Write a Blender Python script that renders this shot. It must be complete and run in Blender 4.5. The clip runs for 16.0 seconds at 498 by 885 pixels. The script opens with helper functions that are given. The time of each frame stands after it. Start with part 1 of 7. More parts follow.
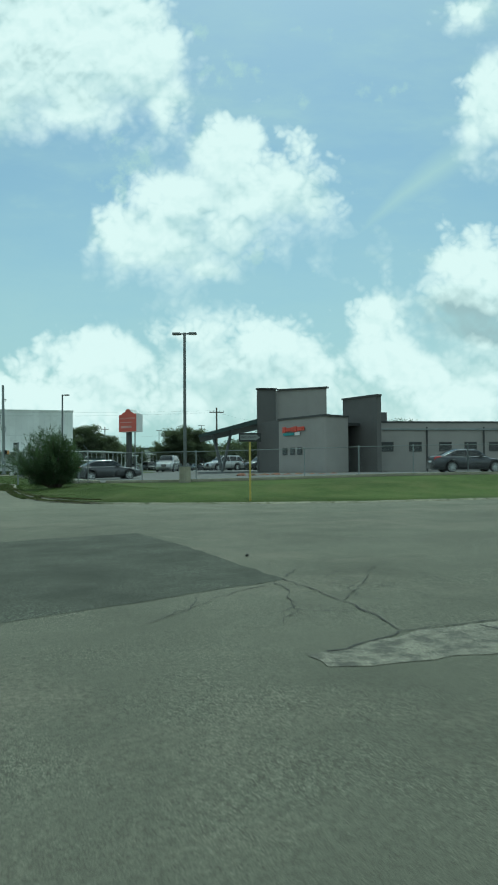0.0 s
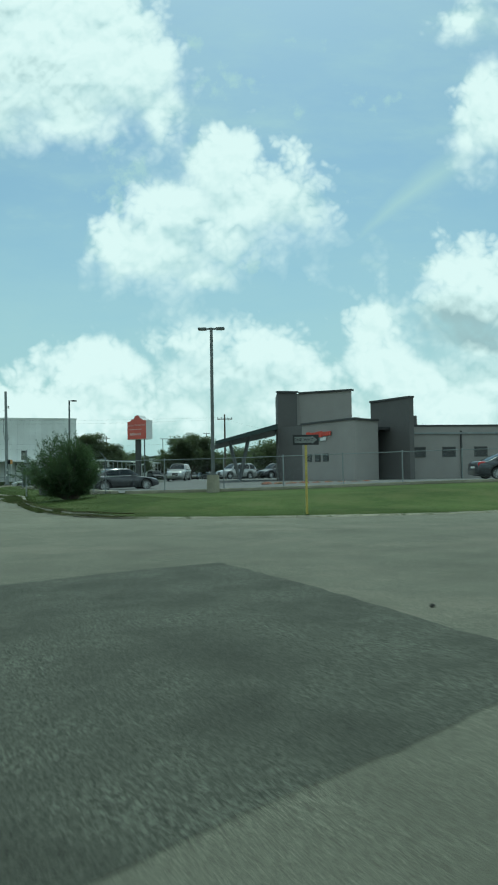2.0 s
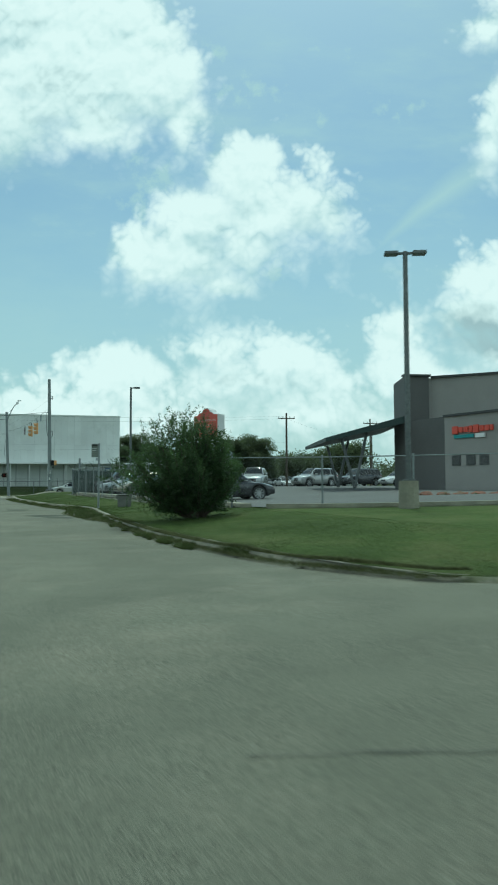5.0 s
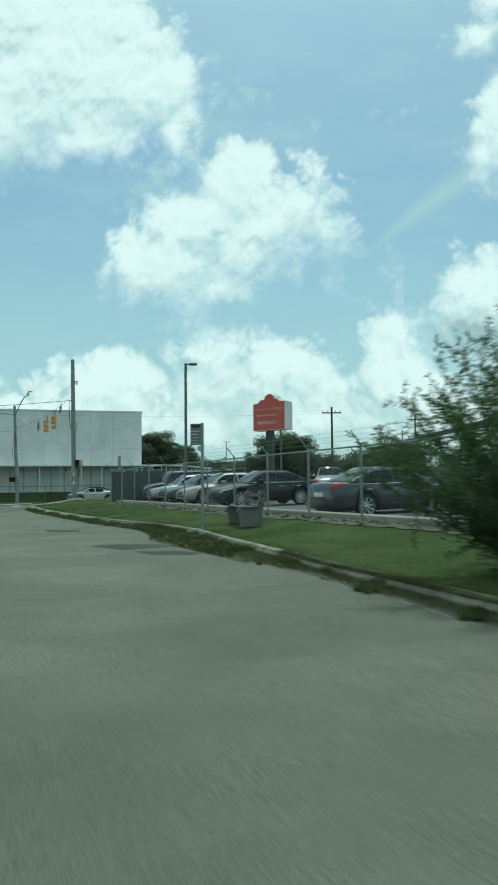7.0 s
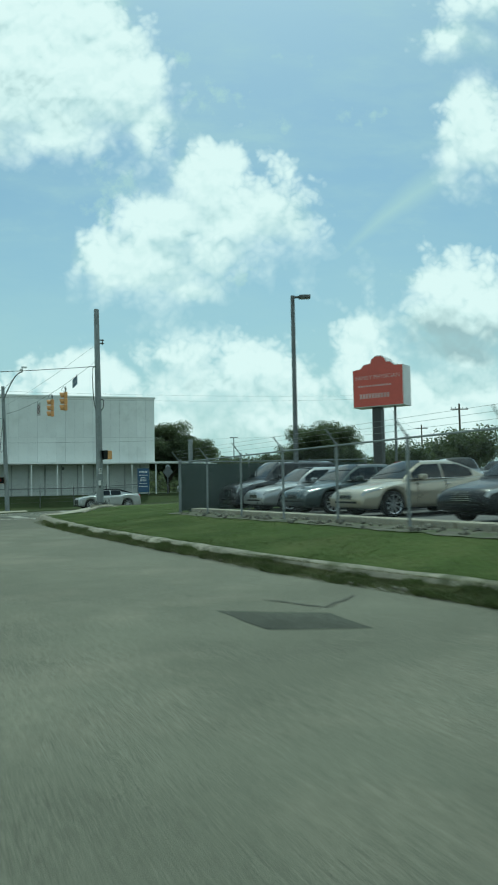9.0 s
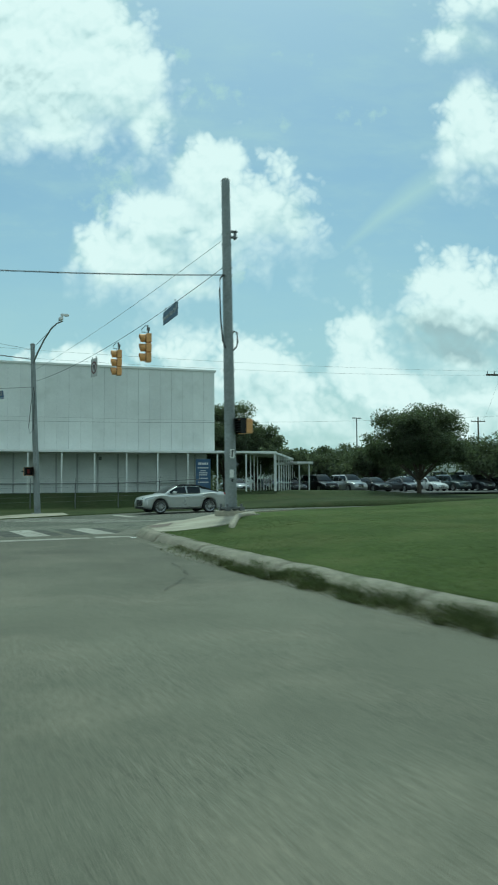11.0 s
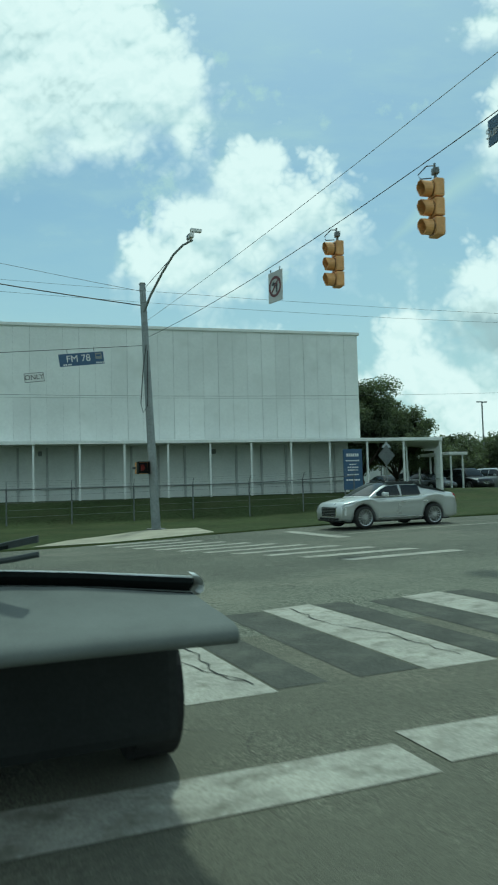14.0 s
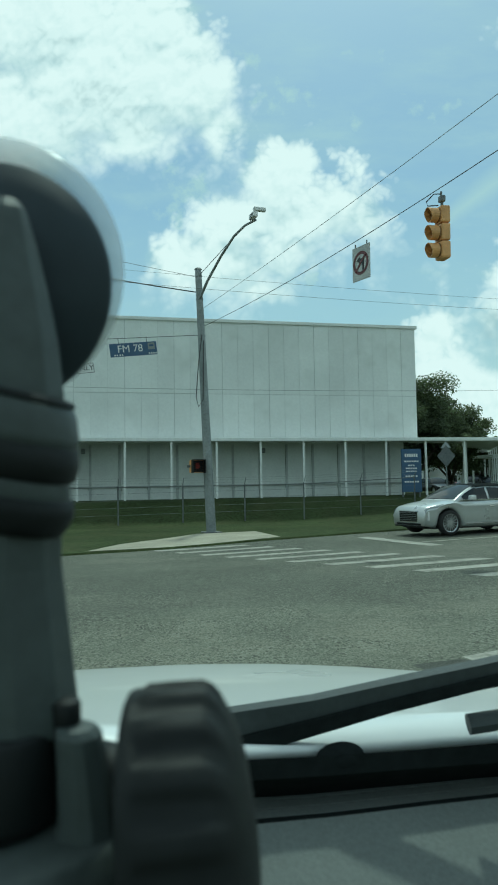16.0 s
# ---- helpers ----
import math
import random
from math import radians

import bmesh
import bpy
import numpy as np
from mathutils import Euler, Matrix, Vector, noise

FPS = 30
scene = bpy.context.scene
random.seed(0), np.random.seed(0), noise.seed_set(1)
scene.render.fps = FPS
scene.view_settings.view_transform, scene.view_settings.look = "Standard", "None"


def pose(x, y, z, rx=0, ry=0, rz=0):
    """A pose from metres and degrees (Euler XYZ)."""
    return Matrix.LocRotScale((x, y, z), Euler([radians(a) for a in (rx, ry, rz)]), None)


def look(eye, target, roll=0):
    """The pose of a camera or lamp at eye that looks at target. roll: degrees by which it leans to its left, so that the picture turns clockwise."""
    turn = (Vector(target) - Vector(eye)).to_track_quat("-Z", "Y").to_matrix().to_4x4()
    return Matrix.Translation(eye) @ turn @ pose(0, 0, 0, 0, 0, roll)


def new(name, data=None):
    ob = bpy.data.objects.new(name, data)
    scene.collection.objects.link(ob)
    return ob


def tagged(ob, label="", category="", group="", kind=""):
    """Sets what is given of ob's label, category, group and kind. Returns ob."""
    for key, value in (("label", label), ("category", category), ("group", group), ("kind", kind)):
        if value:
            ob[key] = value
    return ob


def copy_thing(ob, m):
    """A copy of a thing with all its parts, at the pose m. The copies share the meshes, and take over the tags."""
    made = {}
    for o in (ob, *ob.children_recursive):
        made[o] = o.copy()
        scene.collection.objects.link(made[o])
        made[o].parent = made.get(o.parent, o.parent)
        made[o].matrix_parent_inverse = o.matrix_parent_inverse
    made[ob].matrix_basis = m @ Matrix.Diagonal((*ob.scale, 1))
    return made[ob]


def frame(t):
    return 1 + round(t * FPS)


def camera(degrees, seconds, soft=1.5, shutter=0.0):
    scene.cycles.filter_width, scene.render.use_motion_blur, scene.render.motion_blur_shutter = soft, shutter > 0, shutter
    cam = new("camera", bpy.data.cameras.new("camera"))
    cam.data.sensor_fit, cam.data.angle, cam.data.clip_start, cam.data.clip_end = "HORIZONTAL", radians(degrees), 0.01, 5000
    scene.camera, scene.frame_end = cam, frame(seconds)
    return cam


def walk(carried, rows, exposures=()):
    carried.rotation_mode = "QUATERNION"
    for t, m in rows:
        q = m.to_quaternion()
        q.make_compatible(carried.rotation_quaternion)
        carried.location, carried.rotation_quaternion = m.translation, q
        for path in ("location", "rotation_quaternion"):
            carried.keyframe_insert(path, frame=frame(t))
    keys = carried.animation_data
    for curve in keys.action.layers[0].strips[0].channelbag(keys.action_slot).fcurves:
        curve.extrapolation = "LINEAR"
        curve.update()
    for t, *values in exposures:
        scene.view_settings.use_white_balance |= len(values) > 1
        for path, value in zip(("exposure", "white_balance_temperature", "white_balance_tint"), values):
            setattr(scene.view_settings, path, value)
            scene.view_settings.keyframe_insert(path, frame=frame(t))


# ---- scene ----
cam = camera(38.41, 16.0, 1.9, .4)
cam.data.dof.use_dof, cam.data.dof.focus_distance, cam.data.dof.aperture_fstop = True, 25.0, 24.0
PATH = [
    (0, pose(0, 0, 1.246, 91.894, 0.365, -25.003)),
    (0.5, pose(0.017, 0.703, 1.248, 92.229, 0.185, -25.058)),
    (1, pose(-0.06, 1.388, 1.232, 92.268, 0.157, -25.12)),
    (1.5, pose(-0.048, 2.415, 1.227, 92.079, 0.571, -25.183)),
    (2, pose(-0.125, 3.764, 1.229, 92.576, 0.824, -25.176)),
    (2.5, pose(-0.153, 5.508, 1.218, 93.228, 1.166, -25.08)),
    (3, pose(-0.183, 7.623, 1.209, 93.811, 1.051, -25.074)),
    (3.5, pose(-0.073, 10.011, 1.231, 93.902, 0.164, -24.365)),
    (4, pose(-0.113, 12.273, 1.226, 93.181, -0.136, -23.874)),
    (4.2, pose(-0.147, 13.132, 1.222, 93.092, -0.011, -23.782)),
    (6.3, pose(-0.479, 24.788, 1.232, 93.308, 0.273, -23.553)),
    (6.5, pose(-0.458, 26.118, 1.231, 93.222, 0.314, -23.643)),
    (7, pose(-0.414, 29.5, 1.23, 93.452, 0.556, -23.942)),
    (7.5, pose(-0.411, 33.001, 1.225, 93.783, 0.53, -24.506)),
    (8, pose(-0.408, 36.704, 1.228, 93.694, 0.966, -25.096)),
    (8.5, pose(-0.407, 40.632, 1.231, 93.542, 1.222, -25.836)),
    (8.7, pose(-0.348, 42.165, 1.23, 93.519, 1.174, -25.983)),
    (10.8, pose(-0.089, 58.54, 1.234, 93.539, 0.402, -26.524)),
    (11, pose(-0.067, 60.022, 1.231, 93.352, 0.375, -26.518)),
    (11.5, pose(0.048, 63.566, 1.235, 93.327, 0.582, -26.79)),
    (12, pose(0.175, 66.614, 1.239, 93.087, 1.311, -27.23)),
    (12.5, pose(0.139, 68.912, 1.208, 92.782, 1.821, -26.977)),
    (13, pose(0.148, 70.998, 1.196, 92.744, 1.975, -25.344)),
    (13.5, pose(0.03, 72.669, 1.237, 93.074, 1.699, -23.987)),
    (14, pose(-0.032, 73.975, 1.239, 93.46, 1.531, -22.636)),
    (14.5, pose(-0.119, 75.007, 1.247, 93.606, 1.397, -21.589)),
    (15, pose(-0.40, 76.2, 1.232, 93.633, 1.259, -21.3)),
    (15.5, pose(-0.40, 76.2, 1.232, 93.634, 1.117, -20.594)),
    (16, pose(-0.40, 76.2, 1.232, 93.627, 0.944, -20.397)),
]
EXPO, KELVIN, TINT = 0.0, 5640, -24
SKY, CLOUD, SUNLIGHT = .100, .94, 1.7
walk(cam, PATH, [(0, EXPO, KELVIN, TINT), (16, EXPO, KELVIN, TINT)])

# ---- world and sun ----
SUN_EL, SUN_AZ = radians(64), radians(28)      # azimuth east of the street's direction


def node(nt, kind, **values):
    n = nt.nodes.new(kind)
    for key, value in values.items():
        if key in n.inputs:
            n.inputs[key].default_value = value
    return n


def maths(nt, op, a, b=None, c=None, clamp=False):
    n = nt.nodes.new("ShaderNodeMath")
    n.operation, n.use_clamp = op, clamp
    for i, v in enumerate((a, b, c)):
        if v is None:
            continue
        if isinstance(v, (int, float)):
            n.inputs[i].default_value = v
        else:
            nt.links.new(v, n.inputs[i])
    return n.outputs[0]


def ramp(nt, fac, stops):
    n = nt.nodes.new("ShaderNodeValToRGB")
    while len(n.color_ramp.elements) < len(stops):
        n.color_ramp.elements.new(0.5)
    for e, (p, c) in zip(n.color_ramp.elements, stops):
        e.position = p
        e.color = (*c, 1) if isinstance(c, tuple) else (c, c, c, 1)
    nt.links.new(fac, n.inputs[0])
    return n.outputs[0]


def mixed(nt, fac, a, b, kind="MIX"):
    n = nt.nodes.new("ShaderNodeMix")
    n.data_type, n.blend_type = "RGBA", kind
    for i, v in ((0, fac), (6, a), (7, b)):
        if isinstance(v, (int, float)):
            n.inputs[i].default_value = v
        elif isinstance(v, tuple):
            n.inputs[i].default_value = (*v, 1)
        else:
            nt.links.new(v, n.inputs[i])
    return n.outputs[2]


world = bpy.data.worlds.new("sky")
scene.world = world
world.use_nodes = True
wt = world.node_tree
wt.nodes.clear()
sky = wt.nodes.new("ShaderNodeTexSky")
sky.sky_type, sky.sun_disc = "NISHITA", False
sky.sun_elevation, sky.sun_rotation = SUN_EL, SUN_AZ
sky.air_density, sky.dust_density, sky.ozone_density = 1.0, 2.0, 1.2
way = wt.nodes.new("ShaderNodeTexCoord").outputs["Generated"]

# cumulus clouds: heaps laid out on a plane that faces east-north-east, each (across, up, half width, half height)
CLOUDS = [
    (-.215, .545, .115, .085), (-.30, .56, .14, .12), (-.135, .53, .048, .06), (-.115, .475, .034, .045), (-.24, .475, .09, .05), (-.40, .50, .12, .09), (-.23, .64, .09, .06), (-.37, .66, .16, .09), (-.165, .595, .045, .04),
    (-.028, .385, .066, .068), (.047, .362, .060, .052), (.083, .338, .032, .048), (.00, .335, .11, .055), (-.085, .345, .07, .05), (-.115, .290, .075, .050), (-.175, .285, .05, .045), (-.07, .255, .05, .03), (-.03, .30, .07, .04),
    (-.078, .150, .055, .036), (.032, .140, .064, .040), (-.02, .105, .14, .040), (-.21, .105, .075, .050), (-.27, .06, .14, .05), (.05, .06, .18, .035), (.095, .10, .05, .03),
    (.335, .245, .085, .040), (.38, .215, .12, .055), (.30, .195, .075, .045), (.32, .150, .10, .040), (.178, .165, .040, .042), (.185, .115, .045, .045), (.23, .09, .09, .050), (.28, .05, .14, .05), (.40, .08, .10, .05),
    (.345, .485, .040, .045), (.375, .455, .055, .045), (.325, .44, .018, .03), (.33, .605, .03, .022), (.40, .66, .07, .04)]
TORN = [(.212, .503, .032, .022), (.117, .556, .016, .013), (.07, .572, .016, .014), (-.06, .57, .035, .03), (-.03, .52, .05, .035), (.015, .50, .03, .012), (.035, .475, .035, .018), (.075, .46, .03, .018),
    (.155, .355, .014, .014), (-.155, .395, .045, .045), (-.18, .36, .05, .03), (.13, .245, .06, .012), (.02, .258, .06, .030), (.10, .235, .05, .016), (.235, .305, .012, .006), (.16, .50, .02, .015), (.30, .275, .03, .008), (.40, .37, .04, .02), (.02, .205, .05, .015)]
AHEAD = pose(0, 0, 0, 91.9, 0, -25).to_3x3()


def dotted(v):
    n = wt.nodes.new("ShaderNodeVectorMath")
    n.operation = "DOT_PRODUCT"
    wt.links.new(way, n.inputs[0])
    n.inputs[1].default_value = v
    return n.outputs["Value"]


def plan(u, v):
    n = wt.nodes.new("ShaderNodeCombineXYZ")
    wt.links.new(u, n.inputs[0]), wt.links.new(v, n.inputs[1])
    return n.outputs[0]


def fbm(vec, scale, detail=6, rough=.55, out="Fac"):
    n = node(wt, "ShaderNodeTexNoise", Scale=scale, Detail=detail, Roughness=rough)
    wt.links.new(vec, n.inputs["Vector"])
    return n.outputs[out]


fwd = dotted(-AHEAD.col[2])
deep = maths(wt, "MAXIMUM", fwd, 0.05)
across = maths(wt, "DIVIDE", dotted(AHEAD.col[0]), deep)
up = maths(wt, "DIVIDE", dotted(AHEAD.col[1]), deep)
flat = plan(across, up)
sep = wt.nodes.new("ShaderNodeSeparateColor")
wt.links.new(fbm(flat, 12.0, 3, .5, "Color"), sep.inputs[0])
wu = maths(wt, "MULTIPLY_ADD", maths(wt, "SUBTRACT", sep.outputs[0], .5), .075, across)
wv = maths(wt, "MULTIPLY_ADD", maths(wt, "SUBTRACT", sep.outputs[1], .5), .075, up)


def heaps(u, v, table, soft=.35):
    """How deep a place lies inside the heaps, in units of a small heap's radius."""
    whole = None
    for u0, v0, ru, rv in table:
        a = maths(wt, "MULTIPLY_ADD", u, 1 / ru, -u0 / ru)
        b = maths(wt, "MULTIPLY_ADD", v, 1 / rv, -v0 / rv)
        r = maths(wt, "SQRT", maths(wt, "MULTIPLY_ADD", a, a, maths(wt, "MULTIPLY", b, b)))
        k = min(1.6, min(ru, rv) / .05)
        d = maths(wt, "MULTIPLY_ADD", r, -k, k)
        whole = d if whole is None else maths(wt, "SMOOTH_MAX", whole, d, soft) if soft else maths(wt, "MAXIMUM", whole, d)
    return whole


def puffs(vec):
    """Round swellings with creases between them, at three sizes."""
    whole = None
    for size, weight in ((13.0, 1.9), (29.0, 1.25), (64.0, .75)):
        p = maths(wt, "MULTIPLY", maths(wt, "ABSOLUTE", maths(wt, "SUBTRACT", fbm(vec, size, 1.5, .4), .5)), weight)
        whole = p if whole is None else maths(wt, "ADD", whole, p)
    return whole


total = maths(wt, "MAXIMUM", heaps(wu, wv, CLOUDS), -1.5)
above = heaps(wu, maths(wt, "ADD", wv, .040), CLOUDS)
billow = fbm(flat, 10.5, 8, .58)
puff = puffs(flat)
puff_sun = puffs(plan(maths(wt, "ADD", across, .004), maths(wt, "ADD", up, .012)))
dense = maths(wt, "MULTIPLY_ADD", maths(wt, "SUBTRACT", puff, .34), 1.3, total)
dense = maths(wt, "MULTIPLY_ADD", maths(wt, "SUBTRACT", billow, .36), 1.9, dense)
# some edges are crisp, others fray
crisp = ramp(wt, maths(wt, "MULTIPLY_ADD", maths(wt, "SUBTRACT", above, total), -.35, fbm(flat, 6.0, 3, .5)), [(.38, .50), (.70, 1.5)])
dense_edge = maths(wt, "MULTIPLY_ADD", dense, crisp, .16)
elsewhere = maths(wt, "MULTIPLY", maths(wt, "SUBTRACT", fbm(way, 2.2, 8, .6), .435), 5.0)
inview = maths(wt, "MULTIPLY_ADD", fwd, 6.0, -3.6, clamp=True)
mix_d = wt.nodes.new("ShaderNodeMix")
wt.links.new(inview, mix_d.inputs[0]), wt.links.new(elsewhere, mix_d.inputs[2]), wt.links.new(dense_edge, mix_d.inputs[3])
cover = ramp(wt, mix_d.outputs[0], [(0.0, .0), (.18, .14), (.45, .52), (.75, .84), (1.0, .96)])
# thin torn veils, and white haze towards the horizon
stretched = plan(maths(wt, "MULTIPLY_ADD", across, .8, maths(wt, "MULTIPLY", up, .35)), maths(wt, "MULTIPLY", up, 2.2))
veil = fbm(stretched, 5.5, 8, .62)
wisp = ramp(wt, veil, [(.40, .10), (.54, .26), (.72, .62)])
torn = heaps(wu, wv, TORN, 0)
torn = maths(wt, "MULTIPLY_ADD", maths(wt, "SUBTRACT", fbm(flat, 30.0, 8, .62), .52), 4.0, torn)
torn = maths(wt, "MULTIPLY", ramp(wt, torn, [(.0, .0), (.9, .72)]), inview)
near_cloud = maths(wt, "MAXIMUM", torn, ramp(wt, maths(wt, "MULTIPLY_ADD", maths(wt, "SUBTRACT", veil, .36), 2.6, total), [(-.0, .0), (.9, .75)]))
sepz = wt.nodes.new("ShaderNodeSeparateXYZ")
wt.links.new(way, sepz.inputs[0])
low = ramp(wt, maths(wt, "MULTIPLY_ADD", maths(wt, "SUBTRACT", veil, .5), -.25, sepz.outputs[2]), [(.0, .96), (.08, .82), (.17, .60), (.27, .38), (.38, .16), (.55, .03)])
# lit tops, grey hollows, thick grey undersides
lit = maths(wt, "MULTIPLY_ADD", maths(wt, "SUBTRACT", puff, puff_sun), .45, .85)
lit = maths(wt, "MULTIPLY_ADD", maths(wt, "MAXIMUM", maths(wt, "ADD", above, .1), 0.0), -.15, lit)
lit = maths(wt, "MULTIPLY_ADD", maths(wt, "SUBTRACT", fbm(flat, 7.0, 6, .6), .5), .32, lit)
for u0, v0, ru, rv, k in ((.315, .168, .125, .050, .60), (-.11, .29, .10, .04, .10), (-.24, .50, .14, .05, .10), (-.01, .110, .12, .025, .20), (.36, .10, .1, .02, .2)):
    a = maths(wt, "MULTIPLY_ADD", wu, 1 / ru, -u0 / ru)
    b = maths(wt, "MULTIPLY_ADD", wv, 1 / rv, -v0 / rv)
    d = maths(wt, "SUBTRACT", 1.0, maths(wt, "ADD", maths(wt, "MULTIPLY", a, a), maths(wt, "MULTIPLY", b, b)), clamp=True)
    lit = maths(wt, "MULTIPLY_ADD", d, -k, lit)
shade = ramp(wt, lit, [(.20, (.46, .52, .57)), (.42, (.69, .72, .755)), (.60, (.895, .895, .925)), (.80, (.995, .958, .985))])
# a long thin streak of ice cloud
sa, sb = math.cos(radians(37)), math.sin(radians(37))
au, bu = maths(wt, "SUBTRACT", across, .245), maths(wt, "SUBTRACT", up, .362)
along = maths(wt, "ADD", maths(wt, "MULTIPLY", au, sa), maths(wt, "MULTIPLY", bu, sb))
beside = maths(wt, "MULTIPLY_ADD", maths(wt, "SUBTRACT", billow, .5), .02, maths(wt, "SUBTRACT", maths(wt, "MULTIPLY", bu, sa), maths(wt, "MULTIPLY", au, sb)))
streak = maths(wt, "SUBTRACT", 1.0, maths(wt, "ABSOLUTE", maths(wt, "DIVIDE", beside, maths(wt, "MULTIPLY_ADD", along, .12, .030))), clamp=True)
ends = maths(wt, "SUBTRACT", 1.0, maths(wt, "POWER", maths(wt, "ABSOLUTE", maths(wt, "MULTIPLY", along, 6.2)), 2.0), clamp=True)
streak = maths(wt, "MULTIPLY", maths(wt, "MULTIPLY", streak, ends), maths(wt, "MULTIPLY", inview, .75))
blue = node(wt, "ShaderNodeBackground", Strength=SKY)
wt.links.new(mixed(wt, 1.0, sky.outputs[0], (.92, 1.0, 1.02), "MULTIPLY"), blue.inputs["Color"])
cloud = node(wt, "ShaderNodeBackground", Strength=CLOUD)
wt.links.new(shade, cloud.inputs["Color"])
haze = node(wt, "ShaderNodeBackground", Color=(.79, .93, .965, 1), Strength=CLOUD * .72)
thin = maths(wt, "MAXIMUM", maths(wt, "MAXIMUM", wisp, streak), maths(wt, "MAXIMUM", low, near_cloud))
m0 = wt.nodes.new("ShaderNodeMixShader")
wt.links.new(thin, m0.inputs[0]), wt.links.new(blue.outputs[0], m0.inputs[1]), wt.links.new(haze.outputs[0], m0.inputs[2])
m1 = wt.nodes.new("ShaderNodeMixShader")
wt.links.new(cover, m1.inputs[0]), wt.links.new(m0.outputs[0], m1.inputs[1]), wt.links.new(cloud.outputs[0], m1.inputs[2])
wt.links.new(m1.outputs[0], wt.nodes.new("ShaderNodeOutputWorld").inputs[0])

sun = new("sun", bpy.data.lights.new("sun", "SUN"))
sun.data.energy, sun.data.angle, sun.data.color = SUNLIGHT, radians(3), (1, .96, .88)
sun.matrix_world = look((0, 0, 60), Vector((0, 0, 60)) - Vector((math.sin(SUN_AZ) * math.cos(SUN_EL), math.cos(SUN_AZ) * math.cos(SUN_EL), math.sin(SUN_EL))))

# ---- materials ----


def surface(name, colour, rough=.6, metal=0.0, spots=None, grain=(30, .25), stain=(1.2, .25), bump=.3, bump_scale=60, dirt=None, coat=0.0, spec=.5, island=0.0, rand=0.0, speck=0.0, chips=150.0, along=None, thin=0.0, dusty=None, mottle=0.0):
    """A plain surface: base colour, fine grain, large stains, relief."""
    m = bpy.data.materials.new(name)
    m.use_nodes = True
    nt = m.node_tree
    b = nt.nodes["Principled BSDF"]
    pos = nt.nodes.new("ShaderNodeNewGeometry").outputs["Position"]

    def noise_(scale, detail=5, rough_=.6):
        n = node(nt, "ShaderNodeTexNoise", Scale=scale, Detail=detail, Roughness=rough_)
        nt.links.new(pos, n.inputs["Vector"])
        return n.outputs["Fac"]
    col = colour
    g, s = grain[1], stain[1]
    dark = tuple(c * (1 - g) for c in colour)
    lite = tuple(min(1, c * (1 + g)) for c in colour)
    col = ramp(nt, noise_(grain[0]), [(.3, dark), (.7, lite)])
    col = mixed(nt, 1.0, col, ramp(nt, noise_(stain[0], 6), [(.3, 1 - s), (.7, 1 + s * .4)]), "MULTIPLY")
    if spots:
        scale, lo, hi, c = spots
        col = mixed(nt, ramp(nt, noise_(scale, 8, .7), [(lo, 0.0), (hi, 1.0)]), col, c)
    if mottle:
        blotch = ramp(nt, noise_(24, 3, .7), [(.40, 1 - mottle), (.5, 1.0), (.60, 1 + mottle)])
        col = mixed(nt, ramp(nt, noise_(.35, 4), [(.42, .25), (.56, 1.0)]), col, mixed(nt, 1.0, col, blotch, "MULTIPLY"))
    if dusty:
        thick = nt.nodes.new("ShaderNodeAttribute")
        thick.attribute_name = "dust"
        cover = maths(nt, "ADD", thick.outputs["Fac"], maths(nt, "MULTIPLY", maths(nt, "SUBTRACT", noise_(7, 6, .7), .5), 1.6))
        col = mixed(nt, ramp(nt, cover, [(.15, 0.0), (.6, 1.0)]), dusty, col)
    if along:
        # worn paler between two stations along the street
        y0, y1, y2, y3, pale = along
        sy = nt.nodes.new("ShaderNodeSeparateXYZ")
        nt.links.new(pos, sy.inputs[0])
        where = maths(nt, "MULTIPLY_ADD", noise_(.4, 4), 6.0, maths(nt, "SUBTRACT", sy.outputs[1], 3.0))
        begin = maths(nt, "DIVIDE", maths(nt, "SUBTRACT", where, y0), y1 - y0, clamp=True)
        end = maths(nt, "DIVIDE", maths(nt, "SUBTRACT", y3, where), y3 - y2, clamp=True)
        col = mixed(nt, maths(nt, "MULTIPLY", begin, end), col, mixed(nt, 1.0, col, pale, "MULTIPLY"))
    if speck:
        # pale and dark chippings
        vo = node(nt, "ShaderNodeTexVoronoi", Scale=chips)
        nt.links.new(pos, vo.inputs["Vector"])
        sv = nt.nodes.new("ShaderNodeSeparateColor")
        nt.links.new(vo.outputs["Color"], sv.inputs[0])
        patchy = ramp(nt, noise_(.9, 4), [(.42, .12 if chips > 70 else .6), (.62, 1.0)])
        chip = maths(nt, "MULTIPLY", ramp(nt, sv.outputs[0], [(.70, 0.0), (.76, speck)]), patchy)
        col = mixed(nt, chip, col, tuple(min(1, c * 2.1) for c in colour))
        col = mixed(nt, maths(nt, "MULTIPLY", ramp(nt, sv.outputs[1], [(.70, 0.0), (.76, speck)]), patchy), col, tuple(c * .4 for c in colour))
    if rand:
        info = nt.nodes.new("ShaderNodeObjectInfo").outputs["Random"]
        col = mixed(nt, 1.0, col, ramp(nt, info, [(0.0, 1 - rand), (1.0, 1.0)]), "MULTIPLY")
    if island:
        isl = nt.nodes.new("ShaderNodeNewGeometry").outputs["Random Per Island"]
        col = mixed(nt, 1.0, col, ramp(nt, isl, [(0.0, 1 - island), (1.0, 1 + island * .6)]), "MULTIPLY")
    nt.links.new(col, b.inputs["Base Color"])
    b.inputs["Metallic"].default_value = metal
    b.inputs["Specular IOR Level"].default_value = spec
    b.inputs["Coat Weight"].default_value = coat
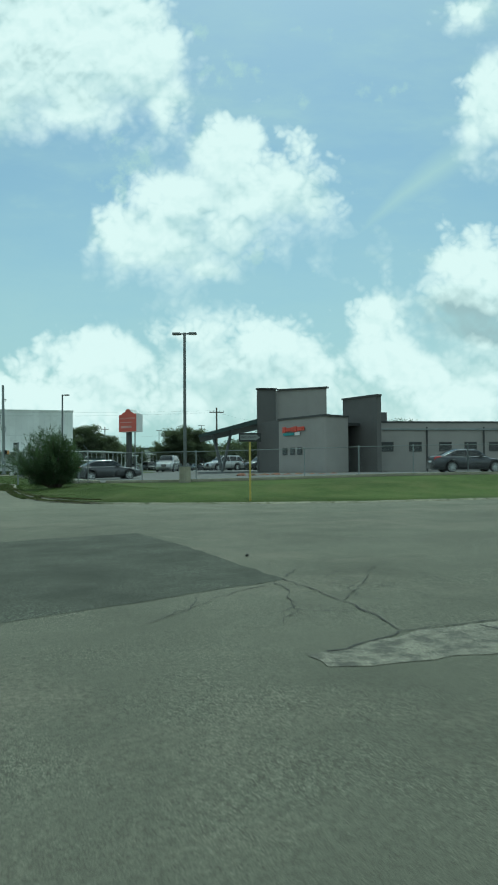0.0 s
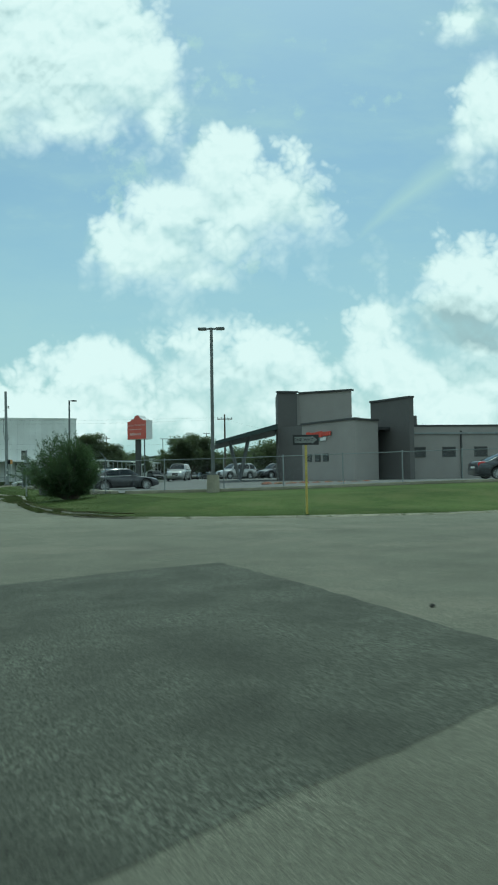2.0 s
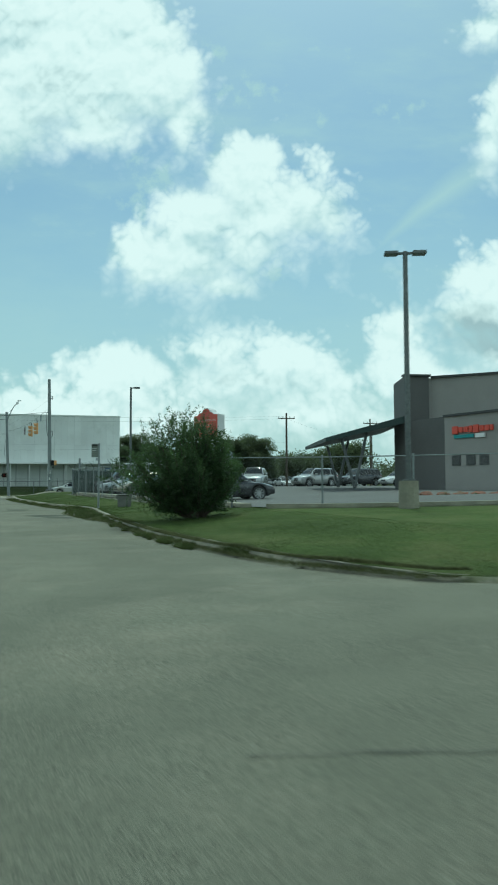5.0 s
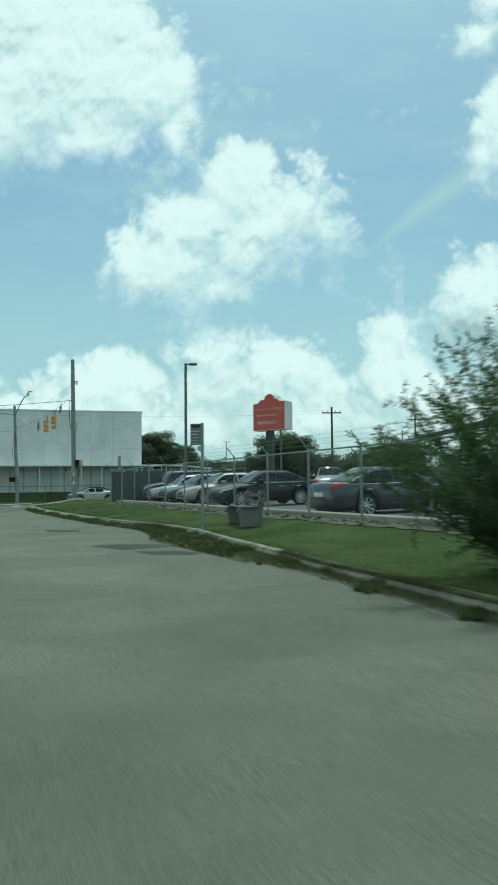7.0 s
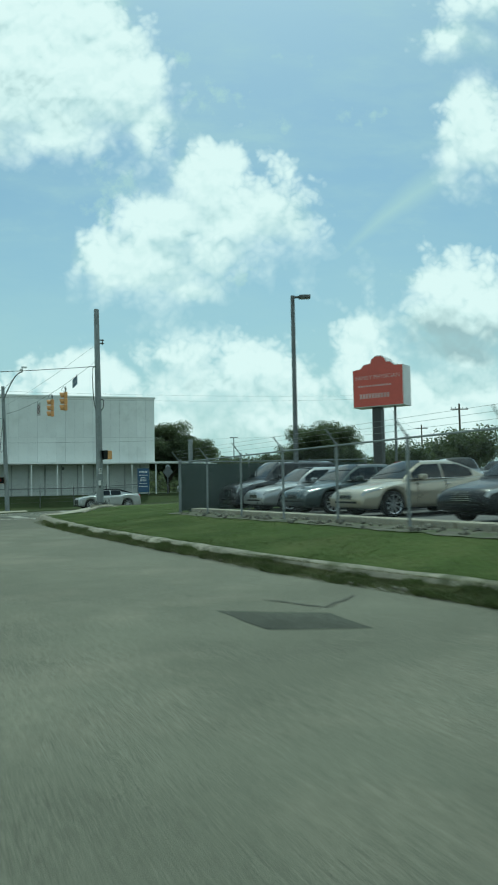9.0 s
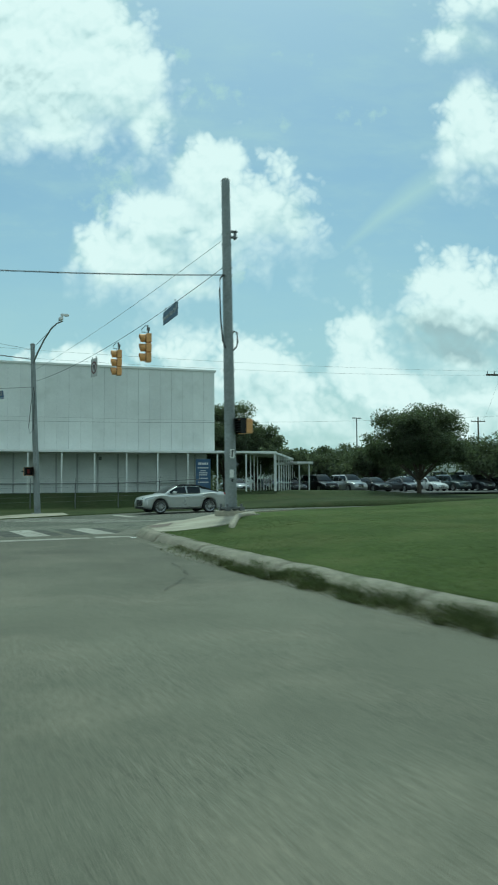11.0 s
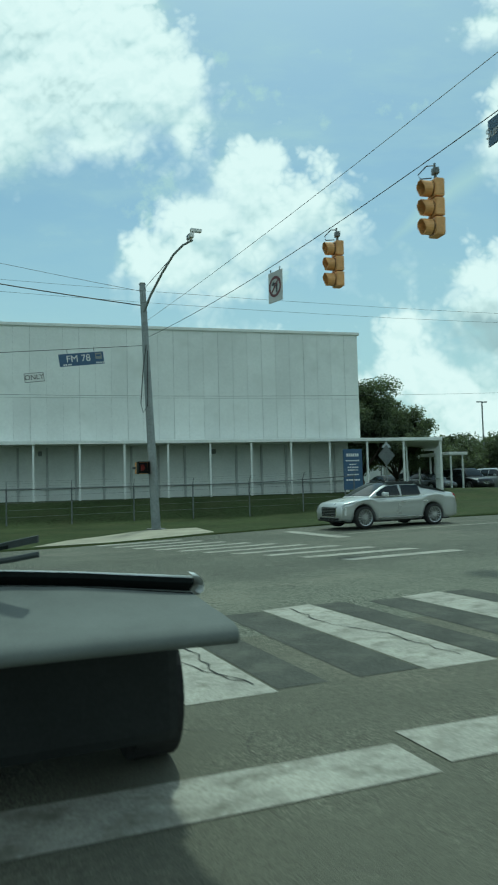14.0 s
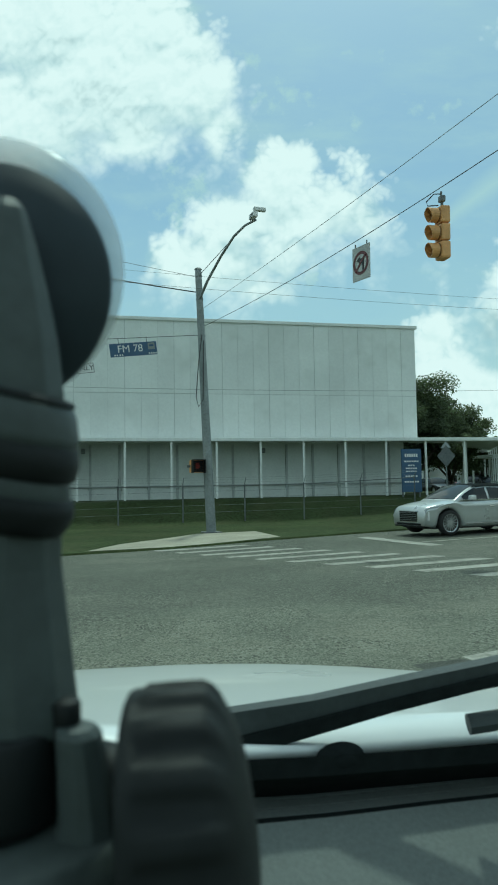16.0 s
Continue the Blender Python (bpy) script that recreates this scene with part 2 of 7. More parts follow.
    nt.links.new(ramp(nt, noise_(grain[0] * .4), [(.3, max(.03, rough * .88)), (.7, min(1, rough * 1.1))]), b.inputs["Roughness"])
    if bump:
        bn = node(nt, "ShaderNodeBump", Strength=bump, Distance=.01)
        nt.links.new(noise_(bump_scale, 6, .65), bn.inputs["Height"])
        nt.links.new(bn.outputs[0], b.inputs["Normal"])
    if thin:
        # leaves let light through
        leafy = nt.nodes.new("ShaderNodeBsdfTranslucent")
        nt.links.new(mixed(nt, 1.0, col, (1.25, 1.25, .9), "MULTIPLY"), leafy.inputs["Color"])
        both = nt.nodes.new("ShaderNodeMixShader")
        both.inputs[0].default_value = thin
        nt.links.new(b.outputs[0], both.inputs[1]), nt.links.new(leafy.outputs[0], both.inputs[2])
        nt.links.new(both.outputs[0], nt.nodes["Material Output"].inputs[0])
    return m


def glow(name, colour, strength):
    m = bpy.data.materials.new(name)
    m.use_nodes = True
    b = m.node_tree.nodes["Principled BSDF"]
    b.inputs["Base Color"].default_value = (*colour, 1)
    b.inputs["Emission Color"].default_value = (*colour, 1)
    b.inputs["Emission Strength"].default_value = strength
    return m


MAT = {
    "rough_grass": surface("rough_grass", (.050, .066, .027), .95, spec=.08, spots=(.5, .48, .75, (.066, .070, .034)), grain=(9, .45), stain=(.3, .35), bump=1.0, bump_scale=30),
    "grass": surface("grass", (.076, .106, .031), .95, spec=.08, spots=(.5, .48, .75, (.105, .108, .046)), grain=(14, .3), stain=(.25, .35), bump=1.0, bump_scale=45),
    "blade": surface("grass_blade", (.092, .128, .037), .8, spec=.15, grain=(3, .3), stain=(.6, .3), bump=0, island=.25),
    "gutter_weed": surface("gutter_weed", (.095, .118, .052), .85, spec=.1, grain=(3, .3), stain=(.6, .3), bump=0, island=.4, thin=.3),
    "weed": surface("weed_blade", (.145, .155, .072), .85, spec=.1, grain=(3, .3), stain=(.6, .3), bump=0, island=.3),
    "asphalt": surface("asphalt", (.134, .133, .104), .92, spec=.15, spots=(.35, .5, .72, (.188, .175, .138)), grain=(130, .5), stain=(.5, .25), bump=.7, bump_scale=170, speck=.75, chips=150.0, along=(14, 24, 66, 73, (1.32, 1.33, 1.30)), mottle=.18),
    "asphalt_new": surface("asphalt_patch", (.084, .087, .070), .92, spec=.15, grain=(70, .7), stain=(.9, .35), bump=1.0, bump_scale=90, speck=.8, chips=80.0),
    "highway": surface("worn_asphalt", (.112, .116, .094), .92, spec=.15, spots=(.22, .5, .75, (.195, .188, .152)), grain=(90, .6), stain=(.35, .3), bump=.5, bump_scale=120, speck=.9, chips=66.0, along=(70, 72, 82.4, 84.2, (1.40, 1.40, 1.36))),
    "lot": surface("lot_asphalt", (.125, .125, .118), .9, grain=(30, .3), stain=(.3, .2), bump=.5),
    "crack": surface("crack", (.045, .044, .038), .95, bump=0),
    "paint_line": surface("road_paint", (.385, .375, .325), .8, spec=.2, spots=(5, .48, .66, (.19, .186, .152)), grain=(60, .25), stain=(2, .3), bump=.5),
    "concrete": surface("concrete", (.36, .335, .255), .85, spots=(1.1, .50, .66, (.25, .235, .18)), grain=(30, .2), stain=(.8, .3), bump=.5, bump_scale=40),
    "kerb": surface("kerb_concrete", (.25, .235, .175), .88, spots=(2.2, .50, .62, (.085, .090, .045)), grain=(20, .35), stain=(.6, .4), bump=.8, bump_scale=30),
    "concrete_old": surface("worn_concrete", (.21, .20, .155), .9, spots=(4, .44, .58, (.075, .072, .058)), grain=(60, .4), stain=(1.2, .35), bump=.9, bump_scale=60, speck=.6),
    "concrete_pale": surface("pale_worn_concrete", (.175, .172, .138), .9, spec=.15, spots=(3, .5, .65, (.13, .13, .10)), grain=(60, .3), stain=(1.2, .3), bump=.6, bump_scale=80, speck=.4),
    "stain": surface("oily_stain", (.085, .087, .070), .85, spec=.2, spots=(5, .45, .6, (.12, .12, .095)), grain=(90, .4), bump=.5, bump_scale=120, speck=.5),
    "kerb_clean": surface("pale_kerb_concrete", (.235, .215, .162), .88, spots=(2.5, .46, .62, (.14, .14, .095)), grain=(30, .2), stain=(1.2, .35), bump=.6, bump_scale=40),
    "gravel": surface("gravel", (.112, .110, .070), .95, spots=(2.5, .45, .6, (.070, .082, .038)), grain=(25, .5), stain=(1, .3), bump=1.0, bump_scale=40, dusty=(.172, .166, .130)),
    "steel": surface("galvanised_steel", (.27, .29, .29), .55, .3, grain=(14, .18), stain=(1.2, .25), bump=.1),
    "steel_dark": surface("weathered_steel", (.17, .18, .18), .55, .4, grain=(12, .25), stain=(1, .3), bump=.15),
    "wire": surface("wire", (.30, .31, .31), .5, .5, bump=0),
    "cable": surface("black_cable", (.03, .03, .03), .6, bump=0),
    "yellow": surface("signal_yellow", (.72, .38, .14), .45, grain=(30, .1), stain=(3, .25), bump=.05),
    "black": surface("black_plastic", (.016, .018, .018), .6, spec=.25, grain=(60, .2), stain=(5, .2), bump=.15, bump_scale=200),
    "cowl_black": surface("cowl_plastic", (.015, .018, .018), .9, spec=.04, grain=(60, .2), stain=(5, .2), bump=.15, bump_scale=200),
    "rubble": surface("stony_soil", (.125, .118, .085), .95, spots=(1.6, .44, .6, (.07, .085, .034)), grain=(20, .5), stain=(1, .3), bump=1.0, bump_scale=30),
    "lens_off": surface("dark_lens", (.05, .03, .02), .2, bump=0),
    "white_wall": surface("white_panel", (.80, .82, .79), .6, spots=(.5, .55, .8, (.62, .64, .60)), grain=(8, .04), stain=(.35, .10), bump=.06, island=.05),
    "rib_grey": surface("grey_painted_pipe", (.43, .45, .43), .6, grain=(14, .15), stain=(1.2, .25), bump=.1),
    "panel_joint": surface("panel_joint", (.54, .56, .54), .8, bump=0),
    "white_low": surface("white_block", (.66, .68, .65), .75, grain=(10, .06), stain=(.5, .15), bump=.15),
    "white_trim": surface("white_trim", (.78, .79, .76), .5, grain=(12, .05), stain=(1, .1), bump=.05),
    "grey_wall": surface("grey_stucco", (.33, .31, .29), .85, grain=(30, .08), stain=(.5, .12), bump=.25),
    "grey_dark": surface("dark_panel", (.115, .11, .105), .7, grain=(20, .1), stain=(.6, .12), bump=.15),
    "metal_roof": surface("dark_green_metal", (.035, .055, .050), .5, .2, grain=(10, .1), stain=(.8, .2), bump=.1),
    "trim_dark": surface("dark_trim", (.05, .05, .05), .5, bump=.05),
    "red_sign": surface("red_sign", (.55, .10, .075), .5, grain=(10, .06), stain=(1, .1), bump=.03),
    "faded_print": surface("faded_print", (.62, .40, .37), .5, bump=0),
    "red_letter": surface("red_letter", (.62, .07, .04), .4, bump=0),
    "teal": surface("teal_panel", (.06, .30, .30), .5, bump=0),
    "white": surface("white_paint", (.75, .75, .73), .5, grain=(20, .05), stain=(2, .08), bump=0),
    # sign blue paled in its colour to stand in for haze
    "blue_sign_hazed": surface("hazed_blue_sign", (.115, .185, .28), .5, spots=(5, .45, .7, (.15, .21, .29)), grain=(10, .06), stain=(2, .1), bump=0, thin=.35),
    "blue_sign": surface("blue_sign", (.045, .095, .185), .4, grain=(10, .06), stain=(2, .1), bump=0),
    "sign_black": surface("sign_black", (.02, .02, .02), .5, bump=0),
    # ring red with the shade of a backlit sign face in its colour
    "sign_red": surface("sign_red_ring", (.12, .022, .022), .45, bump=0),
    "sign_back": surface("bare_aluminium", (.40, .42, .43), .45, .6, bump=.03),
    "bark": surface("bark", (.10, .08, .06), .9, grain=(12, .4), stain=(2, .3), bump=1.0, bump_scale=25),
    "leaf": surface("leaf", (.115, .142, .085), .6, grain=(2, .25), stain=(.3, .3), bump=0, island=.5, thin=.55),
    "leaf_bush": surface("bush_leaf", (.080, .125, .058), .6, grain=(3, .25), stain=(.8, .3), bump=0, island=.5, thin=.55),
    "woods": surface("far_leaf", (.110, .130, .085), .8, grain=(1, .25), stain=(.1, .3), bump=0, island=.4, thin=.55),
    "tyre": surface("tyre", (.02, .02, .02), .85, bump=.2),
    "rim": surface("alloy", (.55, .56, .57), .3, .9, bump=0),
    "glass_dark": surface("tinted_glass", (.012, .016, .018), .06, bump=0, spec=.4),
    "chrome": surface("chrome", (.7, .7, .7), .12, 1.0, bump=0),
    "lamp_glass": surface("lamp_glass", (.30, .32, .33), .12, bump=0),
    "tail": surface("tail_lamp", (.35, .01, .01), .15, bump=0),
    "bench_leg": surface("bench_concrete", (.17, .17, .152), .9, grain=(40, .2), stain=(3, .25), bump=.4),
    "sealant": surface("road_sealant", (.086, .089, .077), .9, spec=.15, spots=(2.2, .5, .68, (.125, .127, .105)), grain=(80, .5), stain=(1.5, .3), bump=.7, bump_scale=110, speck=.3),
    "sign_grey": surface("faded_arrow", (.24, .25, .24), .5, bump=0),
    # sign white greyed in its colour for the shade on backlit faces
    "sign_white": surface("shaded_sign_white", (.50, .50, .48), .5, grain=(20, .06), stain=(2, .15), bump=0),
    "plank": surface("bench_plank", (.075, .072, .068), .8, grain=(20, .3), stain=(3, .3), bump=.5),
    "mesh_screen": surface("screen_cloth", (.05, .07, .06), .9, grain=(40, .3), stain=(1, .2), bump=.3),
    "hand_red": glow("red_hand_lamp", (.22, .02, .015), .14),
}


def paint(name, colour, metal=.3, coat=.6, spec=.5):
    return surface(name, colour, .30, metal, grain=(3, .02), stain=(.7, .04), bump=0, coat=coat, spec=spec)

# ---- building tools ----


def mesh_of(bm, name, mat, smooth=False):
    me = bpy.data.meshes.new(name)
    bm.normal_update()
    bm.to_mesh(me)
    bm.free()
    for m in (mat if isinstance(mat, (list, tuple)) else [mat]):
        me.materials.append(m)
    if smooth:
        me.shade_smooth()
    return me


def thing(name, label, category, at=None, group="", kind=""):
    ob = new(name)
    ob.empty_display_size = .1
    if at is not None:
        ob.matrix_world = at
    return tagged(ob, label, category, group, kind)


def part(name, bm, mat, parent, label="", smooth=False):
    ob = new(name, mesh_of(bm, name, mat, smooth))
    ob.parent = parent
    if label:
        tagged(ob, label)
    return ob


def solid(name, bm, mat, label, category, group="", kind="", smooth=False, at=None):
    ob = new(name, mesh_of(bm, name, mat, smooth))
    if at is not None:
        ob.matrix_world = at
    return tagged(ob, label, category, group, kind)


def box(bm, x0, x1, y0, y1, z0, z1, bevel=0.0, m=None):
    r = bmesh.ops.create_cube(bm, size=1)
    vs = r["verts"]
    for v in vs:
        v.co = Vector((x0 + (v.co.x + .5) * (x1 - x0), y0 + (v.co.y + .5) * (y1 - y0), z0 + (v.co.z + .5) * (z1 - z0)))
    if bevel:
        es = list({e for v in vs for e in v.link_edges})
        r = bmesh.ops.bevel(bm, geom=es, offset=bevel, segments=2, affect="EDGES", profile=.6)
        vs = list({v for f in r["faces"] for v in f.verts} | {v for v in vs if v.is_valid})
    if m is not None:
        bmesh.ops.transform(bm, matrix=m, verts=vs)
    return bm


def rod(bm, a, b, r0, r1=None, n=10, caps=True):
    a, b = Vector(a), Vector(b)
    r1 = r0 if r1 is None else r1
    q = (b - a).to_track_quat("Z", "Y").to_matrix()
    rings = []
    for p, r in ((a, r0), (b, r1)):
        rings.append([bm.verts.new(p + q @ Vector((math.cos(2 * math.pi * i / n) * r, math.sin(2 * math.pi * i / n) * r, 0))) for i in range(n)])
    for i in range(n):
        bm.faces.new((rings[0][i], rings[0][(i + 1) % n], rings[1][(i + 1) % n], rings[1][i]))
    if caps:
        bm.faces.new(rings[0][::-1]), bm.faces.new(rings[1])
    return bm


def tube(bm, pts, r, n=8, taper=1.0):
    pts = [Vector(p) for p in pts]
    rings = []
    for k, p in enumerate(pts):
        t = (pts[min(k + 1, len(pts) - 1)] - pts[max(k - 1, 0)]).normalized()
        q = t.to_track_quat("Z", "Y").to_matrix()
        rr = r * (1 + (taper - 1) * k / max(1, len(pts) - 1))
        rings.append([bm.verts.new(p + q @ Vector((math.cos(2 * math.pi * i / n) * rr, math.sin(2 * math.pi * i / n) * rr, 0))) for i in range(n)])
    for A, B in zip(rings, rings[1:]):
        for i in range(n):
            bm.faces.new((A[i], A[(i + 1) % n], B[(i + 1) % n], B[i]))
    bm.faces.new(rings[0][::-1]), bm.faces.new(rings[-1])
    return bm


def prism(bm, poly, z0, z1):
    """An upright prism over a plan polygon; z0 and z1 may be lists."""
    n = len(poly)
    za = z0 if isinstance(z0, (list, tuple)) else [z0] * n
    zb = z1 if isinstance(z1, (list, tuple)) else [z1] * n
    lo = [bm.verts.new((x, y, z)) for (x, y), z in zip(poly, za)]
    hi = [bm.verts.new((x, y, z)) for (x, y), z in zip(poly, zb)]
    for i in range(n):
        bm.faces.new((lo[i], lo[(i + 1) % n], hi[(i + 1) % n], hi[i]))
    bm.faces.new(lo[::-1]), bm.faces.new(hi)
    bmesh.ops.recalc_face_normals(bm, faces=bm.faces[:])
    return bm


def slab(bm, outline, thick, m=None):
    """A flat plate in the x-z plane, thick in y."""
    lo = [bm.verts.new((x, 0, z)) for x, z in outline]
    hi = [bm.verts.new((x, thick, z)) for x, z in outline]
    n = len(outline)
    for i in range(n):
        bm.faces.new((lo[i], lo[(i + 1) % n], hi[(i + 1) % n], hi[i]))
    bm.faces.new(lo[::-1]), bm.faces.new(hi)
    bmesh.ops.recalc_face_normals(bm, faces=bm.faces[-n - 2:])
    if m is not None:
        bmesh.ops.transform(bm, matrix=m, verts=lo + hi)
    return bm


def words(name, text, size, mat, parent, m, label="", align="CENTER"):
    cu = bpy.data.curves.new(name, "FONT")
    cu.body, cu.size, cu.align_x, cu.align_y, cu.extrude = text, size, align, "CENTER", .004
    tmp = bpy.data.objects.new(name, cu)
    me = bpy.data.meshes.new_from_object(tmp)
    bpy.data.objects.remove(tmp)
    me.materials.clear()
    me.materials.append(mat)
    ob = new(name, me)
    ob.parent = parent
    ob.matrix_local = m
    if label:
        tagged(ob, label)
    return ob


def B():
    return bmesh.new()


def smooth01(t):
    t = min(1, max(0, t))
    return t * t * (3 - 2 * t)


def lerp(a, b, t):
    return a + (b - a) * t


def tab(table, t):
    """Value at t of a table of (t, value)."""
    for (t0, v0), (t1, v1) in zip(table, table[1:]):
        if t <= t1:
            return lerp(v0, v1, min(1, max(0, (t - t0) / (t1 - t0))))
    return table[-1][1]


# ---- the lie of the land ----
# y runs along the street, x to its right; the cross road runs along x at y = 80 to 95
KERB = [(17.0, 60), (19.2, 25), (19.7, 19.1), (20.2, 13.8), (21.4, 10.2), (22.6, 7.7), (24.2, 5.3), (26.5, 4.35), (29.5, 4.1), (32.6, 4.12), (35.4, 4.34), (38.3, 4.52), (39.9, 4.75), (43.2, 5.1), (46.5, 5.58), (48.2, 5.6), (50.4, 5.4), (52.5, 5.05), (54.2, 4.85), (58, 4.72), (64.5, 4.56), (66.5, 4.6), (69, 4.7), (71.2, 4.8), (72.7, 4.93), (73.7, 5.04), (75.5, 5.16), (76.4, 5.26), (77.2, 5.46), (78.0, 5.80), (79.1, 6.44), (79.9, 7.08), (80.8, 8.2), (81.4, 9.6), (81.95, 13), (82.6, 22), (83.2, 60)]
NORTH = [(-60, 93.2), (0, 93.6), (4, 94.2), (7, 95.0), (12, 95.4), (20, 95.6), (60, 96.0)]


def road_z(x, y):
    return smooth01((y - 80) / 15) * lerp(-.32, -.12, smooth01((x - 2) / 14))


SOUTH = [(5.3, 24.2), (7.7, 22.6), (10.2, 21.4), (13.8, 20.2), (19.1, 19.7), (25, 19.2), (60, 17.0)]
TOP = [(4.75, 90), (5.8, 78.0), (6.44, 79.1), (7.08, 79.9), (8.2, 80.8), (9.6, 81.4), (13, 81.95), (22, 82.6), (60, 83.2)]


def kerb_points(step=.25):
    pts, out = [Vector((x, y)) for y, x in KERB], []
    for a, b in zip(pts, pts[1:]):
        n = max(1, int((b - a).length / step))
        out += [a.lerp(b, i / n) for i in range(n)]
    out.append(pts[-1])
    for _ in range(9):
        out = [out[0]] + [(p + 2 * q + r) / 4 for p, q, r in zip(out, out[1:], out[2:])] + [out[-1]]
    return out


KP = kerb_points()
KP = [p for p in KP if p.x < 40]
ALONG = [(p.y, p.x) for p in KP if 25 < p.y < 78]


def kerb_x(y):
    """Where the kerb's crest runs at a station along the street."""
    return tab(ALONG, y) if 26 < y < 76 else tab(KERB, y)


def wide_kerb(y):
    """The kerb grows broader towards the corner."""
    return lerp(1.05, 1.55, smooth01((y - 62) / 13))


def lip(y):
    """How far the kerb stands up: it is nearly flush along the apron."""
    return lerp(.3, 1, smooth01((y - 23) / 5))


def east_z(x, y):
    away = smooth01((y - tab(SOUTH, x)) / 7) * (1 if x < 5.6 else smooth01((tab(TOP, x) - y) / 2.2))
    k = min(kerb_x(y), 5.6) + .15
    return road_z(x, y) + .162 * lip(y) + away * (.24 * smooth01((x - k) / (8.5 - k)) + .34 * smooth01((x - 9) / 19))


def north_z(x, y):
    a = lerp(-.34, .14, smooth01((x - 11) / 14))
    return a + .04 + (.68 - a) * smooth01((y - 105.4 - .1 * (10 - x)) / 3.2) * smooth01((40 - x) / 12 + .3)


def sheet(name, ys, left, right, nx, height, mat, label, category, kind="structure", bias=1.0):
    bm = B()
    rows = []
    for y in ys:
        a, b = left(y), right(y)
        rows.append([bm.verts.new((lerp(a, b, (i / nx) ** bias), y, height(lerp(a, b, (i / nx) ** bias), y))) for i in range(nx + 1)])
    for A, C in zip(rows, rows[1:]):
        for i in range(nx):
            bm.faces.new((A[i], A[i + 1], C[i + 1], C[i]))
    return solid(name, bm, mat, label, category, kind=kind, smooth=True)


def steps(a, b, d):
    n = max(1, round((b - a) / d))
    return [a + (b - a) * i / n for i in range(n + 1)]


# one sheet of land to the horizon
bm = B()
lines = [-2400, -900, -400, -200, -100, -60, -30, 0, 30, 60, 100, 200, 400, 900, 2400]
grid = [[bm.verts.new((x, y + 40, -.45 if abs(x) < 90 and abs(y) < 90 else .1)) for x in lines] for y in lines]
for r0, r1 in zip(grid, grid[1:]):
    for i in range(len(lines) - 1):
        bm.faces.new((r0[i], r0[i + 1], r1[i + 1], r1[i]))
solid("ground", bm, MAT["grass"], "flat green land reaching the horizon", "ground", kind="structure")

sheet("road", steps(-25, 79.5, 1.5), lambda y: -14, lambda y: 62, 40, road_z, MAT["asphalt"], "grey weathered asphalt street with worn patches", "road")
sheet("road_cross", steps(79.5, 96.5, .7), lambda y: -60, lambda y: 62, 60, lambda x, y: road_z(x, y), MAT["highway"], "wide coarse grey asphalt cross road", "road")
ys = steps(17, 27, .2) + steps(27, 72, .4)[1:] + steps(72, 83.2, .2)[1:]
verge = sheet("verge", ys, lambda y: kerb_x(y) + lerp(.145, .235, smooth01((y - 62) / 13)), lambda y: 61, 56, east_z, MAT["grass"], "mown green grass verge and lawn beside the street", "grass", bias=2.0)


def north_edge(x):
    return tab(NORTH, x)


bm = B()
xs = steps(-60, 60, 1.0)
cols = []
for x in xs:
    y0 = north_edge(x)
    yy = [y0 - .03, y0, y0 + .3, y0 + 2, 99, 102, 104.5, 105.5, 106.3, 107.1, 107.9, 108.7, 110, 113, 125, 150]
    cols.append([bm.verts.new((x, y, (road_z(x, y0) - .1) if k == 0 else (road_z(x, y0) + .05) if k == 1 else max(north_z(x, y), road_z(x, y0) + .03) if k < 4 else north_z(x, y))) for k, y in enumerate(yy)])
for A, C in zip(cols, cols[1:]):
    for i in range(len(A) - 1):
        bm.faces.new((A[i], C[i], C[i + 1], A[i + 1]))
solid("verge_north", bm, MAT["rough_grass"], "green grass bank on the far side of the cross road", "grass", kind="structure", smooth=True)

# kerb: cast lengths along the verge's edge
kerb = thing("kerb", "weathered concrete kerb, mossy and chipped, beside the street", "kerb", kind="structure")


def kerb_length(points, parent):
    bm = B()
    rings = []
    for k, p in enumerate(points):
        a, b = points[max(0, k - 1)], points[min(len(points) - 1, k + 1)]
        t = (b - a).normalized()
        n = Vector((t.y, -t.x))          # towards the verge
        if k == 0:
            p = p + t * .012          # an open joint between the lengths
        z = road_z(p.x, p.y)
        j = noise.noise((p.x * 2, p.y * 2, 0)) * .012
        k2 = wide_kerb(p.y)
        sl = lerp(.10, .25, smooth01((p.y - 54) / 8)) - .13 * smooth01((p.y - 69) / 4)          # the face leans back towards the corner
        prof = [(-sl - .02, -.1), (-sl + j, .012), (-.45 * sl + j, .085 + j), (-.01, .142 + j), (.04, .160 + j), (.16 * k2, .170 + j), (.2 * k2, .1)]
        rings.append([bm.verts.new((p.x + n.x * u, p.y + n.y * u, z + v * lip(p.y))) for u, v in prof])
    for A, C in zip(rings, rings[1:]):
        for i in range(6):
            bm.faces.new((A[i], C[i], C[i + 1], A[i + 1]))
    bm.faces.new(rings[0]), bm.faces.new(rings[-1][::-1])
    bmesh.ops.recalc_face_normals(bm, faces=bm.faces[:])
    part("kerb_stone", bm, MAT["kerb_clean" if points[0].y > 71 else "kerb"], parent, smooth=True)


for k in range(0, len(KP) - 2, 12):
    kerb_length(KP[k:k + 13], kerb)

# ---- marks and repairs on the roads ----


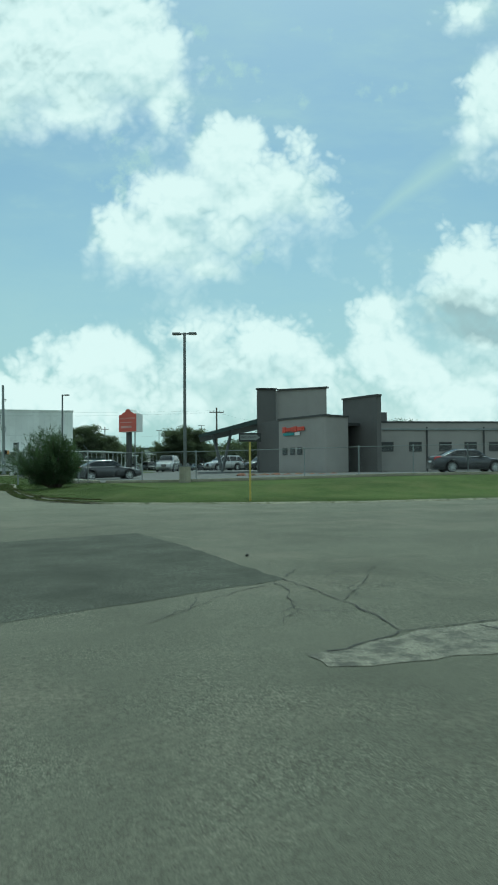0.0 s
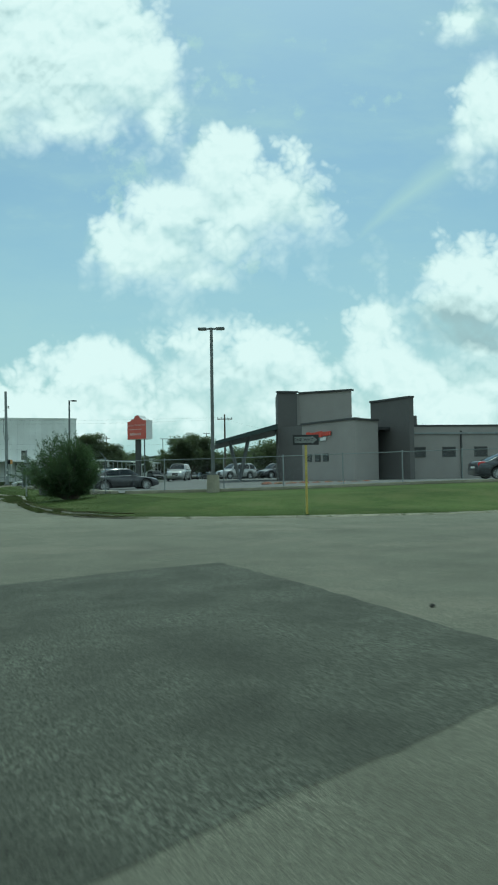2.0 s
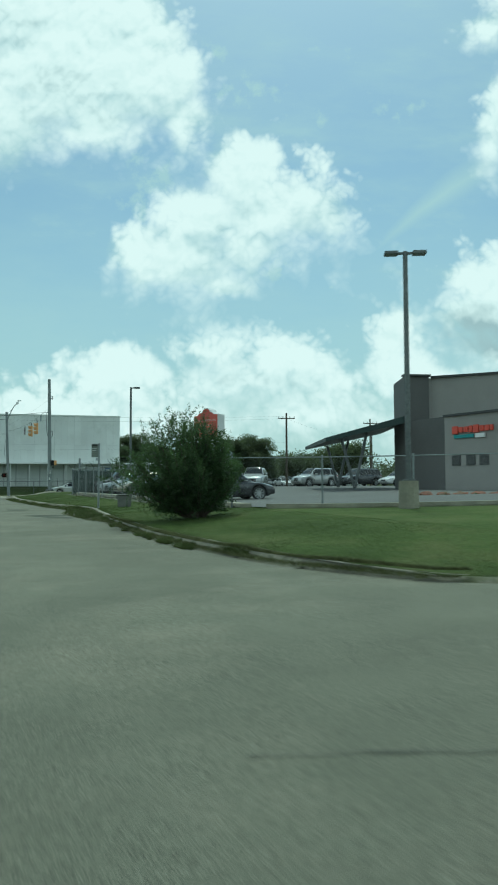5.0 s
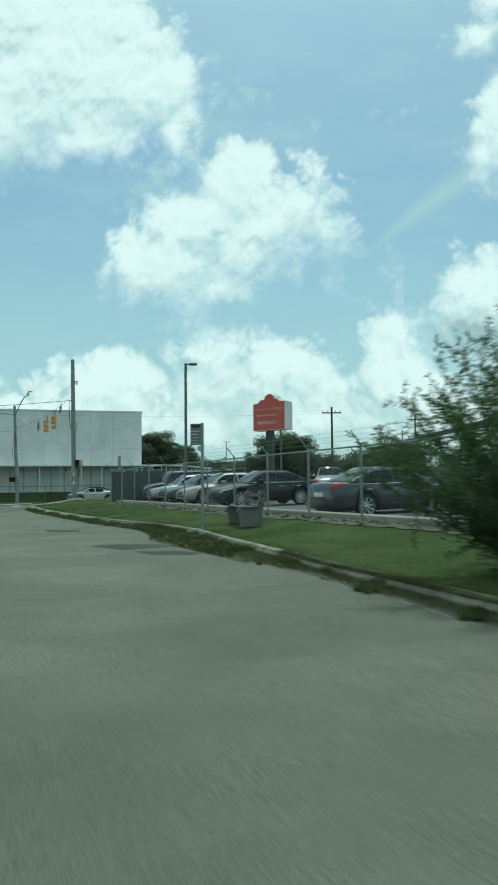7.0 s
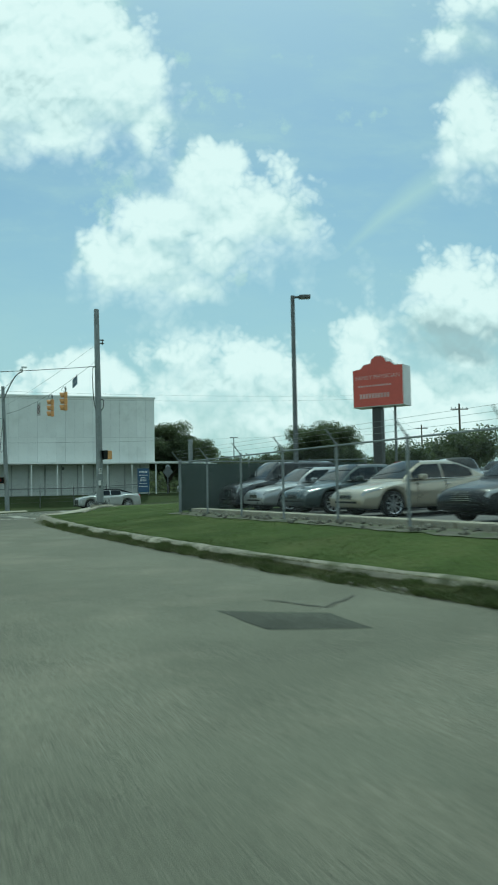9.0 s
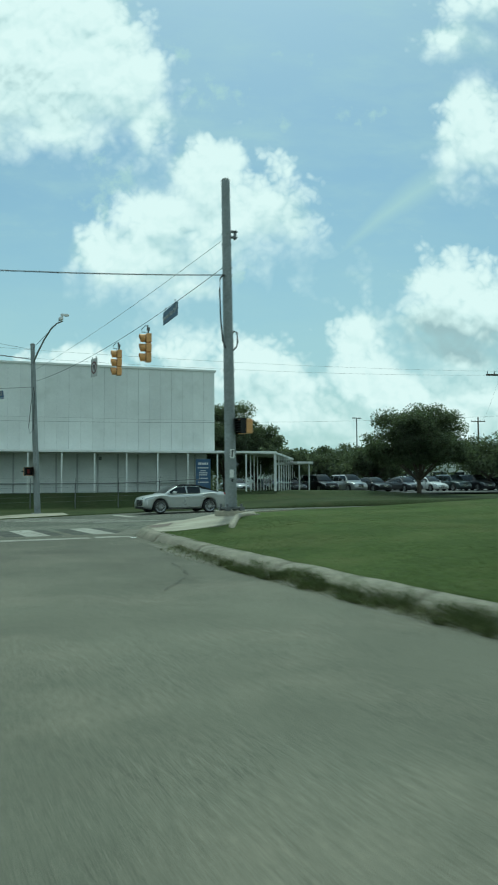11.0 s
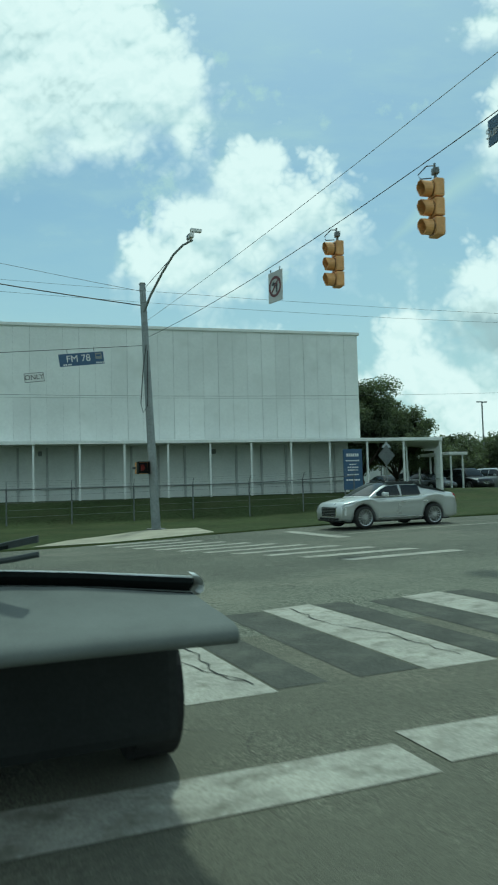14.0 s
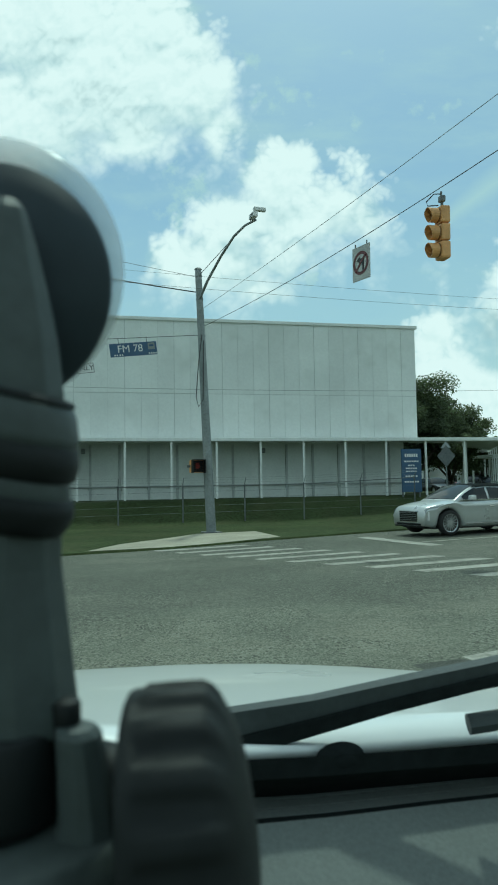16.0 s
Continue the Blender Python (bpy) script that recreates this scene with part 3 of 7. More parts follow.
def plate(bm, pts, z=.006, zf=road_z, thick=.006, cut=1):
    """A thin layer on the road over a quadrilateral, cut finely so that it follows the lie of the road."""
    a, b, c, d = [Vector(p) for p in pts]
    g = []
    for i in range(cut + 1):
        row = []
        for k in range(cut + 1):
            p = a.lerp(b, k / cut).lerp(d.lerp(c, k / cut), i / cut)
            row.append(bm.verts.new((p.x, p.y, zf(p.x, p.y) + z)))
        g.append(row)
    for r0, r1 in zip(g, g[1:]):
        for k in range(cut):
            bm.faces.new((r0[k], r0[k + 1], r1[k + 1], r1[k]))
    return bm


def ragged(bm, outline, z, wob=.06, zf=road_z):
    """A patch with an uneven edge: a fan of triangles over a plan outline."""
    pts = []
    for (x0, y0), (x1, y1) in zip(outline, outline[1:] + outline[:1]):
        n = max(2, int(math.hypot(x1 - x0, y1 - y0) / .15))
        for i in range(n):
            x, y = lerp(x0, x1, i / n), lerp(y0, y1, i / n)
            pts.append((x + wob * noise.noise((x * 3, y * 3, 1)), y + wob * noise.noise((x * 3, y * 3, 7))))
    cx, cy = sum(p[0] for p in pts) / len(pts), sum(p[1] for p in pts) / len(pts)
    c = bm.verts.new((cx, cy, zf(cx, cy) + z))
    vs = [bm.verts.new((x, y, zf(x, y) + z)) for x, y in pts]
    for f in (.8, .6, .4, .2):
        inner = []
        for x, y in pts:
            x, y = lerp(cx, x, f), lerp(cy, y, f)
            inner.append(bm.verts.new((x, y, zf(x, y) + z)))
        for i in range(len(vs)):
            k = (i + 1) % len(vs)
            bm.faces.new((inner[i], vs[i], vs[k], inner[k]))
        vs = inner
    for i in range(len(vs)):
        bm.faces.new((c, vs[i], vs[(i + 1) % len(vs)]))
    bmesh.ops.recalc_face_normals(bm, faces=bm.faces[:])
    return bm


def patch(outline, label, mat="asphalt_new", z=.003, wob=.05):
    return solid("asphalt_patch", ragged(B(), outline, z, wob), MAT[mat], label, "asphalt patch", kind="structure")


patch([(3.68, 6.97), (3.85, 10.8), (3.78, 13.1), (2.5, 12.9), (-3, 11.5), (-3, 5.0), (1.24, 6.24), (2.4, 6.6)], "darker coarse asphalt repair patch in the street")
patch([(2.6, 50.0), (3.4, 49.6), (3.5, 50.4), (2.6, 51.1)], "small dark rectangular asphalt repair", wob=.03)
patch([(2.6, 44.6), (3.3, 44.8), (4.1, 44.2), (4.1, 43.5), (3.0, 43.3)], "dark asphalt repair beside the kerb", wob=.05)
patch([(2.4, 4.1), (3.0, 4.3), (3.8, 4.4), (4.6, 4.35), (5.7, 3.6), (5.0, 3.3), (4.1, 3.55), (3.0, 3.7), (2.3, 3.85)], "pale worn concrete patch in broken asphalt", "concrete_old", .004, .12)
patch([(3.1, 42.9), (3.9, 42.65), (4.2, 41.9), (3.9, 41.7), (3.2, 42.1)], "dark asphalt repair beside the kerb", wob=.05)
patch([(4.79, 77.45), (5.2, 77.15), (5.75, 78.0), (6.38, 79.25), (5.87, 79.42)], "pale patch of concrete beside the corner kerb", "concrete_pale", .003, .03)
patch([(3.05, 74.5), (3.36, 74.48), (3.42, 74.64), (3.1, 74.68)], "dark oily stain on the asphalt", "stain", .002, .12)


# how far the dirt reaches out from the kerb
DIRT = [(26, .3), (31, .28), (35, .36), (38, .30), (40, .55), (43, .9), (45.5, 1.2), (47, .95), (49.5, .5), (52.7, .45), (56, .3), (62, .34), (70, .42), (72, .5), (75, .3)]


def dirt_strip(y0, y1, seed):
    bm, prev = B(), None
    for y in steps(y0, y1, .06):
        w = tab(DIRT, y) * (.8 + .4 * max(0, .5 + noise.noise((y * .8, seed, 0)))) + .12 * noise.noise((y * 4, seed, 5)) + .10 * noise.noise((y * 11, seed, 8))
        x1 = kerb_x(y) + .03
        cur = [bm.verts.new((x, y, road_z(x, y) + .0015 + .10 * f * f + .02 * f * noise.noise((x * 3, y * 3, 4)))) for x, f in ((x1 - max(.05, w), 0), (x1 - max(.04, w) * .66, .33), (x1 - max(.03, w) * .33, .66), (x1, 1))]
        if prev:
            for i in range(3):
                bm.faces.new((prev[i], prev[i + 1], cur[i + 1], cur[i]))
        prev = cur
    soil = solid("gutter_dirt", bm, MAT["gravel"], "dark dirt and gravel washed against the kerb", "gravel", kind="structure", smooth=True)
    # the layer thins out to dust on the road
    dust = soil.data.attributes.new("dust", "FLOAT", "POINT")
    for k in range(len(soil.data.vertices)):
        dust.data[k].value = (0, .45, .85, 1)[k % 4]


dirt_strip(26, 56, 1)
dirt_strip(56, 74.5, 2)


def crack(points, width, seed):
    rnd = random.Random(seed)
    bm = B()
    prev = None
    pts = [Vector(p) for p in points]
    for a, b in zip(pts, pts[1:]):
        n = max(2, int((b - a).length / .12))
        for i in range(n):
            p = a.lerp(b, i / n) + Vector((rnd.uniform(-.03, .03), rnd.uniform(-.03, .03)))
            t = (b - a).normalized()
            s = Vector((-t.y, t.x)) * width * rnd.uniform(.2, .75) * .5
            cur = [bm.verts.new((q.x, q.y, road_z(q.x, q.y) + .008)) for q in (p - s, p + s)]
            if prev:
                bm.faces.new((prev[0], prev[1], cur[1], cur[0]))
            prev = cur
    bmesh.ops.recalc_face_normals(bm, faces=bm.faces[:])
    for f in bm.faces:
        if f.normal.z < 0:
            f.normal_flip()
    return solid("pavement_crack", bm, MAT["crack"], "dark ragged crack in the asphalt", "crack", kind="structure")


crack([(3.68, 6.97), (3.64, 6.46), (3.58, 5.72), (3.53, 5.27), (3.39, 4.67), (3.33, 4.42), (3.72, 4.4), (4.6, 4.35)], .03, 1)
crack([(3.5, 6.9), (3.4, 6.39), (2.92, 5.39)], .022, 2)
crack([(4.39, 7.8), (3.9, 7.3), (3.68, 6.97)], .02, 3)
crack([(3.55, 5.6), (4.29, 6.4), (5.08, 7.33), (5.87, 7.81), (6.71, 7.91), (7.98, 8.61)], .018, 4)
crack([(3.3, 6.7), (2.91, 6.54), (2.15, 5.92), (1.61, 5.45)], .02, 5)
crack([(3.0, 5.5), (3.3, 5.2), (3.5, 5.3)], .018, 12)
crack([(3.3, 4.4), (2.9, 4.25), (2.4, 4.1)], .04, 13)
crack([(3.9, 6.9), (4.1, 6.3), (3.8, 5.8), (4.0, 5.3)], .014, 17)
crack([(3.62, 6.2), (3.2, 6.0), (3.05, 5.6), (2.7, 5.3)], .014, 18)
crack([(4.29, 6.4), (4.5, 5.9), (4.4, 5.4), (4.7, 4.9)], .016, 19)
crack([(2.4, 6.4), (2.2, 5.9), (1.7, 5.6)], .014, 20)
crack([(4.6, 7.3), (4.2, 7.0), (4.29, 6.4)], .014, 21)
crack([(3.0, 5.5), (2.6, 5.0), (2.2, 4.9)], .014, 22)
crack([(5.08, 7.33), (5.3, 6.6), (5.1, 6.0)], .012, 23)
crack([(4.0, 4.3), (3.9, 3.8), (4.3, 3.5)], .03, 14)
crack([(3.06, 47.45), (3.23, 46.74), (3.27, 46.53), (3.7, 46.27), (4.3, 46.4)], .04, 6)
crack([(1.0, 20.0), (3.6, 19.0), (6.5, 15.2), (8.5, 13.5)], .025, 7)
crack([(2.24, 76.6), (2.16, 75.39), (2.19, 74.13), (2.16, 72.2)], .011, 8)
crack([(1.45, 80.5), (1.62, 80.0), (1.5, 79.6), (1.66, 79.2), (1.58, 78.5), (1.75, 78.0)], .030, 30)
crack([(1.05, 77.6), (1.35, 77.35), (1.2, 77.1), (1.45, 76.95)], .014, 31)
crack([(3.2, 60.5), (4.2, 62.0), (4.5, 64.0)], .03, 9)
crack([(3.29, 51.48), (3.61, 50.69), (4.39, 51.24)], .05, 15)
crack([(1.45, 80.2), (1.55, 79.4), (1.45, 78.9), (1.7, 78.1)], .02, 10)
crack([(3.1, 80.5), (3.05, 79.7), (3.25, 79.0), (3.3, 78.0)], .025, 11)
crack([(2.8, 68.0), (3.6, 69.2), (4.0, 71.0)], .025, 16)

bm = B()
bmesh.ops.create_icosphere(bm, subdivisions=2, radius=.022, matrix=pose(4.16, 9.0, .015))
for v in bm.verts:
    v.co += Vector((noise.noise(v.co * 30), noise.noise(v.co * 30 + Vector((5, 0, 0))), 0)) * .015
solid("stone", bm, MAT["crack"], "small dark stone lying on the asphalt", "stone")

bm = B()
grid = [[bm.verts.new((4.93 + .035 * i + .012 * k, 76.22 + .03 * k, .012 + .018 * abs(noise.noise((i * .9, k * .8, 3))))) for i in range(5)] for k in range(4)]
for r0, r1 in zip(grid, grid[1:]):
    for i in range(4):
        bm.faces.new((r0[i], r0[i + 1], r1[i + 1], r1[i]))
paper = solid("litter", bm, MAT["white_trim"], "crumpled scrap of white paper lying at the kerb", "litter")
thicken = paper.modifiers.new("thickness", "SOLIDIFY")
thicken.thickness = .004

# crossings and stop line
crossing = thing("crosswalk", "worn white zebra crossing bars across the street", "crosswalk", kind="structure")
for x in (-3.75, -2.1, -.45, 1.2, 2.87, 4.5):
    bm = plate(B(), [(x, 77.95), (x + .58, 77.95), (x + .52, 80.65), (x - .05, 80.55)], .003, cut=4)
    part("stripe", bm, MAT["paint_line"], crossing)
    bm = plate(B(), [(x - .5, 78.0), (x - .02, 78.0), (x - .07, 80.5), (x - .5, 80.5)], .0025, cut=4)
    part("sealed_strip", bm, MAT["sealant"], crossing, "blackened strip beside the bar")
    bm = plate(B(), [(x + .6, 78.0), (x + .95, 78.0), (x + .9, 80.6), (x + .55, 80.6)], .0025, cut=4)
    part("sealed_strip", bm, MAT["sealant"], crossing, "blackened strip beside the bar")
stop = thing("stop_line", "worn white stop line before the crossing", "stop line", kind="structure")
for x0, x1 in ((-1.5, 1.9), (2.0, 4.1), (4.25, 5.1)):
    part("stripe", plate(B(), [(x0, 76.62), (x1, 76.55), (x1, 76.92), (x0, 77.05)], .005, cut=3), MAT["paint_line"], stop)
far = thing("crosswalk", "white zebra crossing bars across the wide cross road", "crosswalk", kind="structure")
for i in range(10):
    y = 84.6 + i * 1.02
    x = 6.6 - i * .28
    part("stripe", plate(B(), [(x - .4, y - .12), (x + 2.1, y + .05), (x + 2.05, y + .42), (x - .45, y + .25)], .005, cut=4), MAT["paint_line"], far)
lane = thing("lane_line", "white stop line on the cross road", "lane line", kind="structure")
part("stripe", plate(B(), [(9.2, 90.2), (9.6, 90.2), (9.8, 94.0), (9.4, 94.0)], .005, cut=3), MAT["paint_line"], lane)
part("stripe", plate(B(), [(9.7, 91.3), (24, 91.6), (24, 91.72), (9.7, 91.42)], .005, cut=8), MAT["paint_line"], lane)

# paved corner round the signal pole
walk_slab = thing("pavement", "pale concrete pavement slabs at the street corner", "pavement", kind="structure")


PAVED = []


def inside(x, y, poly):
    hit = False
    for (x0, y0), (x1, y1) in zip(poly, poly[1:] + poly[:1]):
        if (y0 > y) != (y1 > y) and x < x0 + (y - y0) / (y1 - y0) * (x1 - x0):
            hit = not hit
    return hit


def paved(points, z, mat="concrete"):
    bm = ragged(B(), points, z - .085, .0, east_z)
    PAVED.append(points)
    ext = bmesh.ops.extrude_face_region(bm, geom=bm.faces[:])
    for v in ext["geom"]:
        if isinstance(v, bmesh.types.BMVert):
            v.co.z += .115
    bmesh.ops.recalc_face_normals(bm, faces=bm.faces[:])
    return part("paving_slab", bm, MAT[mat], walk_slab)


corner = []
for a, b in zip(KP, KP[1:]):
    if 75.62 < a.y < 81.3 and a.x < 9.2:
        d = (b - a).normalized()
        corner.append((a.x + d.y * .15, a.y - d.x * .15))
paved(corner + [(9.2, 77.9), (8.4, 77.2), (8.0, 76.95), (7.5, 76.1), (7.1, 75.42), (6.77, 75.38), (5.9, 75.52)], -.028)
paved([(9.23, 80.9), (12.6, 81.6), (16, 82.0), (16, 80.9), (12.6, 80.0), (9.23, 78.9)], -.008)
# the lawn is cut away under the slabs
for v in verge.data.vertices:
    if 74 < v.co.y < 83 and any(inside(v.co.x, v.co.y, p) for p in PAVED):
        v.co.z -= .10
bm = ragged(B(), [(6.12, 78.2), (6.78, 78.32), (6.2, 77.2), (5.62, 77.12)], .010, .0, east_z)
part("tactile_plate", bm, surface("rusty_plate", (.15, .118, .09), .8, grain=(30, .3), bump=.8, bump_scale=40), walk_slab, "rust-brown ramp plate")
far_slab = thing("pavement", "concrete corner slab beyond the cross road", "pavement", kind="structure")
bm = ragged(B(), [(2.0, 94.3), (4.5, 94.5), (7.8, 95.7), (8.1, 98.5), (6.2, 98.9), (3.2, 96.2)], .02, .02, lambda x, y: max(north_z(x, y), road_z(x, 94)) + .01)
part("paving_slab", bm, MAT["concrete"], far_slab)
# the second kerb island by the lawn
bm = tube(B(), [(x, y, east_z(x, y) + .015 - .12 * (y < 74.5)) for x, y in ((8.75, 77.45), (8.35, 77.15), (8.0, 76.85), (7.55, 76.05), (7.15, 75.3), (6.85, 74.75), (6.7, 74.4))], .08, 8)
solid("kerb_return", bm, MAT["concrete"], "rounded pale concrete kerb return in the lawn", "kerb", kind="structure", smooth=True)

# ---- parking lot behind the fence ----
LOT_Z = lambda x, y: east_z(x, y) + .03


def lot_left(y):
    return 8.95 if y > 37 else 8.95 + (37 - y) * 2.15


sheet("parking_lot", steps(28.5, 67, 1.0), lot_left, lambda y: 60.5, 30, LOT_Z, MAT["lot"], "grey asphalt parking lot behind the fence", "parking lot", bias=1.5)
sheet("parking_lot", steps(67, 79.0, 1.0), lambda y: 22.0, lambda y: 60.5, 20, LOT_Z, MAT["lot"], "grey asphalt parking lot beside the lawn", "parking lot")
bm = B()
for y0 in steps(38, 66, .9):
    box(bm, 8.55, 8.95, y0, y0 + .88, east_z(8.6, y0) - .05, LOT_Z(8.9, y0) + .11, .03)
solid("lot_edge", bm, MAT["concrete"], "low broken concrete edging under the fence", "kerb", kind="structure")
def rubble_edge(y):
    return 7.75 + .35 * noise.noise((y * .5, 3, 0)) + .15 * noise.noise((y * 2, 3, 4))


sheet("fence_strip", steps(38, 67, .25), rubble_edge, lambda y: 8.56, 6, lambda x, y: east_z(x, y) + .012 + .03 * max(0, noise.noise((x * 3, y * 3, 0))) * smooth01((x - 7.5) / .5), MAT["rubble"], "strip of stony soil and weeds along the fence", "soil")
rnd = random.Random(77)
bm = B()
for k in range(200):
    y = rnd.uniform(38, 66)
    x = rnd.uniform(rubble_edge(y) + .05, 8.5)
    r = rnd.uniform(.02, .07)
    res = bmesh.ops.create_icosphere(bm, subdivisions=1, radius=r, matrix=pose(x, y, east_z(x, y) + .02 + r * .3, rnd.uniform(0, 90), rnd.uniform(0, 90), 0))
    for v in res["verts"]:
        v.co += Vector((rnd.uniform(-.3, .3), rnd.uniform(-.3, .3), rnd.uniform(-.3, .2))) * r
solid("rubble", bm, MAT["concrete_old"], "scattered pale stones and broken concrete along the fence", "stones", kind="stuff")
bm = B()
for k in range(22):
    a, b = 37.0 - k * .4, 37.0 - (k + 1) * .4
    q = [(lot_left(a) + .05, a), (lot_left(b) + .05, b), (lot_left(b) + .30, b + .08), (lot_left(a) + .30, a + .08)]
    prism(bm, q, [east_z(*p) - .1 for p in q], [LOT_Z(*p) + .11 for p in q])
solid("lot_edge", bm, MAT["concrete"], "pale concrete kerb along the parking lot", "kerb", kind="structure")
bm = B()
for x0 in steps(9.6, 58, 4.2):
    for y0 in (48.8, 51.4, 54.9, 58.2, 61.1, 63.9):
        if x0 < 14:
            plate(bm, [(9.3, y0), (13.8, y0), (13.8, y0 + .1), (9.3, y0 + .1)], .012, LOT_Z, cut=3)
    if x0 > 24:
        plate(bm, [(x0, 68.2), (x0 + .1, 68.2), (x0 + .1, 73), (x0, 73)], .012, LOT_Z, cut=2)
solid("parking_lines", bm, MAT["paint_line"], "white painted parking bay lines", "parking lines", kind="structure")

# ---- grey clinic building ----


def rw(r, w):
    """Plan point from metres across and ahead, on axes turned 25 degrees from the street."""
    return (r * .9063 + w * .4226, -r * .4226 + w * .9063)


CB = .72
clinic = thing("clinic_building", "low grey stucco clinic with dark tower panels and a drive-through canopy", "building")


def wall(name, pts, z0, z1, mat, thick=.3, label=""):
    """A standing wall along plan points, thick to its back."""
    bm = B()
    for (r0, w0), (r1, w1) in zip(pts, pts[1:]):
        d = Vector((r1 - r0, w1 - w0)).normalized()
        n = Vector((-d.y, d.x)) * thick
        za, zb = (z1 if isinstance(z1, tuple) else (z1, z1))
        prism(bm, [rw(r0, w0), rw(r1, w1), rw(r1 + n.x, w1 + n.y), rw(r0 + n.x, w0 + n.y)], z0, [za, zb, zb, za])
    return part(name, bm, MAT[mat], clinic, label)


W0, W1 = (9.35, 52.2), (37.0, 55.6)
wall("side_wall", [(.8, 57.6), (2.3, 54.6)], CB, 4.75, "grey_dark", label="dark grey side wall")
wall("sign_wall", [(2.3, 54.6), (5.35, 49.6)], CB, 4.72, "grey_wall", label="grey stucco wall with a red lettered sign")
wall("entry_wall", [(5.35, 49.6), (7.1, 51.0)], CB, 4.68, "grey_wall")
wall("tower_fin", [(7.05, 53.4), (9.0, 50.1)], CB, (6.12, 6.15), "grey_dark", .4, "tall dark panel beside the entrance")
wall("rear_fin", [(9.4, 54.5), (10.6, 54.7)], CB, 5.3, "grey_dark", .4)
wall("wing_wall", [W0, W1], CB, 4.35, "grey_wall", label="long grey wing with small square windows")
bm = B()
for pts in ([(.85, 57.7), (2.4, 58.0)], [(2.4, 58.0), (4.6, 57.0)], [(4.6, 57.0), (6.15, 56.2)]):
    (r0, w0), (r1, w1) = pts
    prism(bm, [rw(r0, w0), rw(r1, w1), rw(r1 - .05, w1 + 4), rw(r0, w0 + 4)], CB + 3.5, 7.36)
part("tower", bm, MAT["grey_wall"], clinic, "grey stucco tower above the roof")
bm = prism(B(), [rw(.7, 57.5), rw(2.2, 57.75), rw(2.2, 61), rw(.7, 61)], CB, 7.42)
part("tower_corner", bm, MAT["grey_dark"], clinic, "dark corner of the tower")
bm = prism(B(), [rw(2.3, 54.8), rw(5.4, 50.0), rw(9.5, 52.6), rw(37, 56), rw(37, 72), rw(2, 66)], 4.1, 4.3)
part("roof", bm, MAT["trim_dark"], clinic)
bm = B()
for (r0, w0), (r1, w1), z in (((2.25, 54.55), (5.35, 49.5), 4.72), ((5.35, 49.5), (7.1, 50.9), 4.68), (W0, W1, 4.35), ((2.35, 57.9), (4.6, 56.9), 7.36), ((4.6, 56.9), (6.2, 56.1), 7.36), ((.65, 57.4), (2.3, 57.65), 7.42), ((7.0, 53.35), (9.05, 50.0), 6.13)):
    d = Vector((r1 - r0, w1 - w0)).normalized()
    n = Vector((-d.y, d.x))
    prism(bm, [rw(r0 - n.x * .06, w0 - n.y * .06), rw(r1 - n.x * .06, w1 - n.y * .06), rw(r1 + n.x * .4, w1 + n.y * .4), rw(r0 + n.x * .4, w0 + n.y * .4)], z + .002, z + .12)
part("coping", bm, MAT["trim_dark"], clinic, "dark metal coping")
dw = (Vector(W1) - Vector(W0)).normalized()
nw = Vector((-dw.y, dw.x))


def on_wing(s, out=0.0):
    return (W0[0] + dw.x * s - nw.x * out, W0[1] + dw.y * s - nw.y * out)


for s in (.3, 2.45, 4.75, 6.7, 8.6, 10.8, 13, 15.2, 17.4):
    win = new("window")
    win.parent = clinic
    for nm, e, o, z0, z1, mat in (("frame", .0, .05, 2.25, 2.95, "trim_dark"), ("pane", .07, .058, 2.32, 2.88, "glass_dark")):
        bm = prism(B(), [rw(*on_wing(s + e, o)), rw(*on_wing(s + .95 - e, o)), rw(*on_wing(s + .95 - e, -.02)), rw(*on_wing(s + e, -.02))], z0, z1)
        part(nm, bm, MAT[mat], win)
for s in (3.75, 8.15, 12.4, 16.6):
    bm = prism(B(), [rw(*on_wing(s, .1)), rw(*on_wing(s + .1, .1)), rw(*on_wing(s + .1, -.02)), rw(*on_wing(s, -.02))], CB, 4.05)
    part("downpipe", bm, MAT["trim_dark"], clinic, "dark downpipe")
bm = prism(B(), [rw(*on_wing(0, .12)), rw(*on_wing(27, .12)), rw(*on_wing(27, .0)), rw(*on_wing(0, .0))], 3.82, 3.94)
part("gutter", bm, MAT["steel"], clinic, "pale metal gutter")
ds = (Vector((5.35, 49.6)) - Vector((2.3, 54.6))).normalized()
ns = Vector((-ds.y, ds.x))


def on_sign(s, out=0.0):
    return (2.3 + ds.x * s - ns.x * out, 54.6 + ds.y * s - ns.y * out)


for s in (.55, 1.55, 2.45):
    win = new("window")
    win.parent = clinic
    for nm, e, o, mat in (("frame", 0, .05, "trim_dark"), ("pane", .06, .058, "glass_dark")):
        bm = prism(B(), [rw(*on_sign(s + e, o)), rw(*on_sign(s + .6 - e, o)), rw(*on_sign(s + .6 - e, -.02)), rw(*on_sign(s + e, -.02))], 2.05 + e, 2.6 - e)
        part(nm, bm, MAT[mat], win)
sx, sy = rw(*on_sign(2.0, .08))
turn = math.degrees(math.atan2(*(Vector(rw(*on_sign(1, 0))) - Vector(rw(*on_sign(0, 0)))).yx))
frame_sign = Matrix.Translation((sx, sy, 3.95)) @ pose(0, 0, 0, 90, 0, turn)
bm = B()
x = -1.35
for wd, hh in ((.42, .42), (.30, .30), (.30, .30), (.24, .36), (.38, .42), (.3, .3), (.3, .3), (.2, .3)):
    box(bm, x, x + wd, -hh / 2, hh / 2, -.02, .05, .03, frame_sign)
    x += wd + .05
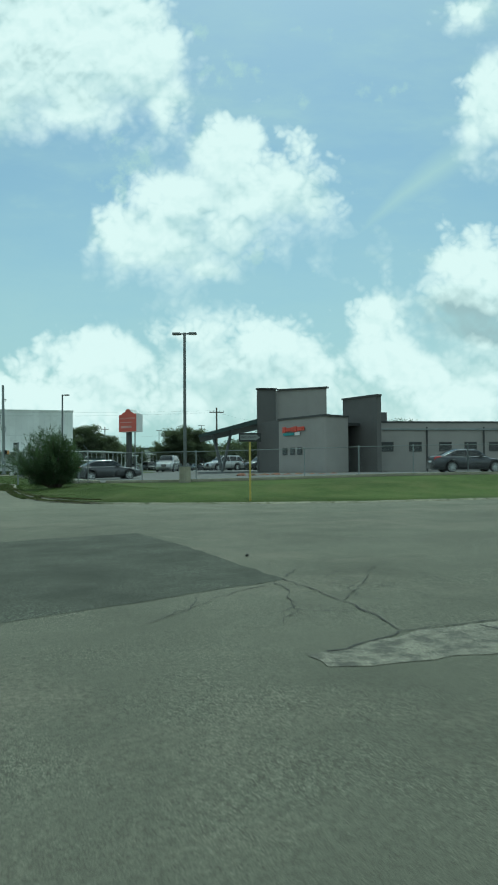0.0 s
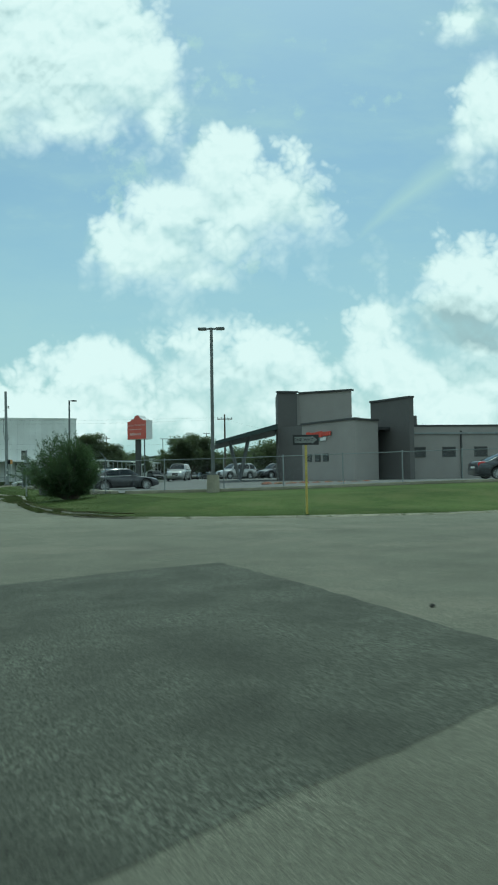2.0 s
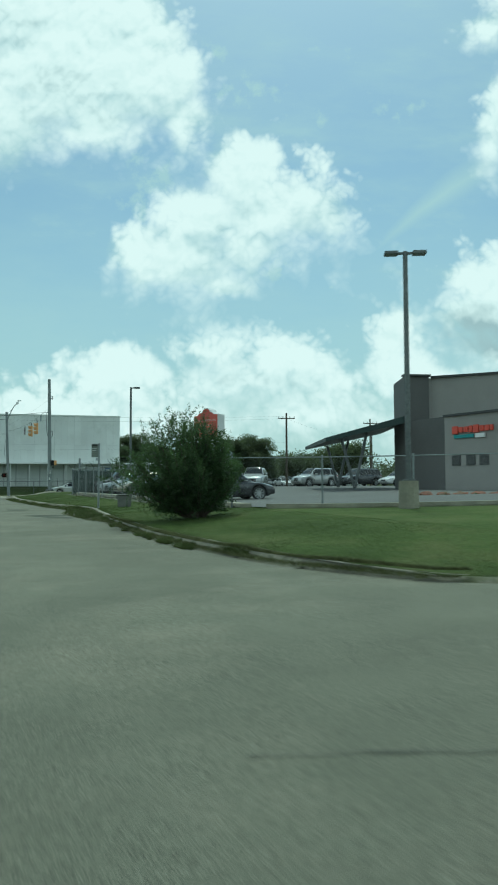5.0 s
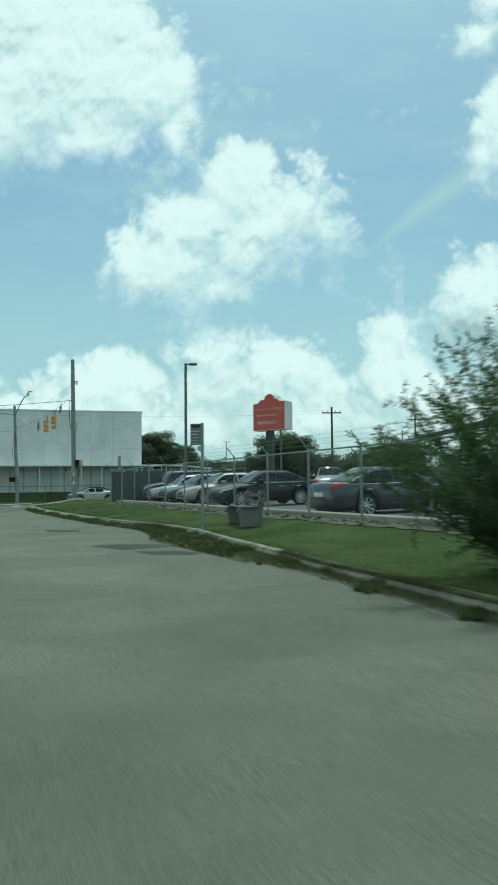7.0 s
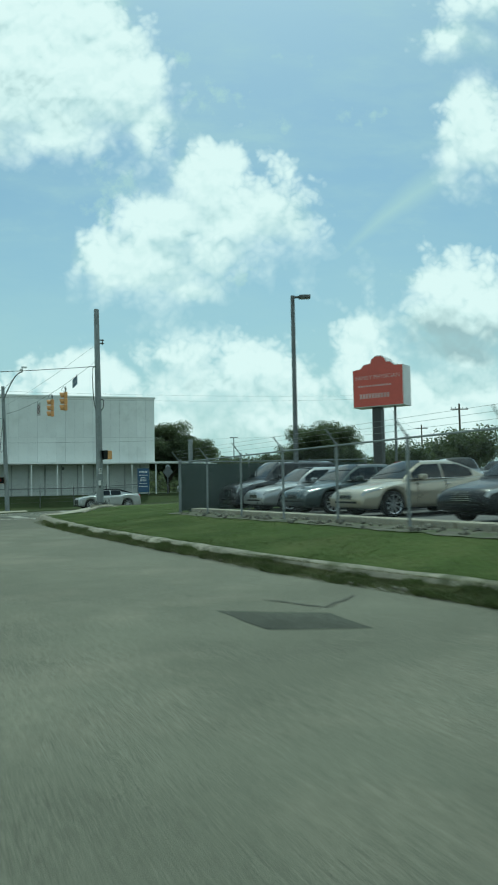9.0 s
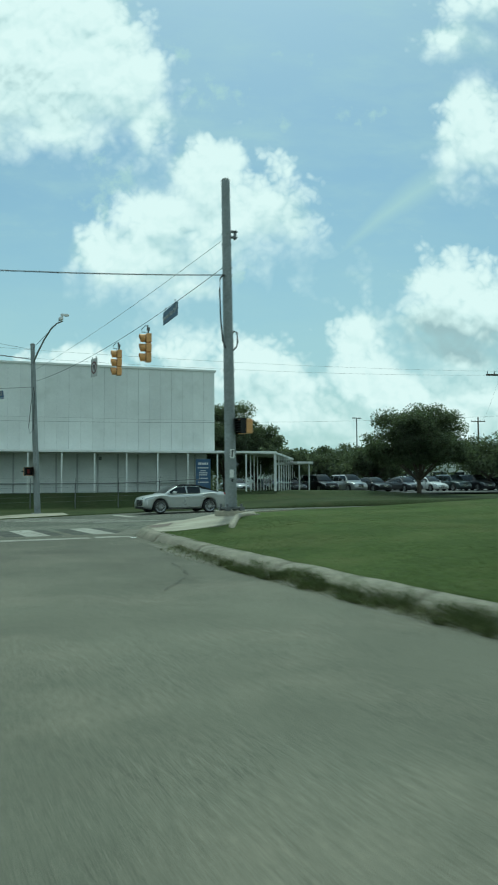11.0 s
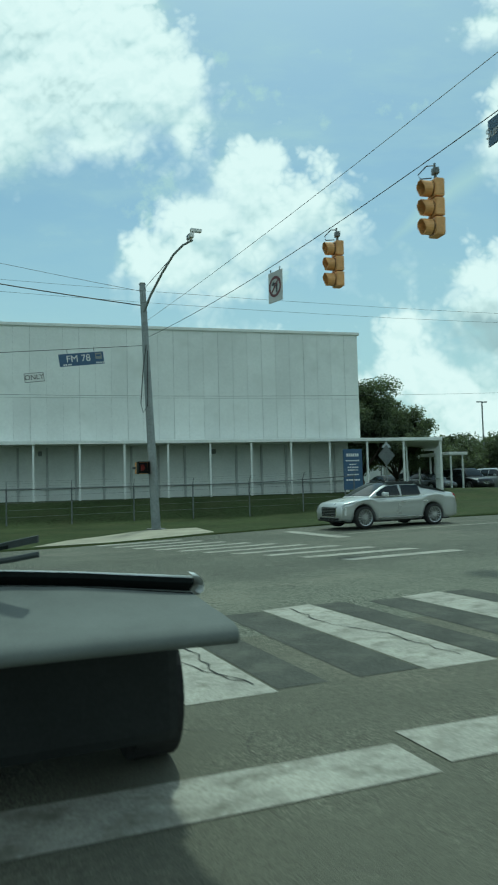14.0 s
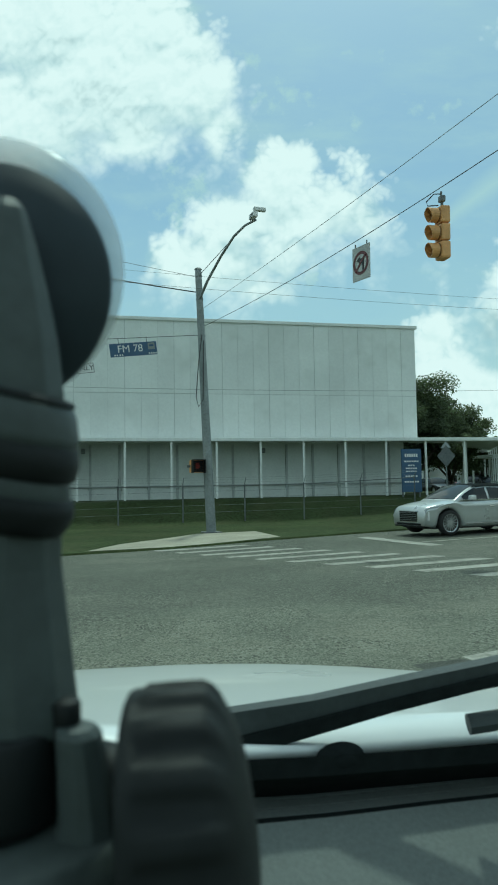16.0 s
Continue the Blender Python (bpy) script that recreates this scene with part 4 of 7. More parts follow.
part("sign_letters", bm, MAT["red_letter"], clinic, "raised red letters")
bm = box(B(), -1.25, .15, -.45, -.26, -.02, .03, .02, frame_sign)
part("sign_panel", bm, MAT["teal"], clinic, "teal strip under the letters")
bm = box(B(), .25, .9, -.47, -.24, -.02, .04, .02, frame_sign)
part("sign_plate", bm, MAT["white"], clinic, "white plate under the letters")

# drive-through canopy
bm = B()
lo, hi = rw(-4.0, 57.0), rw(.9, 57.6)
lo2, hi2 = rw(-4.6, 68), rw(.9, 68)
prism(bm, [lo, hi, hi2, lo2], [3.55, 4.7, 4.7, 3.55], [3.78, 5.12, 5.12, 3.78])
part("canopy_roof", bm, MAT["metal_roof"], clinic, "dark green metal drive-through canopy")
for r, w in ((-2.2, 58.2), (-2.4, 66)):
    bm = B()
    for dr in (-.75, .75):
        rod(bm, (*rw(r, w), CB + .1), (*rw(r + dr, w), 3.95 + dr * .25), .09, .09, 8)
    part("canopy_strut", bm, MAT["steel_dark"], clinic, "splayed steel struts")
bm = box(B(), 0, 12, 0, 2.2, 0, .16, .04, Matrix.Translation((*rw(5.6, 47.4), CB - .12)) @ pose(0, 0, 0, 0, 0, -18))
solid("front_walk", bm, MAT["concrete"], "pale concrete walk before the clinic", "pavement", kind="structure")
bm = B()
for k in range(9):
    p = rw(-.5 + k * .75, 46.8 - k * .05)
    bmesh.ops.create_icosphere(bm, subdivisions=2, radius=.3, matrix=pose(*p, CB - .1) @ Matrix.Diagonal((1.2, 1, .5, 1)))
for v in bm.verts:
    v.co += Vector((noise.noise(v.co * 6), noise.noise(v.co * 6 + Vector((9, 0, 0))), noise.noise(v.co * 6 + Vector((0, 9, 0))))) * .09
solid("planting_bed", bm, surface("red_mulch", (.22, .09, .06), .95, spots=(6, .5, .6, (.08, .11, .05)), grain=(20, .5), bump=1), "low reddish planting bed before the clinic", "planting", kind="stuff")

# ---- white warehouse beyond the cross road ----
WH = Matrix.Translation((21.46, 108.94, 0)) @ pose(0, 0, 0, 0, 0, -7.9)     # +x along the facade, to the right corner at 0
warehouse = thing("warehouse_building", "large white panel-clad warehouse over a recessed ground floor", "building", at=WH)
FL = .62
bm = box(B(), -45, 0, .0, 26, 3.72, 9.72)
part("upper_block", bm, MAT["panel_joint"], warehouse)
bm = B()
for i in range(54):
    x = -.01 - i * .815
    wide = .807 if i % 3 else .795
    for z0, z1 in ((3.74, 5.985), (6.005, 9.68)):
        box(bm, x - wide, x, -.035, -.001, z0, z1)
part("cladding", bm, MAT["white_wall"], warehouse, "white ribbed cladding panels")
bm = B()
for i in range(21):
    box(bm, .001, .03, i * 1.25 + .02, i * 1.25 + 1.22, 3.74, 9.68)
part("cladding", bm, MAT["white_wall"], warehouse, "white ribbed cladding panels")
bm = box(B(), -45.1, .12, -.12, 26.1, 9.66, 9.82, .02)
part("roof_trim", bm, MAT["white_trim"], warehouse)
bm = box(B(), -45, -.3, 1.1, 1.4, FL - .8, 3.72)
part("ground_floor_wall", bm, MAT["white_low"], warehouse, "off-white recessed ground floor wall")
bm = box(B(), -.6, -.3, 1.4, 26, FL - .8, 3.72)
part("side_wall", bm, MAT["white_low"], warehouse)
bm = B()
for i in range(30):
    x = -1.2 - i * 1.45
    box(bm, x - .06, x + .06, 1.02, 1.098, FL, 3.5, .01)
    box(bm, x - .09, x + .09, 1.0, 1.098, FL + .58, FL + .72, .02)
part("wall_ribs", bm, MAT["rib_grey"], warehouse, "grey vertical pipes on the wall")
bm = box(B(), -45, -.3, 1.0, 1.09, FL + .72, FL + .80)
part("wall_pipe", bm, MAT["rib_grey"], warehouse)
bm = box(B(), -45, 4.5, -1.25, .0, 3.52, 3.70, .02)
part("canopy_fascia", bm, MAT["white_trim"], warehouse, "thin white canopy")
bm = box(B(), .05, 2.4, .0, 1.2, 3.55, 3.68, .02)
part("walkway_roof", bm, MAT["white_trim"], warehouse)
for i in range(18):
    x = -.08 - i * 2.21
    bm = box(B(), x - .05, x + .05, -1.15, -1.05, FL - .9, 3.52, .01)
    part("post", bm, MAT["white_trim"], warehouse)
for x in (2.13, 4.4):
    for y in (-1.1,):
        bm = box(B(), x - .05, x + .05, y - .05, y + .05, FL - .9, 3.52, .01)
        part("post", bm, MAT["white_trim"], warehouse)
# covered walkway that leads away from the corner
cw = thing("covered_walkway", "long white covered walkway on thin posts behind the warehouse corner", "walkway", at=WH @ pose(4.5, -1.2, 0, 0, 0, -27.6))
part("walkway_roof", box(B(), -2.1, 0, .1, 26, 3.49, 3.66, .02), MAT["white_trim"], cw)
for k in range(15):
    y = .3 + k * 1.82
    part("post", box(B(), -.1, -.02, y - .04, y + .04, .1, 3.49), MAT["white_trim"], cw)
    part("post", box(B(), -2.05, -1.97, y - .04, y + .04, .1, 3.49), MAT["white_trim"], cw)
part("hand_rail", box(B(), -.08, -.03, .3, 25.8, 1.35, 1.42), MAT["white_trim"], cw)
bm = box(B(), -45, -.1, -.9, 1.2, FL - 1.2, FL + .02, .02)
part("plinth", bm, MAT["concrete"], warehouse, "pale concrete base")
for x in (-8.3, -17.5):
    part("wall_lamp", box(B(), x - .1, x + .1, .82, 1.09, 3.05, 3.3, .03), MAT["steel_dark"], warehouse)
# canopy by the far parking lot
gal = thing("parking_canopy", "small white flat canopy on thin posts by the parking lot", "canopy")
bm = box(B(), 31.6, 33.2, 114, 118, 3.0, 3.2, .02)
part("canopy_roof", bm, MAT["white_trim"], gal)
for y in (114.2, 117.8):
    for x in (31.9, 32.9):
        part("post", box(B(), x - .05, x + .05, y - .05, y + .05, .2, 3.0, .01), MAT["white_trim"], gal)

# far store
store = thing("store_building", "pale low store far behind the parked cars", "building")
bm = box(B(), 48, 86, 150, 170, 0, 5.2, .05)
part("wall", bm, MAT["white_low"], store)
bm = box(B(), 47.7, 86.3, 149.7, 170.3, 5.2, 5.6, .04)
part("roof_trim", bm, MAT["metal_roof"], store)
for i in range(9):
    part("window", box(B(), 50 + i * 4, 52.6 + i * 4, 149.9, 150.05, 1.0, 3.0), MAT["glass_dark"], store)

# ---- signal poles, span wires and signals ----


def sagging(a, b, sag, n=16):
    a, b = Vector(a), Vector(b)
    return [a.lerp(b, i / n) - Vector((0, 0, 4 * sag * (i / n) * (1 - i / n))) for i in range(n + 1)]


PB = east_z(8.3, 77.9) + .03
corner_pole = thing("signal_pole", "tall tapered galvanised steel signal pole on the paved corner", "pole")
bm = rod(B(), (8.32, 77.94, PB + .16), (8.17, 77.89, 9.78), .165, .118, 20)
part("shaft", bm, MAT["steel"], corner_pole, smooth=False)
bm = rod(B(), (8.32, 77.94, PB - .05), (8.32, 77.94, PB + .08), .46, .44, 20)
part("footing", bm, MAT["concrete"], corner_pole, "round concrete footing")
bm = rod(B(), (8.32, 77.94, PB + .14), (8.32, 77.94, PB + .19), .27, .27, 16)
part("base_plate", bm, MAT["steel_dark"], corner_pole)
for i in range(4):
    a = math.pi / 4 + i * math.pi / 2
    x, y = 8.32 + .30 * math.cos(a), 77.94 + .30 * math.sin(a)
    bm = rod(B(), (x, y, PB + .06), (x, y, PB + .27), .035, .035, 8)
    box(bm, x - .07, x + .07, y - .07, y + .07, PB + .09, PB + .19, .01)
    part("anchor_bolt", bm, MAT["steel_dark"], corner_pole)
bm = rod(B(), (8.17, 77.89, 9.77), (8.17, 77.89, 9.82), .125, .09, 16)
part("cap", bm, MAT["steel_dark"], corner_pole)
for z in (7.06, 7.28, 7.95, 8.25, 5.2, 4.4, 2.1):
    rr = .118 + (9.78 - z) / 9.3 * .047 + .01
    f = (9.78 - z) / 9.3
    part("clamp_band", rod(B(), (8.17 + .15 * f, 77.89 + .05 * f, z - .03), (8.17 + .15 * f, 77.89 + .05 * f, z + .03), rr, rr, 16), MAT["steel"], corner_pole)
bm = B()
box(bm, 8.28, 8.52, 77.84, 77.96, 8.16, 8.20, .01)
box(bm, 8.28, 8.52, 77.84, 77.96, 8.32, 8.36, .01)
box(bm, 8.44, 8.48, 77.84, 77.96, 8.12, 8.38, .01)
part("bracket", bm, MAT["steel_dark"], corner_pole)
bm = tube(B(), [(8.34, 77.9, 5.4), (8.40, 77.85, 5.5), (8.46, 77.8, 5.45), (8.47, 77.78, 5.2), (8.44, 77.8, 5.05), (8.36, 77.85, 4.95)], .022, 6)
part("conduit_loop", bm, MAT["cable"], corner_pole)
bm = tube(B(), [(8.08, 77.88, 7.05), (7.97, 77.83, 6.95), (7.95, 77.83, 6.6), (7.98, 77.83, 5.8), (8.04, 77.83, 5.2), (8.12, 77.83, 5.0)], .022, 6)
part("hanging_cable", bm, MAT["cable"], corner_pole, "black drop cable")
bm = box(B(), 8.22, 8.34, 77.75, 77.785, 1.95, 2.2, .005)
part("route_plate", bm, MAT["white"], corner_pole, "small white plate with a black arrow")
bm = box(B(), 8.25, 8.285, 77.742, 77.749, 1.98, 2.16)
box(bm, 8.25, 8.32, 77.742, 77.749, 2.13, 2.17)
part("arrow_mark", bm, MAT["sign_black"], corner_pole)
bm = box(B(), 8.20, 8.31, 77.735, 77.77, 1.42, 1.64, .01)
part("push_button_plate", bm, MAT["white"], corner_pole, "white push button plate")
bm = box(B(), 8.23, 8.29, 77.72, 77.735, 1.30, 1.38, .01)
part("push_button", bm, MAT["sign_black"], corner_pole)


def pedestrian_signal(at, lit, body):
    """A boxed walk signal; its face looks along -y of its own."""
    p = thing("pedestrian_signal", "square pedestrian signal with a black visor", "traffic light", at=at)
    part("housing", box(B(), -.22, .22, .0, .25, -.22, .22, .03), MAT[body], p)
    bm = B()
    box(bm, -.23, -.21, -.2, 0, -.23, .23), box(bm, .21, .23, -.2, 0, -.23, .23), box(bm, -.21, .21, -.2, 0, .21, .23)
    for i in range(5):
        box(bm, -.21, .21, -.16, -.02, -.16 + i * .075, -.15 + i * .075)
    part("visor", bm, MAT["black"], p, "black louvred visor")
    part("face", box(B(), -.2, .2, -.008, -.002, -.2, .2), MAT["black"], p, "dark face")
    if lit:
        bm = box(B(), -.07, .05, -.012, -.002, -.10, .06, .0)
        for k in range(4):
            box(bm, -.07 + k * .035, -.045 + k * .035, -.012, -.002, .062, .13 - abs(k - 1.5) * .012)
        box(bm, .055, .085, -.012, -.002, -.04, .05)
        part("hand_symbol", bm, MAT["hand_red"], p, "lit red hand")
    part("mount_arm", box(B(), -.34, -.22, .08, .16, -.04, .04, .01), MAT["steel_dark"], p)
    return p


pedestrian_signal(Matrix.Translation((8.53, 77.66, 2.83)) @ pose(0, 0, 0, 0, 0, -80) @ Matrix.Scale(.92, 4), False, "yellow")

# far signal pole with the camera arm
FB = -.36
far_pole = thing("signal_pole", "grey steel signal pole with a curved camera arm", "pole")
part("shaft", rod(B(), (7.05, 100.05, FB), (6.70, 100.1, 8.97), .175, .115, 16), MAT["steel"], far_pole)
part("base_plate", box(B(), 6.75, 7.35, 99.75, 100.35, FB, FB + .1, .02), MAT["steel_dark"], far_pole)
part("cap", rod(B(), (6.70, 100.1, 8.97), (6.70, 100.1, 9.02), .14, .1, 12), MAT["steel_dark"], far_pole)
bm = tube(B(), [(6.72, 100.0, 7.9), (6.85, 99.5, 8.4), (7.05, 98.6, 9.0), (7.25, 97.8, 9.45), (7.42, 97.2, 9.62), (7.6, 96.7, 9.64)], .05, 8, .7)
part("camera_arm", bm, MAT["steel"], far_pole, "curved steel arm")
bm = B()
rod(bm, (6.72, 100.0, 8.75), (7.25, 97.8, 9.42), .012, .012, 5)
part("stay_wire", bm, MAT["cable"], far_pole)
bm = B()
box(bm, 7.45, 7.62, 96.55, 96.95, 9.7, 9.86, .03)
box(bm, 7.5, 7.9, 96.55, 96.7, 9.9, 10.02, .03)
rod(bm, (7.55, 96.75, 9.6), (7.6, 96.75, 9.95), .04, .04, 8)
part("camera", bm, MAT["white"], far_pole, "pale traffic cameras")
bm = tube(B(), [(7.55, 96.7, 9.65), (7.38, 96.6, 9.5), (7.4, 96.6, 9.75), (7.5, 96.6, 9.85)], .015, 5)
part("camera_cable", bm, MAT["cable"], far_pole)
bm = tube(B(), [(6.75, 99.9, 6.6), (6.6, 99.85, 5.6), (6.5, 99.85, 4.4), (6.58, 99.85, 4.05), (6.75, 99.85, 4.3), (6.8, 99.9, 6.4)], .018, 5)
part("hanging_cable", bm, MAT["cable"], far_pole, "black cable loop")
for z in (6.6, 7.9, 8.75, 1.7, 2.4):
    f = (8.97 - z) / 9.3
    rr = .115 + .06 * f + .01
    part("clamp_band", rod(B(), (6.70 + .35 * f, 100.1 - .05 * f, z - .03), (6.70 + .35 * f, 100.1 - .05 * f, z + .03), rr, rr, 14), MAT["steel"], far_pole)
pedestrian_signal(Matrix.Translation((6.52, 99.85, 2.0)) @ pose(0, 0, 0, 0, 0, 5), True, "yellow")


def wire_thing(name, pts, r, label, mat="cable"):
    return solid(name, tube(B(), pts, r, 5), MAT[mat], label, "wire", group="overhead wires", smooth=True)


SPAN = sagging((8.17, 78.1, 7.34), (6.85, 99.9, 6.92), .38, 24)


wire_thing("span_wire", SPAN, .0085, "dark steel span wire that carries the signals")
wire_thing("span_wire", sagging((8.13, 78.1, 8.10), (6.75, 99.9, 7.5), .15), .0065, "thin upper steel span wire", "steel")
wire_thing("overhead_cable", sagging((8.1, 77.8, 7.04), (-26, 77.3, 6.88), 1.1, 24), .016, "thick black overhead cable from the signal pole")
wire_thing("overhead_cable", sagging((6.65, 100.1, 8.15), (-22, 100.5, 12.5), .6, 20), .022, "thick bundled cable from the far signal pole")
wire_thing("overhead_cable", sagging((6.65, 100.1, 8.7), (-22, 100.5, 13.5), .4, 20), .008, "thin stay wire from the far signal pole")
wire_thing("overhead_cable", sagging((6.65, 100.1, 6.62), (-22, 99.8, 4.2), .15, 24), .011, "black cable that carries the street sign")


def signal_head(x, y, ztop, turn):
    """A hanging three-lamp signal; its face looks along -y of its own."""
    s = thing("traffic_signal", "yellow three-lamp traffic signal with black visors hanging from the span wire", "traffic light", at=Matrix.Translation((x, y, ztop)) @ pose(0, 0, 0, 0, 2, turn), group="hanging traffic signals")
    for i in range(3):
        z = -.17 - i * .345
        bm = box(B(), -.155, .155, -.09, .10, z - .165, z + .165, .035)
        part("housing", bm, MAT["yellow"], s)
        bm = rod(B(), (0, -.105, z), (0, -.115, z), .145, .145, 18)
        part("lens", bm, MAT["lens_off"], s, "unlit dark lens")
        bm = B()
        n, r = 20, .14
        ring = []
        for k in range(n + 1):
            a = 2 * math.pi * k / n
            c, sn = math.cos(a) * r, math.sin(a) * r
            dep = .17 + .05 * smooth01((sn / r + .6) / 1.2)
            ring.append([bm.verts.new((c * q, yy, z + sn * q)) for q, yy in ((1, -.1), (1, -.1 - dep), (.95, -.1 - dep), (.95, -.1))])
        for A, C in zip(ring, ring[1:]):
            for j in range(4):
                bm.faces.new((A[j], C[j], C[(j + 1) % 4], A[(j + 1) % 4]))
        part("visor", bm, MAT["yellow"], s, "yellow tunnel visor")
    bm = rod(B(), (0, 0, 0), (0, 0, .14), .03, .03, 8)
    box(bm, -.07, .07, -.05, .05, .1, .22, .02)
    rod(bm, (0, -.02, .2), (.02, -.02, .30), .025, .02, 8)
    part("hanger", bm, MAT["steel_dark"], s)
    bm = tube(B(), [(0, 0, .26), (-.14, -.1, .30), (-.26, -.2, .18), (-.2, -.2, .08), (-.05, -.05, .05)], .012, 5)
    part("feed_cable", bm, MAT["cable"], s)
    return s


for x, y, zt in ((8.02, 84.2, 6.63), (7.94, 87.6, 6.62)):
    signal_head(x, y, zt, -99)


def plate_sign(name, label, w, h, at, face, group=""):
    s = thing(name, label, "sign", at=at, group=group)
    part("plate", box(B(), -w / 2, w / 2, -.012, .012, -h / 2, h / 2, .004), MAT[face], s)
    return s


# no left turn sign on the span
nl = plate_sign("no_left_turn_sign", "white sign with black arrow and red ring on the wire", .60, .78, Matrix.Translation((7.60, 90.18, 6.27)) @ pose(0, 0, 0, 0, 1, -80), "sign_white")
bm = B()
for k in range(28):
    a0, a1 = 2 * math.pi * k / 28, 2 * math.pi * (k + 1) / 28
    vs = [bm.verts.new((math.cos(a) * r, -.017, math.sin(a) * r)) for a in (a0, a1) for r in (.2, .27)]
    bm.faces.new((vs[0], vs[1], vs[3], vs[2]))
part("ring", bm, MAT["sign_red"], nl, "red ring")
bm = B()
slab(bm, [(.05, -.17), (.11, -.17), (.11, .06), (.02, .10), (-.03, .10), (-.03, .05), (.05, .04)], .003, pose(0, -.019, 0))
slab(bm, [(-.15, .07), (-.03, .15), (-.03, -.0)], .003, pose(0, -.019, 0))
part("arrow", bm, MAT["sign_black"], nl)
bm = box(B(), -.27, .27, -.024, -.020, -.025, .025, 0, pose(0, 0, 0, 0, -45, 0))
part("slash", bm, MAT["sign_red"], nl)
for x in (-.2, .2):
    part("hanger", rod(B(), (x, 0, .39), (x, 0, .47), .015, .015, 6), MAT["steel_dark"], nl)

# street name signs
sf = plate_sign("street_name_sign", "long blue street name sign hanging under the span wire", 1.78, .44, Matrix.Translation((8.06, 82.05, 6.88)) @ pose(0, 0, 0, 0, .8, -95), "blue_sign_hazed")
words("lettering", "Summer Fest Dr", .245, MAT["sign_white"], sf, pose(-.12, -.014, -.01, 90, 0, 0), "white lettering")
bm = box(B(), .70, .86, -.016, -.0125, -.02, .16)
part("emblem", bm, MAT["sign_grey"], sf)
for x in (-.6, .6):
    part("hanger", rod(B(), (x, 0, .2), (x, 0, .34), .012, .012, 6), MAT["steel_dark"], sf)
fm = plate_sign("street_name_sign", "blue street name sign with white lettering on a cable", 1.66, .46, Matrix.Translation((4.45, 100.45, 6.07)) @ pose(0, 0, 0, 0, -7.5, 3), "blue_sign")
words("lettering", "FM 78", .36, MAT["white"], fm, pose(-.12, -.014, .02, 90, 0, 0), "white lettering")
part("emblem", box(B(), .52, .76, -.016, -.0125, -.04, .19), MAT["sign_grey"], fm)
part("emblem", box(B(), .56, .72, -.019, -.0165, .06, .13), MAT["blue_sign"], fm)
for x in (-.7, -.62, -.52, -.44, .52, .6, .68, .76):
    part("print_bar", box(B(), x, x + .05, -.016, -.0125, -.2, -.15), MAT["white"], fm)
for x in (-.5, .5):
    part("hanger", rod(B(), (x, 0, .2), (x, 0, .40), .012, .012, 6), MAT["steel_dark"], fm)
ol = plate_sign("lane_sign", "white lane-use sign hung beside the street name sign", .7, .34, Matrix.Translation((2.75, 100.4, 5.32)) @ pose(0, 0, 0, 0, -8, 3), "white")
words("lettering", "ONLY", .25, MAT["sign_black"], ol, pose(0, -.014, .0, 90, 0, 0), "black lettering")
bm = B()
for x0, x1, z0, z1 in ((-.34, .34, .15, .165), (-.34, .34, -.165, -.15), (-.345, -.33, -.165, .165), (.33, .345, -.165, .165)):
    box(bm, x0, x1, -.0155, -.0125, z0, z1)
part("border", bm, MAT["sign_black"], ol, "thin black border")

# ---- lamps and sign posts ----


def lot_lamp(x, y, z0, top, heads, turn, label):
    s = thing("parking_lamp", label, "street lamp", at=pose(x, y, z0, 0, 0, turn))
    h = top - z0
    part("footing", rod(B(), (0, 0, -.1), (0, 0, .78), .30, .29, 16), MAT["concrete"], s, "round concrete footing")
    part("pole", rod(B(), (0, 0, .78), (0, 0, h), .085, .07, 12), MAT["steel_dark"], s)
    part("base_plate", box(B(), -.18, .18, -.18, .18, .78, .83, .01), MAT["steel_dark"], s)
    for d in heads:
        arm = new("arm", mesh_of(box(B(), min(0, d * .25), max(0, d * .25), -.04, .04, h - .09, h - .02, .01), "arm", MAT["steel_dark"]))
        arm.parent = s
        head = part("lamp_head", box(B(), min(d * .22, d * .62), max(d * .22, d * .62), -.15, .15, h - .10, h, .02), MAT["steel_dark"], s)
        part("diffuser", box(B(), min(d * .28, d * .58), max(d * .28, d * .58), -.11, .11, h - .112, h - .10), MAT["lamp_glass"], head)
    return s


lot_lamp(12.48, 34.5, LOT_Z(12.5, 34.5), 8.12, (-1, 1), -28, "tall dark twin-head parking lot lamp on a concrete footing")
lot_lamp(12.05, 65.86, LOT_Z(12, 65.9), 7.85, (1,), -28, "tall dark single-head parking lot lamp on a concrete footing")
lot_lamp(52, 134, .6, 9.5, (-1, 1), 0, "distant twin-head parking lot lamp")
lot_lamp(47, 146, .6, 9.0, (-1, 1), 0, "distant twin-head parking lot lamp")

# one-way sign
ow = thing("one_way_sign", "black one-way arrow sign on a yellow post in the grass", "sign", at=pose(10.3, 22.0, east_z(10.3, 22), 0, 0, -24))
part("post", box(B(), -.035, .035, -.02, .02, -.1, 2.30, .008), surface("faded_yellow", (.50, .40, .10), .6, stain=(3, .3)), ow, "faded yellow post")
part("plate", box(B(), -.38, .38, -.035, -.021, 2.02, 2.32, .003), MAT["sign_black"], ow)
bm = slab(B(), [(-.33, 2.08), (.18, 2.08), (.18, 2.05), (.34, 2.17), (.18, 2.29), (.18, 2.26), (-.33, 2.26)], .003, pose(0, -.040, 0))
part("arrow", bm, MAT["sign_grey"], ow, "faded white arrow")
words("lettering", "ONE WAY", .125, MAT["sign_black"], ow, pose(-.08, -.0405, 2.17, 90, 0, 0), "black lettering")

